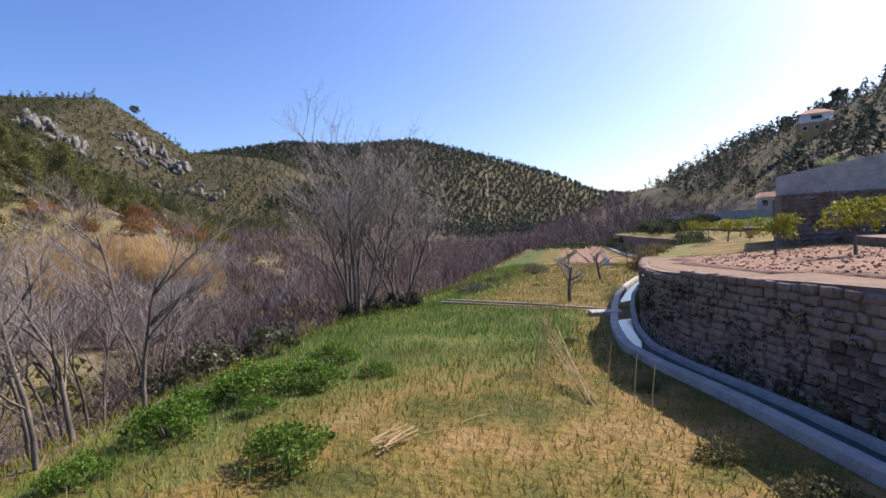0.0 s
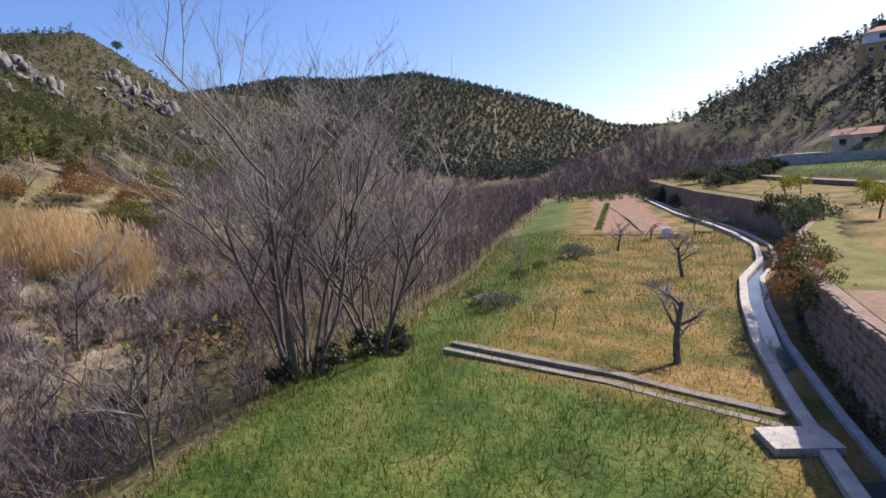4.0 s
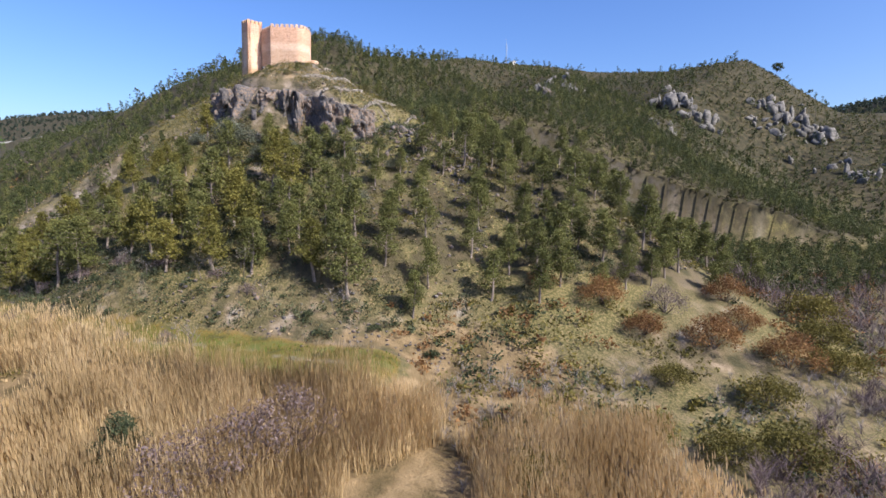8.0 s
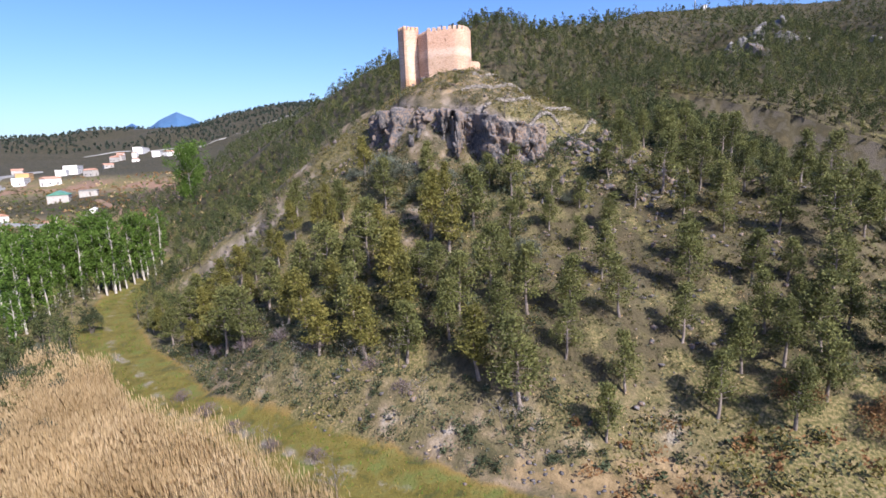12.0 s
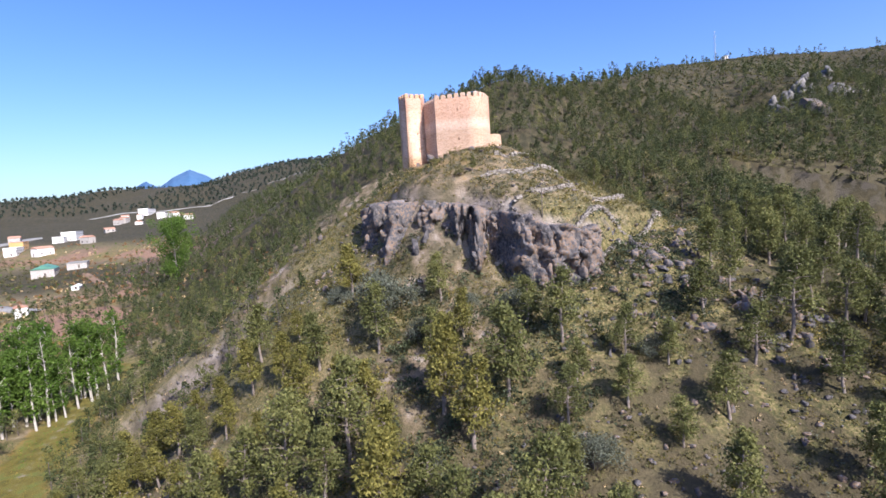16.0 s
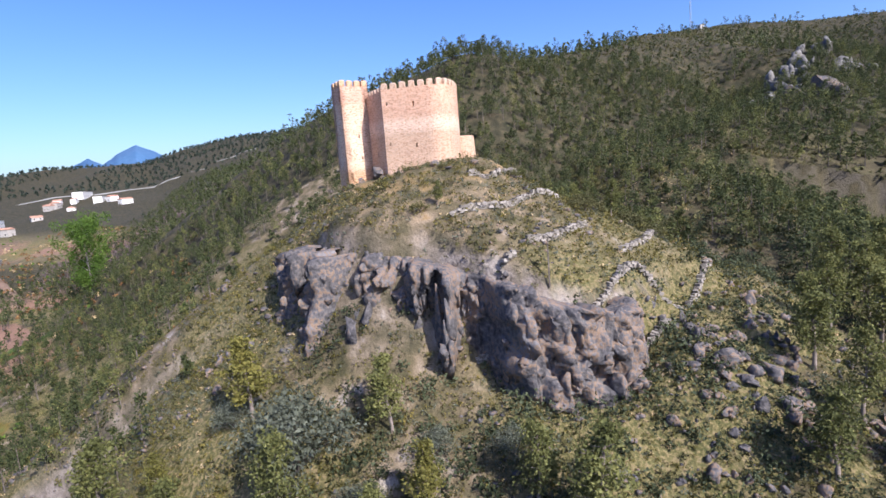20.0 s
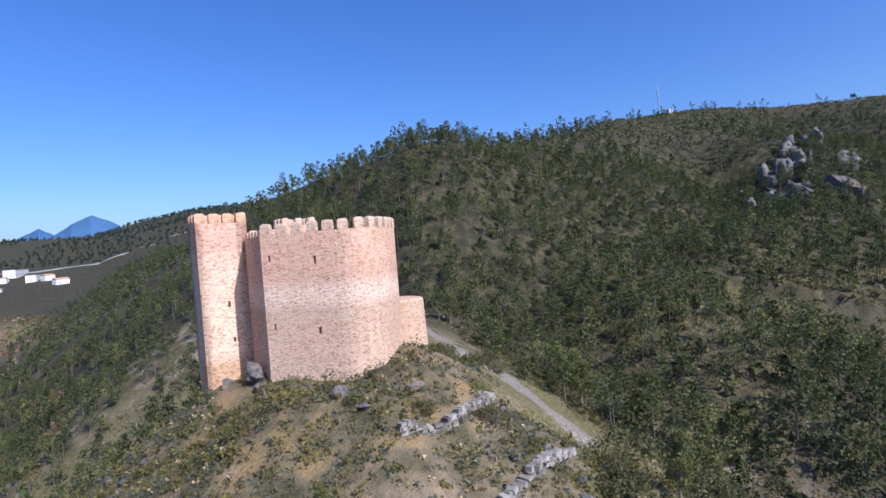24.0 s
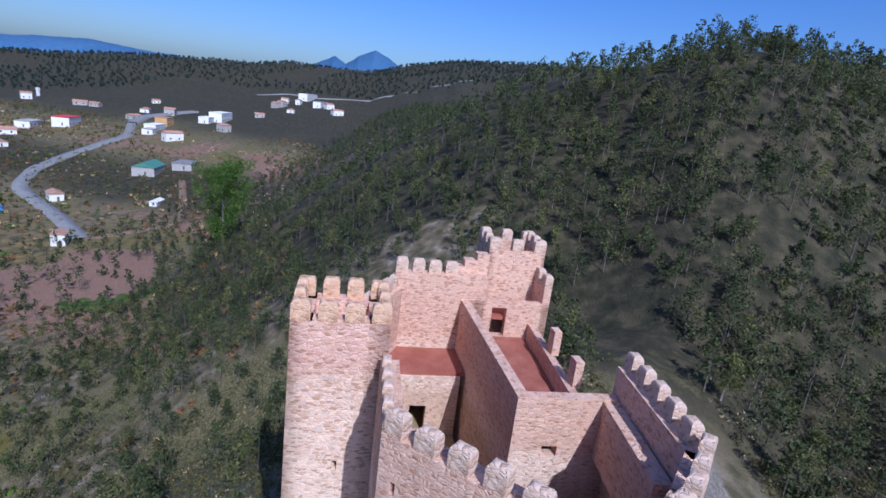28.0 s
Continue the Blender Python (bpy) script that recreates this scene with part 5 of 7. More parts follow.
ROCKS = [rock_mesh(200 + k, ROCK, ((1.0, 0.8, 0.75), (1.2, 0.8, 1.1), (0.9, 0.9, 0.6), (1.0, 0.7, 1.5))[k % 4]) for k in range(8)]
SMALL_ROCKS = [rock_mesh(240 + k, ROCK, (1.0, 0.8, 0.7), 8, 1) for k in range(6)]
PALE = surface("pale_limestone", [(0.34, (0.05, 0.047, 0.045)), (0.45, (0.11, 0.104, 0.098)), (0.55, (0.19, 0.178, 0.168)), (0.7, (0.31, 0.29, 0.275))], 0.5, 2.2, 0.95, 0.2)
PALE_ROCKS = [rock_mesh(220 + k, PALE, ((1.0, 0.8, 0.9), (1.2, 0.8, 1.3), (0.9, 0.9, 0.7), (0.8, 0.7, 1.6))[k % 4]) for k in range(8)]


def rock_field(name, label, spots, shapes, seed, kind="stuff"):
    """Rocks of (x, y, size) sunk into the ground, joined into one mesh."""
    r = np.random.default_rng(seed)
    vs, fs, n = [], [], 0
    zs = ground(np.array([s[0] for s in spots]), np.array([s[1] for s in spots]))
    base = []
    for me in shapes:
        co = np.empty(len(me.vertices) * 3, np.float32)
        me.vertices.foreach_get("co", co)
        tri = np.array([p.vertices[:] for p in me.polygons])
        base.append((co.reshape(-1, 3), tri))
    for (x, y, s), z in zip(spots, zs):
        co, tri = base[int(r.integers(len(base)))]
        a = r.uniform(0, 6.28)
        rot = np.array([[math.cos(a), -math.sin(a), 0], [math.sin(a), math.cos(a), 0], [0, 0, 1]])
        vs.append((co * s * r.uniform(0.8, 1.25, 3)) @ rot.T + (x, y, z + 0.15 * s))
        fs.append(tri + n)
        n += len(co)
    me = mesh_of(name, np.concatenate(vs), np.concatenate(fs), shapes[0].materials[0])
    return tagged(new(name, me), label, "rocks", kind=kind)


def outcrop(x, y, spread, count, size, r):
    return [(x + r.normal(0, spread), y + r.normal(0, spread * 0.7), size * r.uniform(0.4, 1.2)) for _ in range(count)]


def crag():
    """The fractured cliff round the nose of the spur: blocky buttresses and recesses under the rim."""
    ths = np.radians(np.arange(-98, 24, 0.62))
    rows = 40
    def steps(u, v, cu, cv, seed):
        i, j = np.floor(u / cu + 7 * np.sin(seed)).astype(int), np.floor(v / cv + 0.35 * np.sin(u * 0.9 + seed)).astype(int)
        return TABLE[(i * 17 + seed * 31) % 256, (j * 29 + seed * 7) % 256]
    th, s = np.meshgrid(ths, np.linspace(0, 1, rows), indexing="ij")
    deg = np.degrees(th)
    rim, edge, high = np.interp(deg, NOSE[0], NOSE[1]), np.interp(deg, NOSE[0], NOSE[2]), np.interp(deg, NOSE[0], NOSE[3])
    arc = th * 23.0
    rim = rim + 2.2 * (vnoise(-192 + np.cos(th) * rim, 165 + np.sin(th) * rim, 7) - 0.5)
    low = edge - high * 1.12 - 1.5
    top = edge - 0.35 + 0.9 * (steps(arc, 0 * s, 2.3, 1, 5) - 0.4) - 0.6 * (1 - np.minimum(1, high / 6))
    z = low + (top - low) * s
    warp = 0.9 * (vnoise(arc * 3, z * 3, 5.0) - 0.5)
    u, v = arc + warp + 0.14 * z, z + 1.6 * (vnoise(arc * 2, z * 2, 7.0) - 0.5)
    butt = 3.7 * (smooth(0.34, 0.60, vnoise(arc + 43, z * 0.15, 3.6)) - 0.62) + 1.7 * (steps(u, v, 3.1, 5.5, 1) - 0.5) + 1.4 * (steps(u, v, 1.3, 2.4, 2) - 0.5) + 0.4 * (steps(u, v, 0.8, 1.6, 3) - 0.5) + 0.22 * (vnoise(arc * 5, z * 5, 2.0) - 0.5) + 0.15 * (steps(u + 0.3 * v, v, 0.35, 1.6, 4) - 0.5)
    crack = np.abs((u / 2.7 + 0.7 * vnoise(arc, z * 0.5, 3.0)) % 1.0 - 0.5)
    butt = butt - 0.9 * smooth(0.09, 0.0, crack) + 0.9 * (steps(u, v, 2.0, 3.2, 6) - 0.5)
    k = np.clip(high / 9.0, 0.12, 1.0)
    rad = rim + 0.3 + 1.7 * (1 - s) * k + butt * k
    rad = np.maximum(rad, rim + 0.9 - 2.9 * s)
    # rounded lip that dives back under the turf
    lip = np.clip((s - 0.93) / 0.07, 0, 1)
    rad = rad - 3.4 * lip ** 2
    z = z - 0.7 * lip ** 3
    x, y = -192 + np.cos(th) * rad, 165 + np.sin(th) * rad
    m = len(ths)
    i, j = np.meshgrid(np.arange(m - 1), np.arange(rows - 1), indexing="ij")
    a = (i * rows + j).ravel()
    me = mesh_of("crag", np.stack([x, y, z], -1).reshape(-1, 3), np.stack([a, a + rows, a + rows + 1, a + 1], 1), ROCK)
    r = np.random.default_rng(77)
    vs, fs, n = [], [], 0
    for _ in range(420):
        p, q = int(r.integers(2, m - 2)), int(r.integers(2, rows - 5))
        if high[p, q] < 5.0:
            continue
        rock = ROCKS[int(r.integers(8))]
        co = np.array([v.co for v in rock.vertices])
        a = th[p, q] + r.normal(0, 0.3)
        turn = np.array([[math.cos(a), -math.sin(a), 0], [math.sin(a), math.cos(a), 0], [0, 0, 1]])
        size = r.choice([0.55, 0.8, 1.1, 1.5]) * np.array([0.75, r.uniform(0.7, 1.1), r.uniform(1.0, 1.9)])
        vs.append((co * size) @ turn.T + (x[p, q] - 0.25 * math.cos(a), y[p, q] - 0.25 * math.sin(a), z[p, q]))
        fs.append(np.array([f.vertices[:] for f in rock.polygons]) + n)
        n += len(co)
    tagged(new("crag_blocks", mesh_of("crag_blocks", np.concatenate(vs), np.concatenate(fs), ROCK)), "angular blocks standing out of the limestone cliff", "rocks", kind="stuff")
    tagged(new("crag", me), "grey fractured limestone cliff with tan patches under the castle", "cliff", kind="structure")


crag()
_r = np.random.default_rng(71)
_x, _y = _r.uniform(-205, -112, 5200), _r.uniform(100, 225, 5200)
_z = ground(_x, _y)
_ok = (_z > -23) & castle_clear(_x, _y) & (vnoise(_x + 50, _y, 11) > 0.52)
rock_field("scree", "pale loose stones and scree on the castle slope", [(a, b, float(_r.choice([0.12, 0.2, 0.3, 0.55]))) for a, b in zip(_x[_ok], _y[_ok])], SMALL_ROCKS, 72)
_spots = []
for px, py, sp, cnt, sz in ((-164, 181, 3.5, 40, 0.8), (-158, 178, 4, 40, 0.65), (-167, 188, 3, 26, 0.7), (-160, 190, 5, 40, 0.6), (-154, 170, 3, 24, 0.6), (-150, 182, 5, 34, 0.6), (-148, 163, 3, 16, 0.5), (-176, 192, 4, 28, 0.65), (-184, 138, 2.5, 16, 0.8), (-203, 132, 4, 20, 0.7), (-212, 137, 3, 16, 0.8), (-228, 150, 3, 16, 0.6), (-156, 186, 2.6, 26, 1.1), (-162, 182, 1.8, 16, 1.25), (-154, 195, 3.5, 26, 0.95), (-150, 190, 3, 18, 0.9)):
    _spots += outcrop(px, py, sp, cnt, sz, _r)
rock_field("rock_ledges", "grey rock ledges breaking out of the slope", _spots, ROCKS, 73)
_spots = []
for px, py, sp, cnt, sz in HILL_CRAGS:
    _spots += outcrop(px, py, sp, cnt, sz, _r)
rock_field("hillside_crags", "pale limestone crags on the upper hillside", _spots, PALE_ROCKS, 74)
for k, (x, y, s) in enumerate(((-265, 283, 5.0), (-271, 279, 4.0), (-259, 284, 3.0))):
    ob = tagged(new("boulder", ROCKS[1]), "large dark overhanging rock with a cave on the hillside", "rock")
    ob.matrix_world = pose(x, y, gz(x, y) + 1.5, 0, 0, 40 * k) @ Matrix.Diagonal((s, s, s * 1.1, 1))
for k, (x, y, s) in enumerate(((-199.5, 154.6, 1.5), (-197.6, 155.4, 0.9), (-200.6, 152.4, 0.8), (-192.0, 157.5, 0.7), (-188.3, 161.6, 0.8), (-186.8, 163.0, 0.7), (-196.0, 155.8, 0.6), (-188.0, 166.4, 0.9))):
    ob = tagged(new("boulder", ROCKS[(k + 1) % 8]), "weathered grey boulder at the foot of the castle wall", "rock", "boulders at the castle's foot")
    ob.matrix_world = pose(x, y, gz(x, y) + 0.3 * s, 0, 0, 67 * k) @ Matrix.Diagonal((s, s, s, 1))


# ================= dry-stone walls on the spur =================
def dry_walls():
    r = np.random.default_rng(81)
    shapes = []
    for k in range(6):
        bm = box_bm(0, 0, -0.5, 1, 1, 1)
        for v in bm.verts:
            v.co += Vector(r.normal(0, 0.10, 3))
        me = bpy.data.meshes.new("stone")
        bm.to_mesh(me)
        bm.free()
        me.materials.append(STONE)
        shapes.append(me)
    lines = [[(-177.8, 161.6), (-178.2, 167), (-182.5, 172.2), (-186, 176)], [(-172.7, 168.2), (-174.4, 171.3), (-177.5, 175.9)], [(-173.4, 178), (-178.2, 183.2), (-182, 186)], [(-166.7, 171), (-169, 175), (-171.3, 178.5), (-171, 183.6), (-173.5, 186.6), (-177, 190)], [(-165.8, 171), (-166, 174.8), (-166.6, 177.3), (-168.3, 180)], [(-169.5, 162), (-170.8, 166.5)], [(-184, 165.0), (-185.5, 168.5), (-188.5, 171.5)]]
    for line in lines:
        wall = empty("dry_stone_wall", (line[0][0], line[0][1], gz(*line[0])), "low tumbled dry-stone terrace wall of pale stones", "wall", "terrace walls on the spur")
        off = Matrix.Translation(wall.matrix_world.translation).inverted()
        for (ax, ay), (bx, by) in zip(line, line[1:]):
            d = math.dist((ax, ay), (bx, by))
            turn = math.degrees(math.atan2(by - ay, bx - ax))
            for row in range(3):
                s = r.uniform(0, 0.2)
                while s < d:
                    w, h = r.uniform(0.25, 0.55), r.uniform(0.2, 0.28)
                    x, y = ax + (bx - ax) * s / d, ay + (by - ay) * s / d
                    z = gz(x, y) - 0.05 + row * 0.23
                    if row == 2 and vnoise(x, y, 1.5) < 0.35:
                        s += w
                        continue
                    m = pose(x + r.normal(0, 0.05), y + r.normal(0, 0.05), z + h / 2, r.normal(0, 6), r.normal(0, 6), turn + r.normal(0, 9)) @ Matrix.Diagonal((w, r.uniform(0.35, 0.6), h, 1))
                    part_data("stone", shapes[int(r.integers(6))], wall, at=off @ m)
                    s += w * 0.9


dry_walls()

# ================= the plain and the village =================
def backdrop_mountain():
    """A far mountain ridge, with the blue haze of distance painted into its base colour."""
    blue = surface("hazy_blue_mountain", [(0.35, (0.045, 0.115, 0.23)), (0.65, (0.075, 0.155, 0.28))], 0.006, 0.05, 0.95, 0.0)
    xs, ys, zs = (np.array([p[k] for p in MOUNTAIN], float) for k in range(3))
    u = np.linspace(0, len(MOUNTAIN) - 1, 260)
    k = np.arange(len(MOUNTAIN))
    x, y = np.interp(u, k, xs), np.interp(u, k, ys)
    z = np.interp(u, k, zs) + 5 * (vnoise(x, y, 60) - 0.5) + 3 * (vnoise(x, y, 18) - 0.5)
    rows = []
    for out, drop in ((-330, 150), (-140, 45), (0, 0), (160, 60), (420, 190)):
        d = np.hypot(x, y - 160)
        rows.append(np.stack([x * (1 + out / d), 160 + (y - 160) * (1 + out / d), z - drop * (0.8 + 0.4 * vnoise(x + out, y, 70))], 1))
    v = np.stack(rows, 1).reshape(-1, 3)
    i, j = np.meshgrid(np.arange(259), np.arange(4), indexing="ij")
    a = (i * 5 + j).ravel()
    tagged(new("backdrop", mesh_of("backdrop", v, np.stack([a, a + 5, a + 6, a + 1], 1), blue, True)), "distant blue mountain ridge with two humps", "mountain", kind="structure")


backdrop_mountain()


def drape(name, line, half, material, label, cat, lift=0.35, kind="structure"):
    """A road laid over the land along a line."""
    pts = []
    for (ax, ay), (bx, by) in zip(line, line[1:]):
        n = max(2, int(math.dist((ax, ay), (bx, by)) / 3))
        pts += [(ax + (bx - ax) * k / n, ay + (by - ay) * k / n) for k in range(n)]
    pts.append(line[-1])
    p = np.array(pts)
    for _ in range(6):
        p[1:-1] = (p[:-2] + p[1:-1] * 2 + p[2:]) / 4
    t = np.gradient(p, axis=0)
    t /= np.linalg.norm(t, axis=1)[:, None]
    nrm = np.stack([t[:, 1], -t[:, 0]], 1)
    z = ground(p[:, 0], p[:, 1])
    for _ in range(8):
        z[1:-1] = (z[:-2] + z[1:-1] * 2 + z[2:]) / 4
    rows = [np.concatenate([p + nrm * o, (z + h)[:, None]], 1) for o, h in ((-half - 0.6, -1.5), (-half, lift), (half, lift), (half + 0.6, -1.5))]
    v = np.stack(rows, 1).reshape(-1, 3)
    i, j = np.meshgrid(np.arange(len(p) - 1), np.arange(3), indexing="ij")
    a = (i * 4 + j).ravel()
    return tagged(new(name, mesh_of(name, v, np.stack([a, a + 1, a + 5, a + 4], 1), material)), label, cat, kind=kind)


drape("road", [(-346, -22), (-353, -36), (-360, -48), (-372, -73), (-391, -112), (-418, -135), (-456, -150), (-520, -170), (-560, -205)], 3.2, ASPHALT, "winding grey asphalt road beside the fields", "road", 0.9)
drape("road", [(-560, -205), (-600, -228), (-680, -240)], 4.0, ASPHALT, "pale asphalt road climbing into the village", "road", 1.6)
drape("road", [(-900, -330), (-930, -220), (-980, -110), (-1010, -20)], 1.2, ASPHALT, "pale terrace road on the far hill", "road", 0.8)
drape("track", [(-346, -22), (-385, -10), (-405, -25), (-440, -55)], 1.6, SOIL, "narrow earth track between the plots", "track", 0.7)


def gable(w, d, h, rise, over):
    """A pitched roof with eaves, its ridge along x."""
    bm = bmesh.new()
    a, b = w / 2 + over, d / 2 + over
    vs = [bm.verts.new(p) for p in ((-a, -b, h - 0.1), (a, -b, h - 0.1), (a, b, h - 0.1), (-a, b, h - 0.1), (-a, 0, h + rise), (a, 0, h + rise))]
    for f in ((0, 1, 5, 4), (2, 3, 4, 5), (0, 4, 3), (1, 2, 5), (3, 2, 1, 0)):
        bm.faces.new([vs[i] for i in f])
    return bm


def house(name, x, y, w, d, h, turn, walls, roof, label, flat=False, storeys=1, bays=3, z=None, cat="house"):
    ob = empty(name, (x, y, gz(x, y) if z is None else z), label, cat, turn=turn)
    wall = part("wall", box_bm(0, 0, -2.5, w, d, h + 2.5), walls, ob)
    if flat:
        part("roof", box_bm(0, 0, h, w + 0.5, d + 0.5, 0.4), roof, ob)
    else:
        part("roof", gable(w, d, h, d * 0.22, 0.4), roof, ob)
    for s in range(storeys):
        for k in range(bays):
            u = -w / 2 + w * (k + 0.5) / bays
            low = 0.9 + s * h / storeys
            for side in (-1, 1):
                win = part("window", box_bm(u, side * (d / 2 + 0.01), low, min(1.3, w / bays * 0.5), 0.1, min(1.4, h / storeys * 0.5)), CONCRETE, ob)
                part("pane", box_bm(u, side * (d / 2 + 0.05), low + 0.1, min(1.1, w / bays * 0.42), 0.08, min(1.2, h / storeys * 0.42)), GLASS, win)
    for side in (-1, 1):
        part("door", box_bm(side * (w / 2 + 0.02), d * 0.1, 0, 0.1, 1.0, 2.1), BARK, ob)
    return ob


house("hut", -338, -24, 6.0, 4.6, 4.6, 38, PLASTER, ROOF, "white field hut with a tan tiled roof beside the ploughed plot", storeys=2, bays=2, cat="hut")
house("sports_hall", -445, -82, 19, 12, 4.5, 24, CONCRETE, GREENROOF, "long building with a green sheet roof and a terrace", bays=6, cat="building")
house("shed", -466, -74, 17, 11, 3.2, 24, CONCRETE, ASPHALT, "grey shed with a flat roof beside the green-roofed building", True, cat="shed")
house("factory", -652, -188, 34, 12, 8, 20, PLASTER, PLASTER, "large white building with a flat roof above a levelled yard", True, 2, 7, cat="building")
house("factory", -628, -185, 20, 9, 5, 20, PLASTER, PLASTER, "white annexe with a flat roof", True, 1, 4, cat="building")
house("warehouse", -525, -232, 24, 12, 6, 28, PLASTER, REDPAINT, "white warehouse with a bright red roof band", True, 1, 5, cat="building")
house("warehouse", -505, -245, 22, 10, 4, 28, PLASTER, CONCRETE, "low white shed beside the red-roofed warehouse", True, 1, 4, cat="building")
house("workshop", -580, -190, 14, 10, 6.5, 18, OCHRE, ROOF, "orange rendered building with a flat roof", True, 2, 3, cat="building")
house("shed", -556, -178, 20, 9, 4, 20, PLASTER, PLASTER, "white flat-roofed shed by the road", True, 1, 4, cat="shed")
house("shed", -540, -168, 12, 8, 3.5, 20, PLASTER, CONCRETE, "small white flat-roofed shed by the road", True, 1, 3, cat="shed")
house("red_roofed_house", -384, -80, 8, 6, 3.6, 60, PLASTER, ROOF, "white house with a red tiled roof beside the road")
house("long_shed", -900, -230, 60, 12, 7, 15, PLASTER, PLASTER, "long white sheds on the far slope", True, 1, 8, cat="shed")
house("long_shed", -860, -190, 40, 10, 6, 15, PLASTER, CONCRETE, "white shed on the far slope", True, 1, 6, cat="shed")
_r = np.random.default_rng(131)
for _k in range(26):
    _x, _y = _r.uniform(-860, -430), _r.uniform(-380, -120)
    if min(math.hypot(_x + a, _y + b) for a, b in ((652, 188), (525, 232), (580, 190), (556, 178), (445, 82), (466, 74), (505, 245), (628, 185), (540, 168))) < 26:
        continue
    house("village_house", float(_x), float(_y), float(_r.uniform(8, 14)), float(_r.uniform(6, 9)), float(_r.choice([3.2, 5.6])), float(_r.uniform(0, 180)), PLASTER if _k % 3 else CONCRETE, ROOF, "village house with pale walls and a clay tile roof" if _k % 3 else "village house with grey walls and a clay tile roof", bays=2)
tower_ob = empty("water_tower", (-640, -400, gz(-640, -400)), "pale square water tower on the low hill", "tower")
part("shaft", box_bm(0, 0, -2, 2.2, 2.2, 8), PLASTER, tower_ob)
part("tank", box_bm(0, 0, 6, 2.8, 2.8, 2.6), PLASTER, tower_ob)
yard = empty("container", (-366, -92, gz(-366, -92)), "yellow container in the roadside yard", "container", turn=40)
part("body", box_bm(0, 0, 0, 6, 2.4, 2.5), LEMON, yard)
part("door", box_bm(3.02, 0, 0.15, 0.06, 2.1, 2.2), OCHRE, yard)
BLUE = surface("blue_painted_metal", [(0.3, (0.05, 0.16, 0.38)), (0.7, (0.09, 0.24, 0.48))], 1.0, 8, 0.5, 0.0)
for _k, (_x, _y) in enumerate(((-360, -84), (-356, -78))):
    truck = empty("parked_trailer", (_x, _y, gz(_x, _y)), "blue flat trailer parked in the yard", "trailer", "trailers in the yard", turn=70)
    part("bed", box_bm(0, 0, 0.7, 6, 2.2, 0.6), BLUE, truck)
    for _a, _b in ((-2, -0.9), (-2, 0.9), (2, -0.9), (2, 0.9)):
        part("wheel", box_bm(_a, _b, 0, 0.8, 0.3, 0.8, taper=0.7), ASPHALT, truck)
house("greenhouse", -402, -38, 9, 3.5, 1.6, 20, PLASTER, PLASTER, "small white greenhouse tunnel in the plot", bays=2, cat="greenhouse")


def tall_tree(seed, h, spread, leaf, leaves, size, low=0.12, trunk_mat=TWIG, narrow=1.0):
    """A poplar: straight pale trunk, rising limbs, an upright crown of small leaves."""
    r = np.random.default_rng(seed)
    zs = np.linspace(0, h * 0.96, 7)
    trunk = np.stack([0.2 * np.sin(zs * 0.35 + seed), 0.2 * np.cos(zs * 0.3 + seed), zs], 1)
    pieces = [tube(trunk, np.linspace(0.05 + h * 0.014, 0.04, 7), 6)]
    cs, rad = [], []
    for k in range(46):
        s = low + (0.97 - low) * (k + r.random()) / 46
        a = r.uniform(0, 6.28)
        reach = spread * (0.35 + 0.9 * math.sin(min(1.0, (s - low) / (1.02 - low)) * 3.0) ** 0.7) * r.uniform(0.5, 1.0)
        base = np.array([np.interp(s * h, zs, trunk[:, 0]), np.interp(s * h, zs, trunk[:, 1]), s * h])
        tip = base + np.array([math.cos(a) * reach, math.sin(a) * reach, reach * narrow])
        if k % 2 == 0:
            pieces.append(tube([base, (base + tip) / 2 + (0, 0, 0.1), tip], [0.012 * h * 0.4, 0.03, 0.012], 3))
        cs += [tip, base + (tip - base) * 0.55]
        rad += [0.38 * spread * r.uniform(0.6, 1.1)] * 2
    return mesh_of("trunk", *merge(pieces), trunk_mat), mesh_of("crown", *leaf_cloud(cs, np.array(rad), leaves, size, r, 1.2), leaf)


leafy("poplar", [(-346, 41, 1.0)], tall_tree(141, 27, 8.4, POPLAR, 150, 0.62, 0.08), "very tall bright green poplar standing alone beside the fields", "tree", "")
GROVE = tall_tree(142, 14, 1.7, POPLAR, 20, 0.36, 0.16, surface("pale_poplar_bark", [(0.3, (0.26, 0.23, 0.20)), (0.5, (0.40, 0.37, 0.33)), (0.7, (0.54, 0.50, 0.46))], 1.0, 9, 0.9, 0.0))
_spots = []
for _k in range(64):
    _a = _r.random() * 2
    _x, _y = np.interp(_a, [0, 1, 2], [-176, -204, -232]), np.interp(_a, [0, 1, 2], [58, 60, 68])
    _spots.append((float(_x + _r.normal(0, 3.5)), float(_y + _r.normal(0, 4.5)), float(_r.uniform(0.95, 1.5))))
_spots += [(-162, 70, 0.8), (-158, 64, 0.7), (-168, 72, 0.9)]
leafy("poplar", _spots, GROVE, "slender poplar with a pale trunk and fresh green leaves", "tree", "poplar grove in the valley")
leafy("yellow_poplar", [(-74, 256, 0.95)], tall_tree(143, 17, 1.1, YELLOWLEAF, 34, 0.3, 0.08, BARK, 1.8), "narrow yellow poplar standing by the river", "tree", "")
leafy("ivy_column", [(-57, 236, 1.0)], tall_tree(144, 11, 1.2, DARKLEAF, 40, 0.28, 0.05, BARK, 1.0), "dead trunk clad in dark ivy in the thicket", "tree", "")


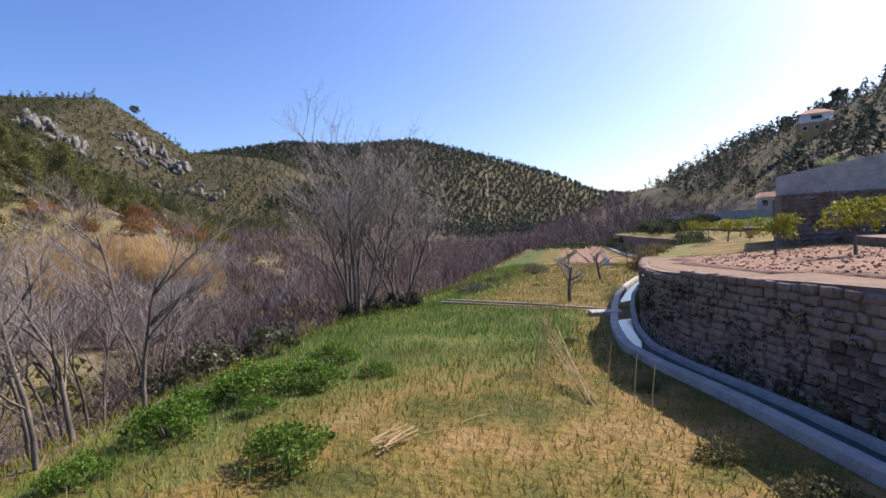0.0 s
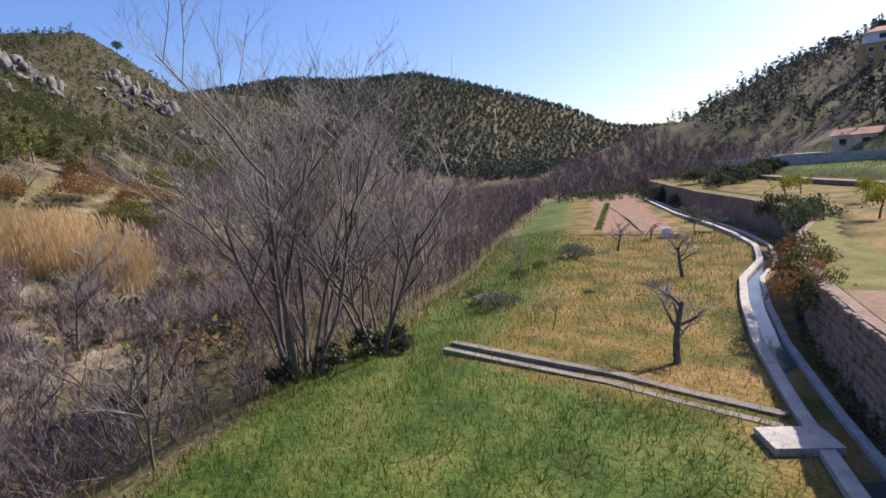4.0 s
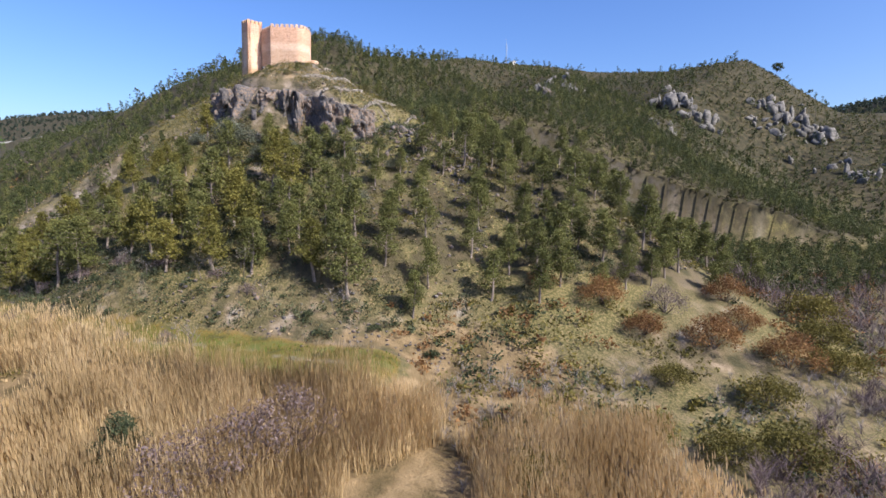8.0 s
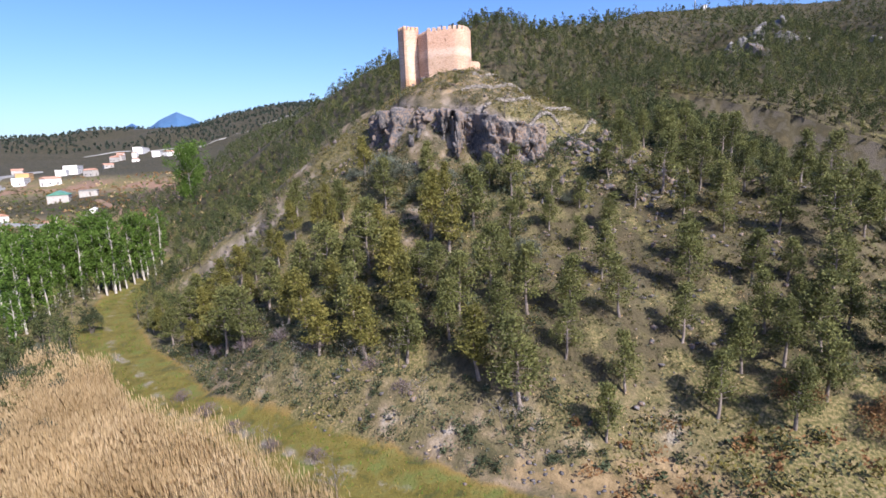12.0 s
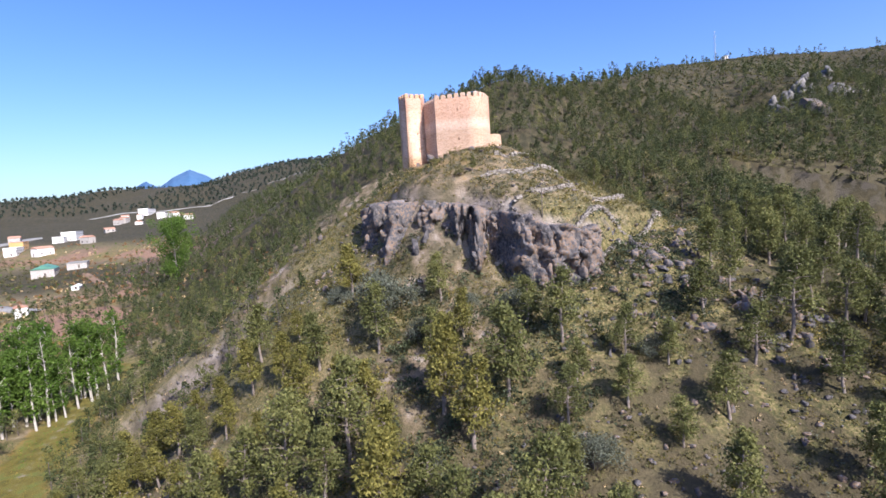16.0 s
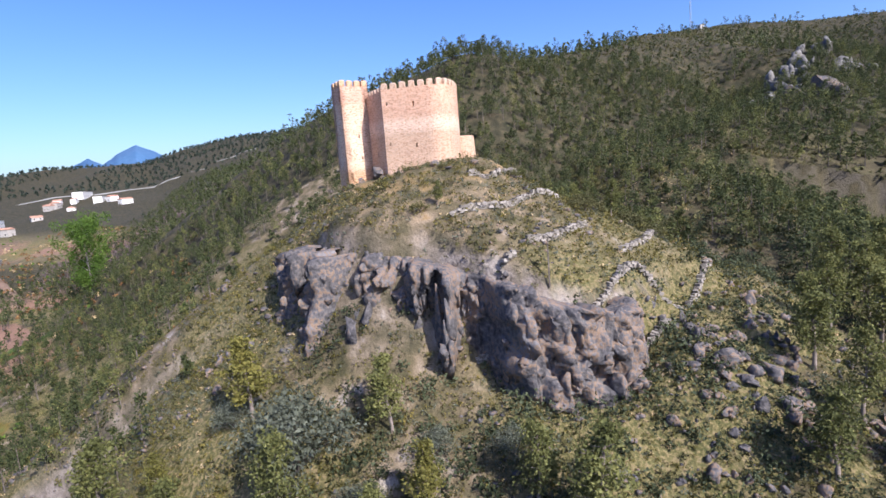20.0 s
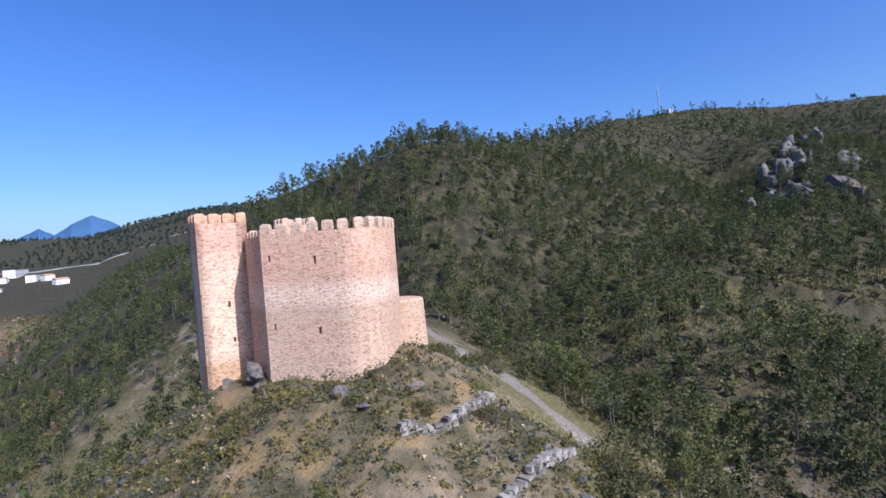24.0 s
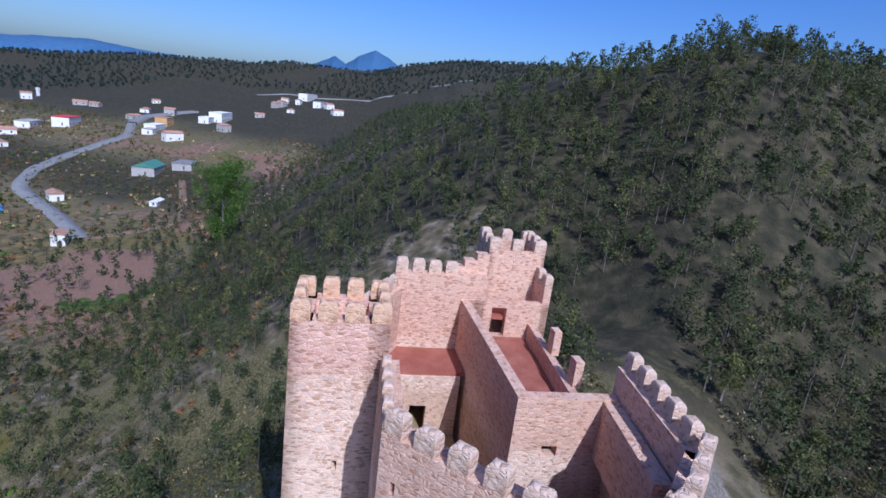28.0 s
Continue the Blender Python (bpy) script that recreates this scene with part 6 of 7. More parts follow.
def bush_meshes(seed, h, spread, leaf, clumps, leaves, size):
    """A many-stemmed bush with an uneven outline."""
    r = np.random.default_rng(seed)
    stems, cs = [], []
    for k in range(clumps):
        a, q = r.uniform(0, 6.28), spread * r.random() ** 0.6
        top = np.array([math.cos(a) * q, math.sin(a) * q, h * (1 - 0.55 * (q / spread) ** 2) * r.uniform(0.55, 0.95)])
        cs.append(top)
        if k % 3 == 0:
            stems.append(tube([(0.1 * math.cos(a), 0.1 * math.sin(a), -0.1), top * (0.5, 0.5, 0.6), top], [0.05, 0.03, 0.012], 3))
    return mesh_of("stem", *merge(stems), BARK), mesh_of("crown", *leaf_cloud(cs, spread * 0.34, leaves, size, r, 0.85), leaf)


def bushes(name, spots, meshes, label, cat="bush", group=""):
    for k, (x, y, s) in enumerate(spots):
        ob = empty(name, (x, y, gz(x, y) - 0.1), label, cat, group, turn=83.0 * k)
        ob.scale = (s, s, s)
        for n, me in zip(("stem", "crown"), meshes):
            part_data(n, me, ob)


bushes("holm_oak", [(-165, 145.5, 1.5), (-160, 150.5, 0.65), (-163, 157, 0.55), (-160.5, 163, 0.6), (-157, 168, 0.55), (-140, 165.5, 0.85), (-143.5, 150, 0.6), (-150, 176, 0.6), (-172, 139, 0.6)], bush_meshes(151, 4.2, 3.3, GREYLEAF, 60, 60, 0.22), "big rounded grey-green holm oak on the slope", "tree", "holm oaks on the slope")
bushes("shrub", [(-190.5, 182.0, 2.0), (-187, 185, 1.8), (-193.5, 186.8, 1.6), (-184, 187, 1.5), (-182.5, 177.8, 1.3), (-185, 178.2, 1.0), (-193, 170.5, 0.9), (-186, 170.8, 0.8), (-179, 158.5, 0.8), (-189, 155, 0.7), (-195, 153.5, 0.6), (-205, 152, 0.8), (-187.5, 162.5, 0.6), (-190.2, 161, 0.6), (-186.5, 166.6, 0.7), (-209, 172, 1.1), (-206, 174.5, 1.2), (-216, 178.5, 1.2), (-211, 178.5, 1.0)], bush_meshes(152, 1.5, 1.3, SCRUB, 34, 40, 0.14), "dense green shrub near the castle", "bush", "shrubs by the castle")


# ================= hilltop =================
mast = empty("antenna_mast", (-482, 380, gz(-482, 380)), "thin grey lattice radio mast on the crest", "mast")
for _a in range(3):
    part("post", box_bm(0.5 * math.cos(2.1 * _a), 0.5 * math.sin(2.1 * _a), 0, 0.16, 0.16, 19), METAL, mast)
for _k in range(16):
    part("brace", box_bm(0, 0, 1 + 1.15 * _k, 0.9, 0.12, 0.10, turn=1.05 * _k), METAL, mast)
part("antenna", box_bm(0, 0, 19, 0.12, 0.12, 3), METAL, mast)
house("mast_hut", -480, 386, 3, 3, 2.6, 10, PLASTER, PLASTER, "small white hut beside the mast", True, 1, 1, cat="hut")
leafy("lone_tree", [(-352, 553, 1.3), (-380, 540, 0.55), (-330, 562, 0.6), (-405, 530, 0.65), (-430, 520, 0.6), (-455, 506, 0.55), (-290, 590, 0.6)], round_tree_meshes(161, 8.0, 3.2, PINE, 60, 0.5), "lone rounded tree on the bare skyline", "tree", "trees on the skyline")
_before = enter_field()
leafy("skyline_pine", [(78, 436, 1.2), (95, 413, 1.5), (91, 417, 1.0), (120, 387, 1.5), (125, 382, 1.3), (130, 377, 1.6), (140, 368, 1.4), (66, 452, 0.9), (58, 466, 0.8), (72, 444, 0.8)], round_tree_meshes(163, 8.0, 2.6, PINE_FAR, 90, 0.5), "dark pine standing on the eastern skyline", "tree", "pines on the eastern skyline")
leave_field(_before)
pole = empty("survey_pole", (-168.4, 168.8, gz(-168.4, 168.8)), "thin grey wooden pole on the terraces", "pole")
part("shaft", box_bm(0, 0, -0.3, 0.12, 0.12, 4.4, taper=0.7), BARK, pole)

# ================= grasses and thickets near the river =================
def blades(name, label, n, box, low, high, width, keep, material, seed, lean=0.35):
    """Single blades of grass as thin upright triangles."""
    r = np.random.default_rng(seed)
    x, y = r.uniform(box[0], box[1], n), r.uniform(box[2], box[3], n)
    ok = keep(x, y, r)
    x, y = x[ok], y[ok]
    z = ground(x, y)
    m = len(x)
    h = r.uniform(low, high, m) * (0.6 + 0.8 * vnoise(x, y, 2.2))
    a = r.uniform(0, 6.28, m)
    w = width * r.uniform(0.6, 1.3, m)
    b0 = np.stack([x - np.cos(a) * w, y - np.sin(a) * w, z - 0.03], 1)
    b1 = np.stack([x + np.cos(a) * w, y + np.sin(a) * w, z - 0.03], 1)
    tip = np.stack([x + r.normal(0, lean, m) * h, y + r.normal(0, lean, m) * h, z + h], 1)
    v = np.stack([b0, b1, tip], 1).reshape(-1, 3)
    return tagged(new(name, mesh_of(name, v, np.arange(3 * m).reshape(-1, 3), material)), label, "grass", kind="stuff")


def in_field(x, y):
    return (x > field_edge(y) - 2) & (x < canal_x(y) - 0.35)


def lushness(x, y):
    left = smooth(field_edge(y) + 11, field_edge(y) + 1, x) * (0.3 + 0.5 * smooth(105, 125, y))
    near = smooth(118, 140, y) * smooth(148.5, 147, y + 0.38 * (x + 27)) * smooth(-14, -19, x)
    return np.clip(np.maximum(left, near) + 0.7 * (vnoise(x, y, 4) - 0.5), 0, 1)


_before = enter_field()
blades("field_grass", "short dry yellow-green grass on the tilled terrace", 95000, (-36, -3, 92, 192), 0.10, 0.34, 0.020, lambda x, y, r: in_field(x, y) & (r.random(len(x)) > 0.6 * lushness(x, y)), GRASS, 171)
blades("lush_grass", "tall lush green grass along the field's edge", 60000, (-36, -12, 92, 196), 0.18, 0.50, 0.022, lambda x, y, r: in_field(x, y) & (r.random(len(x)) < lushness(x, y)), LUSH, 172)
blades("dry_grass", "tall dry straw stems in the grass", 9000, (-36, -4, 92, 190), 0.3, 0.8, 0.010, lambda x, y, r: in_field(x, y) & (vnoise(x + 31, y, 6) > 0.55), REED, 173, 0.2)
blades("bank_grass", "grass and weeds on the upper terrace's bank", 24000, (-8, 26, 120, 245), 0.12, 0.4, 0.03, lambda x, y, r: (x > terrace_x(y) + 13), LUSH, 174)
blades("bank_grass", "rough grass on the river bank", 26000, (-60, -28, 92, 250), 0.2, 0.6, 0.03, lambda x, y, r: (x < field_edge(y)) & (x > field_edge(y) - 16), GRASS, 175)
leave_field(_before)
blades("lush_grass", "bright green grass strip along the low path", 26000, (-215, -98, 70, 170), 0.15, 0.45, 0.06, lambda x, y, r: (polyline(x, y, PATH_LOW)[0] < 5.5) & (polyline(x, y, PATH_LOW)[0] > 0.9) & (vnoise(x + 30, y, 9) > 0.42), LUSH, 177)
blades("meadow_grass", "short green grass along the low path", 30000, (-215, -98, 70, 170), 0.12, 0.4, 0.05, lambda x, y, r: polyline(x, y, PATH_LOW)[0] < 6 + 3 * vnoise(x, y, 6), GRASS, 176)


def haze(name, label, n, box, per, high, keep, material, seed, width=0.016):
    """Masses of fine bare twigs: sprays of slivers rising from many stools."""
    r = np.random.default_rng(seed)
    x, y = r.uniform(box[0], box[1], n), r.uniform(box[2], box[3], n)
    ok = keep(x, y, r)
    x, y = x[ok], y[ok]
    z = ground(x, y)
    h = high * (0.55 + 0.7 * vnoise(x, y, 7)) * r.uniform(0.7, 1.2, len(x))
    base = np.repeat(np.stack([x, y, z - 0.1], 1), per, 0)
    hh = np.repeat(h, per)
    m = len(base)
    way = r.normal(0, 0.30, (m, 3))
    way[:, 2] = 1.0
    s0 = r.random(m) * 0.55
    start = base + way * (hh * s0)[:, None] * (0.6, 0.6, 1.0)
    spread = r.normal(0, 0.30, (m, 3))
    spread[:, 2] = r.uniform(0.25, 0.6, m)
    tip = start + spread * (hh * 0.75)[:, None]
    a = r.uniform(0, 6.28, m)
    w = np.stack([np.cos(a), np.sin(a), 0 * a], 1) * (width * r.uniform(0.6, 1.5, m))[:, None]
    v = np.stack([start - w, start + w, tip], 1).reshape(-1, 3)
    return tagged(new(name, mesh_of(name, v, np.arange(3 * m).reshape(-1, 3), material)), label, "thicket", kind="stuff")


_before = enter_field()
haze("river_thicket", "purplish-brown bare thicket along the river", 5200, (-76, -32, 92, 335), 30, 4.2, lambda x, y, r: (x < field_edge(y) - 2.5) & (x > field_edge(y) - (15 + 22 * smooth(165, 185, y) - 6 * smooth(150, 120, y))) & (r.random(len(x)) < 0.35 + 0.8 * vnoise(x, y, 10)), TWIG_RED, 181, 0.02)
haze("river_thicket", "tall bare reddish trees upstream along the river", 1100, (-50, 26, 238, 420), 46, 8.5, lambda x, y, r: (x > -60) & ((y > 268) | (x < -36)) & (x < 24 - 0.2 * (y - 240)), TWIG_RED, 182, 0.05)
leave_field(_before)
haze("river_thicket", "grey bare bushes in the valley floor", 3000, (-128, -62, 140, 300), 26, 2.6, lambda x, y, r: (ground(x, y) < -20) & (vnoise(x, y, 14) > 0.5), TWIG, 183, 0.03)
haze("river_thicket", "tall grey-brown bare trees filling the valley upstream", 2200, (-125, -44, 226, 440), 30, 6.0, lambda x, y, r: (ground(x, y) < -12) & (vnoise(x, y, 16) > 0.36), TWIG_RED, 189, 0.045)
haze("river_thicket", "grey-brown bare bushes crowding the river bank", 1900, (-84, -44, 146, 240), 46, 4.6, lambda x, y, r: (turned(x, y, -FIELD_TURN)[0] < field_edge(turned(x, y, -FIELD_TURN)[1]) - 6) & (x > -58 - 0.26 * (y - 120)) & (vnoise(x, y, 9) > 0.3), TWIG_RED, 190, 0.028)
haze("river_thicket", "whitish bare shrubs among the river thicket", 300, (-78, -50, 150, 200), 90, 4.2, lambda x, y, r: (vnoise(x + 33, y, 8) > 0.6), TWIG, 191, 0.022)
haze("orchard", "rows of bare purplish fruit trees on the plain", 2600, (-550, -385, -40, 70), 16, 3.0, lambda x, y, r: (np.hypot((x + 468) * 0.62, y - 15) < 48), TWIG_RED, 184, 0.10)
_before = enter_field()
haze("east_bushes", "bare brown bushes on the eastern slope", 900, (16, 150, 230, 470), 30, 4.5, lambda x, y, r: (ground(x, y) > -14) & (vnoise(x, y, 25) > 0.45), TWIG_RED, 185, 0.06)
scrub("east_scrub", "dark evergreen scrub on the eastern slope", 4500, (10, 200, 200, 520), 1.3, 12, 0.6, lambda x, y, z, r: (z > -15) & (r.random(len(x)) < 0.8), OAK, 186)
scrub("upstream_scrub", "green hedge scrub at the head of the field", 900, (-34, 14, 240, 330), 1.6, 34, 0.34, lambda x, y, z, r: (y > 244) & (r.random(len(x)) < 0.8), OAK, 187)
scrub("wall_ivy", "dark ivy hanging over the retaining wall", 420, (-14, 4, 96, 182), 0.42, 46, 0.11, lambda x, y, z, r: (np.abs(x - terrace_x(y) - 0.05) < 0.28) & (vnoise(y, y, 9) > 0.4), DARKLEAF, 188)
leave_field(_before)


def wall_ivy():
    """Ivy and dry growth against the retaining wall's face and foot."""
    r = np.random.default_rng(189)
    for name, label, n, lo, hi, material, sz in (("ivy", "dark ivy curtain on the retaining wall", 300, 0.2, 3.2, DARKLEAF, 0.11), ("wall_weeds", "weeds and dry plants at the foot of the wall", 420, -0.1, 0.7, SCRUB, 0.12)):
        y = r.uniform(100, 186, n * 3)
        y = y[vnoise(y * 1.0 + (0 if lo > 0 else 50), y * 0, 7) > 0.55][:n]
        x = terrace_x(y) - 0.08
        z = FIELD_Z + r.uniform(lo, hi, len(y))
        tagged(new(name, mesh_of(name, *leaf_cloud(np.stack([x, y, z], 1), 0.36, 40, sz, r, 1.0), material)), label, "ivy", kind="stuff")


_before = enter_field()
wall_ivy()

# ================= things in the field =================
bushes("green_bush", [(-28.8, 120.4, 1.1), (-28.8, 124.7, 1.2), (-26.6, 125.6, 1.0), (-27.8, 129.4, 0.9), (-23.3, 118.7, 1.0), (-28.8, 117.2, 0.7), (-30.4, 123.0, 0.8), (-24.6, 127.4, 0.6), (-27.0, 122.4, 0.6)], bush_meshes(191, 1.15, 1.2, LUSH, 40, 60, 0.11), "rounded leafy green bush in the grass", "bush", "green bushes in the field")
bushes("broom_bush", [(-11.2, 118.5, 0.9), (-10.2, 117.0, 0.8), (-12.6, 121.0, 0.6), (-13.9, 126.5, 0.45), (-17.0, 134.5, 0.45), (-27.8, 168, 0.8), (-26.6, 171.5, 0.7), (-22.2, 162, 0.35), (-29.4, 159.5, 0.6), (-30.2, 162.5, 0.7)], bush_meshes(192, 1.0, 0.9, SCRUB, 30, 40, 0.10), "low grey-green shrub in the grass", "bush", "shrubs in the field")
bushes("rosemary_bush", [(-24, 175.5, 1.2), (-27.6, 158.5, 1.0)], bush_meshes(193, 1.2, 1.3, GREYLEAF, 44, 50, 0.10), "large grey rosemary bush", "bush", "rosemary bushes")
bushes("loquat", [(-34.4, 129.0, 1.0), (-33.6, 132.8, 1.0), (-36.0, 127.4, 0.8), (-35.6, 131.4, 0.7)], bush_meshes(194, 1.9, 1.3, DARKLEAF, 22, 30, 0.24), "dark broad-leaved loquat shrub with drooping leaves", "bush", "loquats at the field's edge")
bushes("ivy_clump", [(-35.4, 146.2, 1.0), (-34.0, 147.8, 1.0), (-32.9, 150.0, 1.1), (-31.7, 151.2, 1.0), (-31.0, 150.4, 0.7)], bush_meshes(195, 1.5, 0.9, DARKLEAF, 30, 60, 0.12), "dark ivy round the tree's foot", "ivy", "ivy at the tree's foot")
bushes("hedge", [(-2.4, 225, 1.6), (-6, 231, 1.4), (-9, 226, 1.2), (2, 232, 1.5), (-12.5, 240, 1.4), (6, 236, 1.3), (-5, 218, 1.0)], bush_meshes(196, 2.2, 2.0, OAK, 44, 60, 0.2), "dense dark green hedge on the terrace's end", "hedge", "hedges on the terrace")
bushes("vegetable_rows", [(-22.5 + 0.05 * k, 196 + 3.2 * k, 0.55) for k in range(13)], bush_meshes(197, 0.8, 1.0, LUSH, 24, 40, 0.12), "row of leafy vegetables in the bed", "vegetables", "vegetables in the bed")
leafy("olive_tree", [(-12.2, 188.5, 1.0), (-9.8, 192, 0.8)], round_tree_meshes(198, 3.4, 1.9, GREYLEAF, 60, 0.14), "rounded grey-green olive tree by the canal", "tree", "olive trees by the canal")
leafy("red_shrub", [(-1.5, 166, 0.5), (4.2, 176, 0.5)], round_tree_meshes(199, 2.4, 1.4, RUSTLEAF, 40, 0.16), "small shrub with reddish leaves", "bush", "red shrubs")
PALETREE = [bare_tree(300 + k, 7.0, 1, 4, 0.6, 0.11, 4, 0.4, 0.3) for k in range(2)]
for _k, (_x, _y, _s) in enumerate(((-36.8, 121.5, 1.2), (-38.7, 124.4, 1.3), (-38.7, 128.9, 1.0), (-36.3, 127.6, 0.9), (-36.2, 117.0, 1.15), (-42.5, 121.5, 1.35), (-40.5, 117.5, 1.4), (-41.5, 131.5, 1.2), (-45, 127, 1.4), (-36, 139, 0.75), (-40, 134, 0.8), (-45, 149, 0.8), (-37.5, 156, 0.8), (-41, 163, 0.9), (-36.6, 168.5, 0.75))):
    add_bare("pale_bare_tree", (_x, _y, gz(_x, _y) - 0.2), PALETREE[_k % 2], "slender pale-barked leafless tree at the field's edge", "pale trees at the field's edge", turn=53.0 * _k, scale=_s, twig=TWIG)
for _k, (_x, _y, _s) in enumerate(((-57.0, 151.0, 2.1), (-62, 153, 1.4), (-56.5, 160, 1.3))):
    _x, _y = turned(_x, _y, -FIELD_TURN)
    add_bare("pale_bare_tree", (float(_x), float(_y), gz(_x, _y) - 0.2), PALETREE[_k % 2], "tall pale-barked leafless tree on the river bank", "pale trees on the river bank", turn=71.0 * _k, scale=_s, twig=TWIG)
for _k, (_x, _y, _s) in enumerate(((-31.6, 118.1, 1.15), (-33.0, 120.4, 1.2), (-30.8, 115.6, 1.0), (-34.6, 116.6, 1.2), (-33.4, 123.8, 1.1), (-36.0, 119.2, 1.25), (-32.4, 112.4, 1.1))):
    add_bare("pale_bare_tree", (_x, _y, gz(_x, _y) - 0.2), PALETREE[_k % 2], "slender pale-barked leafless tree at the field's edge", "pale trees at the field's edge", turn=37.0 * _k, scale=_s, twig=TWIG)
SAPLING = bare_tree(320, 2.6, 2, 3, 0.7, 0.04, 3)
for _k, (_x, _y, _s) in enumerate(((-24, 153.5, 0.8), (-27.6, 166.5, 1.4))):
    add_bare("bare_sapling", (_x, _y, gz(_x, _y) - 0.1), SAPLING, "small leafless almond tree in the grass", "small bare trees", turn=91.0 * _k, scale=_s)
leave_field(_before)
for _k, (_x, _y, _s) in enumerate(((-138, 129, 1.2), (-128, 141, 1.3), (-133, 133, 1.1), (-122.5, 148, 1.1), (-127.5, 146, 1.7), (-116, 158, 1.3), (-110, 140, 1.6), (-121, 130, 1.4))):
    add_bare("bare_sapling", (_x, _y, gz(_x, _y) - 0.1), SAPLING, "small leafless almond tree in the grass", "small bare trees", turn=91.0 * _k, scale=_s)


def canes():
    """A leaning tent of canes, one end fallen, and canes cut and left on the grass."""
    r = np.random.default_rng(201)
    tepee = empty("cane_tent", (-17.6, 129.4, gz(-17.6, 129.4)), "leaning tent of dry bean canes tied at the top", "cane tent")
    straw = REED
    for k in range(14):
        a = 6.28 * k / 14
        foot = np.array([0.55 * math.cos(a) + r.normal(0, 0.1), 0.8 * math.sin(a) + r.normal(0, 0.1), -0.05])
        top = np.array([r.normal(0, 0.12), r.normal(0, 0.15), r.uniform(2.0, 2.5)])
        part_data("cane", mesh_of("cane", *tube([foot, (foot + top) / 2 + r.normal(0, 0.04, 3), top], [0.016, 0.014, 0.009], 4), straw), tepee)
    for k in range(9):
        foot = np.array([2.0 + r.normal(0, 0.15), -4.5 + r.normal(0, 0.3), 0.0])
        top = np.array([0.2 + r.normal(0, 0.2), r.normal(0, 0.3), r.uniform(1.2, 1.9)])
        part_data("cane", mesh_of("cane", *tube([foot, (foot + top) / 2 - (0, 0, 0.06), top], [0.016, 0.014, 0.010], 4), straw), tepee)
    pile = empty("cane_pile", (-21.0, 120.4, gz(-21.0, 120.4)), "pile of pale cut canes lying in the grass", "canes")
    for k in range(16):
        a, q = 1.2 + r.normal(0, 0.25), r.normal(0, 0.16, 2)
        d = np.array([math.cos(a), math.sin(a), 0.0]) * r.uniform(0.5, 0.9)
        c = np.array([q[0], q[1], 0.08 + 0.02 * k])
        part_data("cane", mesh_of("cane", *tube([c - d, c + (0, 0, 0.03), c + d + (0, 0, r.uniform(0, 0.15))], [0.018, 0.018, 0.012], 4), straw), pile)
    for x, y, a in ((-19.9, 121.6, 0.5), (-19.2, 122.8, 0.9), (-15.2, 125.5, 1.4), (-14.0, 123.0, 1.3), (-14.4, 124.6, 1.1), (-21, 144.5, 0.2)):
        d = np.array([math.cos(a), math.sin(a), 0.35]) * 1.0
        up = a > 1.0
        lone = empty("cane", (x, y, gz(x, y)), "single dry cane standing in the grass" if up else "single dry cane lying in the grass", "cane", "single canes")
        part_data("stalk", mesh_of("stalk", *tube([(0, 0, -0.05), (0.05, 0.05, 0.9), (0.18, 0.1, 1.9)] if up else [-d * 0.6 + (0, 0, 0.25), (0, 0, 0.1), d * (0.7, 0.7, 0.1)], [0.016, 0.014, 0.008], 4), straw), lone)


_before = enter_field()
canes()
# cross channel with its lips
_cross = [(-28.4, 150.1), (-24.8, 148.6), (-20.6, 146.9), (-18.2, 145.5), (-15.2, 144.0)]
strip("channel_lip", [(x - 0.1, y - 0.42) for x, y in _cross], 0.17, FIELD_Z - 0.4, FIELD_Z + 0.14, STONE, "thin concrete lip of the cross channel", "kerb")
strip("channel_lip", [(x + 0.1, y + 0.42) for x, y in _cross], 0.2, FIELD_Z - 0.4, FIELD_Z + 0.2, STONE, "thin concrete lip of the cross channel", "kerb")
strip("channel_water", _cross, 0.26, FIELD_Z - 0.4, FIELD_Z + 0.04, WATER, "shallow water in the cross channel", "water")
slab_ob = tagged(new("concrete_slab", bpy.data.meshes.new("concrete_slab")), "flat concrete slab beside the canal sluice", "slab")
_bm = box_bm(0, 0, -0.2, 1.9, 1.3, 0.5)
_bm.to_mesh(slab_ob.data)
_bm.free()
slab_ob.data.materials.append(CONCRETE)
slab_ob.matrix_world = pose(-15.3, 142.6, FIELD_Z + 0.02, 0, 0, 12)
log = empty("log", (-28.8, 161, gz(-28.8, 161)), "heap of old logs and cut roots in the grass", "log", turn=40)
for _k in range(4):
    part_data("trunk", mesh_of("trunk", *tube([(-1.0, 0.3 * _k - 0.4, 0.15), (0, 0.3 * _k - 0.45, 0.22), (0.9, 0.28 * _k - 0.3, 0.15 + 0.05 * _k)], [0.10, 0.13, 0.09], 7), BARK), log)
# bed edging, tank and low wall
strip("bed_edging", [(-24.5, 190.6), (-19, 189.6), (-13.6, 188.8)], 0.12, FIELD_Z - 0.3, FIELD_Z + 0.2, STONE, "low concrete edging of the vegetable beds", "kerb")
strip("garden_path", [(-16.2, 190), (-17.4, 205), (-19.8, 225), (-21.5, 243)], 1.1, FIELD_Z - 0.4, FIELD_Z + 0.10, SOIL, "pale earth path beside the vegetable beds", "path")
tank = empty("water_tank", (-15.2, 187.4, gz(-15.2, 187.4)), "pale plastic water tank beside the beds", "tank")
part("body", box_bm(0, 0, 0, 0.9, 0.8, 0.95, taper=0.94), PLASTER, tank)
part("lid", box_bm(0, 0, 0.95, 0.5, 0.5, 0.12, taper=0.8), PLASTER, tank)
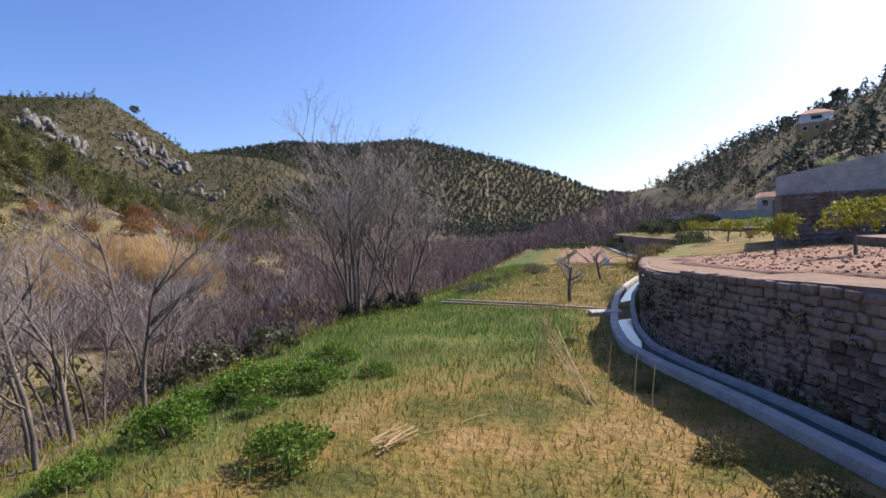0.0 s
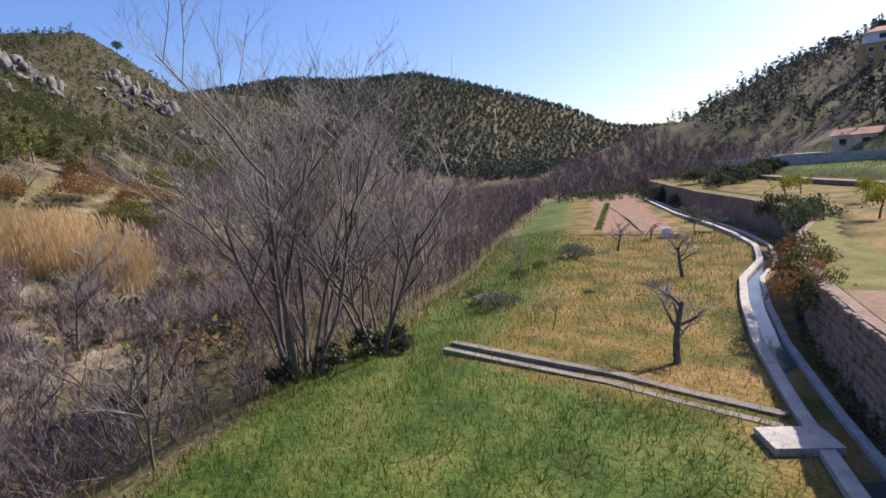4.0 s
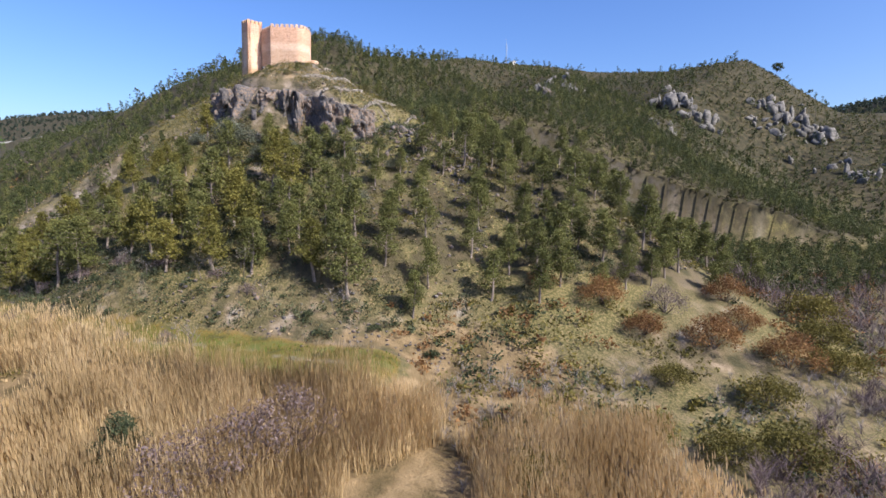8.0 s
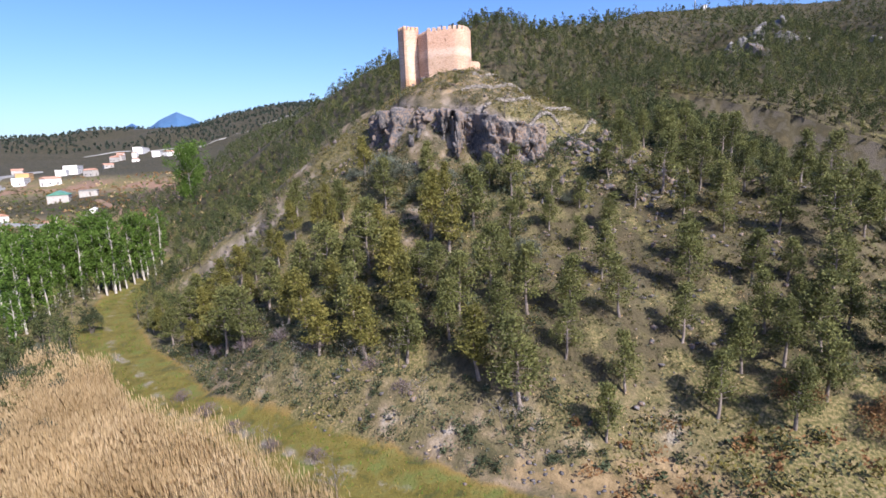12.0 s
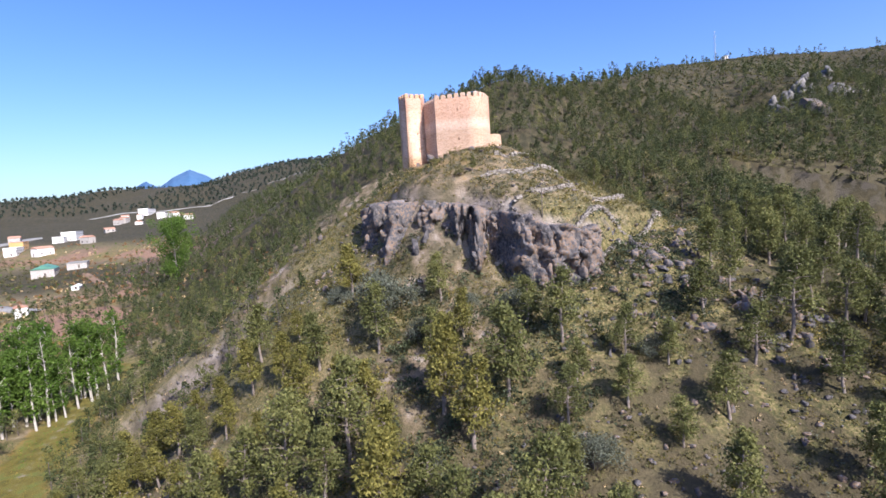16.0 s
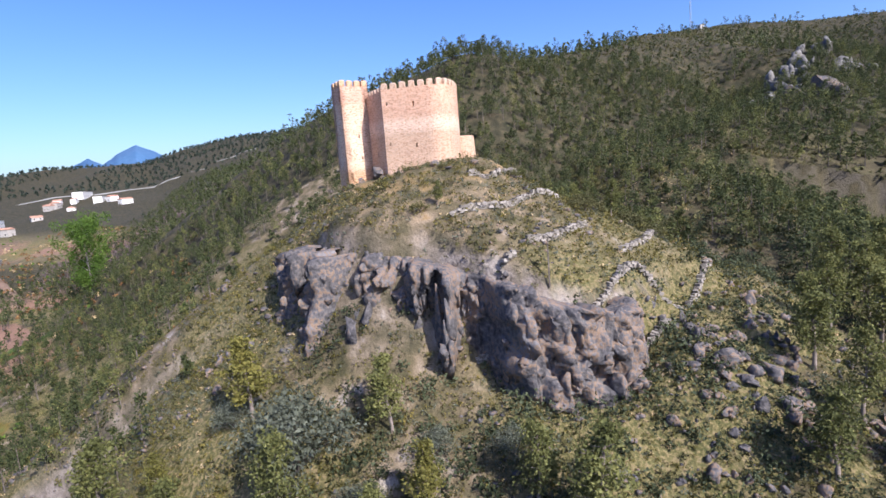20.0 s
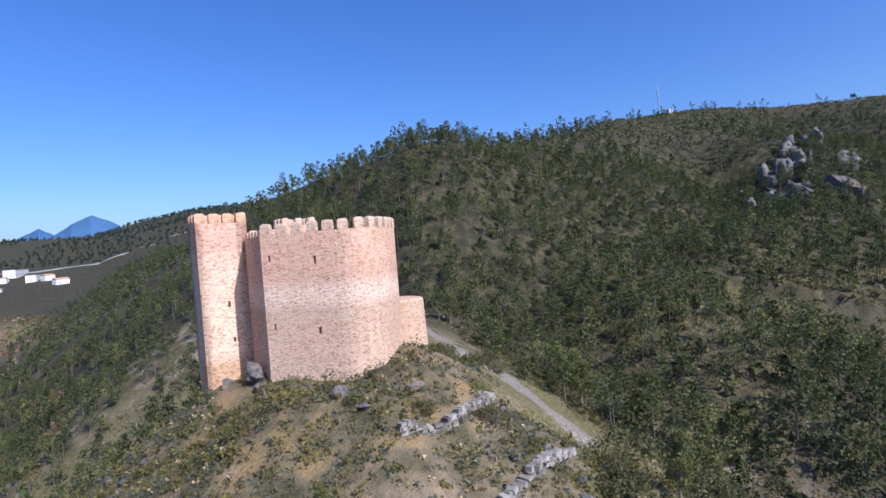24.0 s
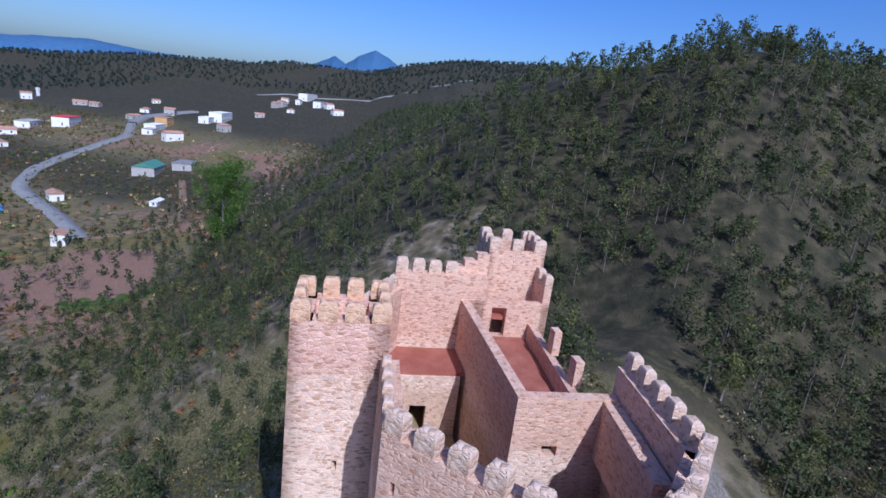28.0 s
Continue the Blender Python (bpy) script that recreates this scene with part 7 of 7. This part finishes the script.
# bank behind the plough land on the upper terrace
strip("bank_edge", [(float(terrace_x(y)) + 14.5, float(y)) for y in np.arange(100, 250, 2.0)], 0.9, FIELD_Z + 2.5, FIELD_Z + 4.2, WALLSTONE, "rough stone bank behind the ploughed strip", "bank")
furrow = surface("ploughed_earth", [(0.3, (0.15, 0.078, 0.055)), (0.5, (0.235, 0.13, 0.095)), (0.7, (0.32, 0.20, 0.15))], 1.2, 6, 0.95, 0.06)
_r = np.random.default_rng(211)
rock_field("clods", "clods of ploughed earth on the upper terrace", [(float(terrace_x(y)) + float(_r.uniform(3.2, 13)), float(y), float(_r.uniform(0.05, 0.13))) for y in _r.uniform(100, 150, 1600)], [rock_mesh(230 + k, furrow, (1, 0.8, 0.7), 8, 1) for k in range(4)], 212)


# ================= houses on the eastern side =================
def villa(x, y, z):
    ob = empty("villa", (x, y, z), "ochre house with a white upper floor and a hipped roof", "house", turn=-12)
    low = part("lower_floor", box_bm(0, 0, -4, 13, 10, 7.2), OCHRE, ob, "ochre rendered lower floor")
    part("cornice", box_bm(0, 0, 3.2, 13.6, 10.6, 0.35), PLASTER, ob)
    part("upper_floor", box_bm(-1, 0, 3.55, 9, 8, 2.8), PLASTER, ob, "white rendered upper floor")
    bm = bmesh.new()
    vs = [bm.verts.new(p) for p in ((-6.1, -4.7, 6.3), (4.1, -4.7, 6.3), (4.1, 4.7, 6.3), (-6.1, 4.7, 6.3), (-2.5, 0, 8.3), (0.5, 0, 8.3))]
    for f in ((0, 1, 5, 4), (2, 3, 4, 5), (0, 4, 3), (1, 2, 5), (3, 2, 1, 0)):
        bm.faces.new([vs[i] for i in f])
    part("roof", bm, ROOF, ob)
    for u in (-4.5, -1.0, 3.5):
        win = part("window", box_bm(u, -5.03, 0.6, 1.6, 0.1, 1.6), PLASTER, ob)
        part("pane", box_bm(u, -5.08, 0.75, 1.3, 0.08, 1.3), GLASS, win)
    win = part("window", box_bm(-1, -4.03, 4.3, 3.2, 0.1, 1.4), CONCRETE, ob)
    part("pane", box_bm(-1, -4.08, 4.4, 2.9, 0.08, 1.2), GLASS, win)
    part("porch", box_bm(3.5, -6.2, -4, 4.5, 2.4, 6.4), ROOF, ob)


WALL_SHRUB = [bush_meshes(241, 2.0, 1.5, SCRUB, 34, 46, 0.15), bush_meshes(242, 2.0, 1.6, OAK, 34, 46, 0.16), bush_meshes(243, 1.6, 1.4, RUSTLEAF, 30, 46, 0.13)]
for _k, (_y, _s, _o) in enumerate(((151.0, 1.0, 0.3), (153.2, 1.15, 0.0), (155.5, 1.2, 0.2), (158.0, 1.1, -0.1), (161.0, 1.0, 0.3), (164.5, 1.0, 0.1), (173.0, 1.3, 0.2), (176.0, 1.4, 0.4), (179.5, 1.3, 0.2), (183.0, 1.2, 0.5), (188.0, 1.2, 0.6))):
    _x = float(terrace_x(_y)) + _o
    _kind = 1 if _y > 170 else (0, 2)[_k % 2]
    ob = empty("wall_shrub", (_x, _y, float(wall_top(_y)) - 1.7), ("grey-green shrub overgrowing the retaining wall", "dark evergreen bush overgrowing the retaining wall", "brown winter shrub overgrowing the retaining wall")[_kind], "bush", "shrubs on the retaining wall", turn=83.0 * _k)
    ob.scale = (_s * 0.75, _s, _s * 1.15)
    for _n, _me in zip(("stem", "crown"), WALL_SHRUB[_kind]):
        part_data(_n, _me, ob)
villa(57, 324, gz(57, 324) + 1.0)


def wall_terrace():
    """A grey retaining wall with a railed terrace on it."""
    line = [(-1, 246), (8, 236), (20, 226), (34, 218)]
    for k, (a, b) in enumerate(zip(line, line[1:])):
        top = (-19.0, -18.6, -15.0)[k]
        part_ob = empty("terrace_house_wall", (*a, 0), "tall grey rendered retaining wall", "wall", "grey retaining walls")
        off = (b[0] - a[0], b[1] - a[1])
        part("wall", slab((0, 0), off, -25.5, top, 0.5), CONCRETE, part_ob)
        n = int(math.hypot(*off) / 1.6)
        for i in range(n + 1):
            part("post", box_bm(off[0] * i / n, off[1] * i / n, top, 0.08, 0.08, 1.1), METAL, part_ob)
        for h in (0.45, 0.75, 1.05):
            part("rail", slab((0, 0), off, top + h, top + h + 0.06, 0.06), METAL, part_ob)
    fill = empty("terrace_platform", (22, 240, -25), "paved terrace behind the grey wall", "terrace", turn=-36)
    part("paving", box_bm(2, 4, 0, 34, 14, 6.2), CONCRETE, fill)
    house("outbuilding", 22, 243, 7, 5, 3.0, -36, CONCRETE, ROOF, "low grey outbuilding behind the grey wall", z=-18.8, bays=2, cat="outbuilding")


wall_terrace()
leave_field(_before)
bushes("rust_bush", [(-107, 195, 1.0), (-94.7, 204, 1.1), (-89, 211, 1.15), (-104, 216.5, 1.0), (-100, 197, 0.8), (-97, 212, 0.9), (-112, 188, 0.7)], bush_meshes(231, 4.2, 3.3, RUSTLEAF, 60, 60, 0.22), "reddish-brown winter bush on the river bank", "bush", "rusty bushes on the river bank")
bushes("olive_bush", [(-83.3, 182, 1.0), (-78, 188, 0.9), (-76.2, 193.5, 1.1), (-98.8, 229, 1.4), (-92, 222, 1.2), (-84, 201, 1.0), (-81, 168, 0.9), (-86, 216, 1.1), (-91, 193, 0.8)], bush_meshes(232, 3.8, 3.1, OLIVELEAF, 60, 64, 0.22), "rounded olive-green bush on the river bank", "bush", "green bushes on the river bank")
bushes("bare_bush", [(-103, 203.5, 1.5), (-110, 202, 1.2), (-90.2, 144.5, 2.1), (-93, 149, 1.9), (-87.5, 140, 1.9)], bush_meshes(233, 3.0, 2.2, TWIG_RED, 40, 60, 0.11), "leafless bush with purplish twigs by the reeds", "bush", "leafless bushes by the reeds")
bushes("almond_tree", [(-139, 129, 1.0), (-127.5, 142.5, 0.9), (-123.8, 146.5, 0.9), (-149, 116.5, 1.0), (-133, 135.5, 1.1), (-144, 122.5, 1.0), (-118, 136.5, 0.8), (-126, 125.5, 0.9), (-131, 120.5, 1.0), (-137, 115, 0.9), (-121, 131, 0.8), (-153, 111.5, 0.8)], bush_meshes(234, 2.1, 1.7, TWIG_RED, 34, 40, 0.11), "small almond tree with bare pinkish twigs by the path", "tree", "almond trees along the low path")
bushes("river_tree", [(-129, 96.5, 1.0), (-147, 87, 1.1), (-140, 96, 0.9), (-127, 102, 0.9), (-135, 90, 1.1), (-156, 85, 1.0), (-121, 93, 1.0)], bush_meshes(235, 4.6, 3.2, GREYLEAF, 60, 60, 0.22), "leafy grey-green bush beside the river", "bush", "leafy bushes beside the river")
bushes("green_tree", [(-174, 82.6, 1.0), (-92.2, 135.5, 1.0), (-124, 98, 0.6)], bush_meshes(236, 6.0, 2.2, OAK, 56, 60, 0.22), "bright green leafy tree beside the low path", "tree", "")
bushes("stone_heap_bush", [(-112, 162, 0.8), (-117, 154, 0.7), (-106, 168, 0.9), (-125, 143, 0.6)], bush_meshes(221, 1.2, 1.2, OAK, 30, 40, 0.16), "dark bush beside the low path", "bush", "bushes by the low path")
rock_field("stone_heap", "tumbled pale stones along the low path", [(float(_r.normal(x, 2.4)), float(_r.normal(y, 1.6)), float(_r.uniform(0.12, 0.38))) for x, y in ((-112, 160), (-107, 165), (-118, 150), (-128, 138), (-104, 170), (-100, 174)) for _k in range(34)], SMALL_ROCKS, 213)


# ================= second tier above the ploughed terrace =================
def second_tier():
    """A reddish rubble retaining wall behind the ploughed strip, with a grey rendered garden wall on it."""
    a, b, back = Vector((-1.2, 150.3, 0)), Vector((17.0, 149.0, 0)), Vector((4.0, 163.0, 0))
    wall = empty("upper_terrace_wall", (a.x, a.y, 0), "reddish-brown rubble retaining wall behind the ploughed terrace", "wall", kind="structure")
    part("wall_core", slab((0, 0), (b.x - a.x, b.y - a.y), -25, -18.6, 0.9), WALLSTONE, wall)
    part("wall_core", slab((back.x - a.x, back.y - a.y), (0.02, 0.03), -25, -18.7, 0.9), WALLSTONE, wall)
    r = np.random.default_rng(301)
    base = []
    for me in SMALL_ROCKS:
        co = np.empty(len(me.vertices) * 3, np.float32)
        me.vertices.foreach_get("co", co)
        base.append((co.reshape(-1, 3), np.array([p.vertices[:] for p in me.polygons])))
    along = np.array((b - a).normalized())
    out = np.array((along[1], -along[0], 0.0))
    vs, fs, n = [], [], 0
    z = -24.4
    while z < -18.7:
        h, u = r.uniform(0.26, 0.42), r.uniform(0, 0.4)
        while u < (b - a).length:
            w = r.uniform(0.35, 0.75)
            co, tri = base[int(r.integers(len(base)))]
            p = co[:, :1] * along * w * 0.62 + co[:, 1:2] * out * 0.22 + co[:, 2:3] * np.array((0, 0, h * 0.85))
            vs.append(p + along * (u + w / 2) + out * 0.02 + np.array((0, 0, z + h / 2)))
            fs.append(tri + n)
            n += len(co)
            u += w
        z += h
    tagged(part_data("stones", mesh_of("stones", np.concatenate(vs), np.concatenate(fs), WALLSTONE), wall), kind="stuff")
    garden = empty("garden_wall", (a.x, a.y, 0), "grey rendered garden wall with a sloping top", "wall", kind="structure")
    bm = bmesh.new()
    d = b - a
    for t in (0.25, 0.65):
        p = Vector((d.y, -d.x, 0)).normalized() * -t
        for q, low, high in ((p, -18.6, -17.2), (p + d, -18.6, -14.0)):
            bm.verts.new((q.x, q.y, low))
            bm.verts.new((q.x, q.y, high))
    v = list(bm.verts)
    for f in ((0, 2, 3, 1), (4, 5, 7, 6), (1, 3, 7, 5), (0, 1, 5, 4), (2, 6, 7, 3), (0, 4, 6, 2)):
        bm.faces.new([v[i] for i in f])
    bmesh.ops.recalc_face_normals(bm, faces=bm.faces)
    part("wall", bm, CONCRETE, garden)


second_tier()
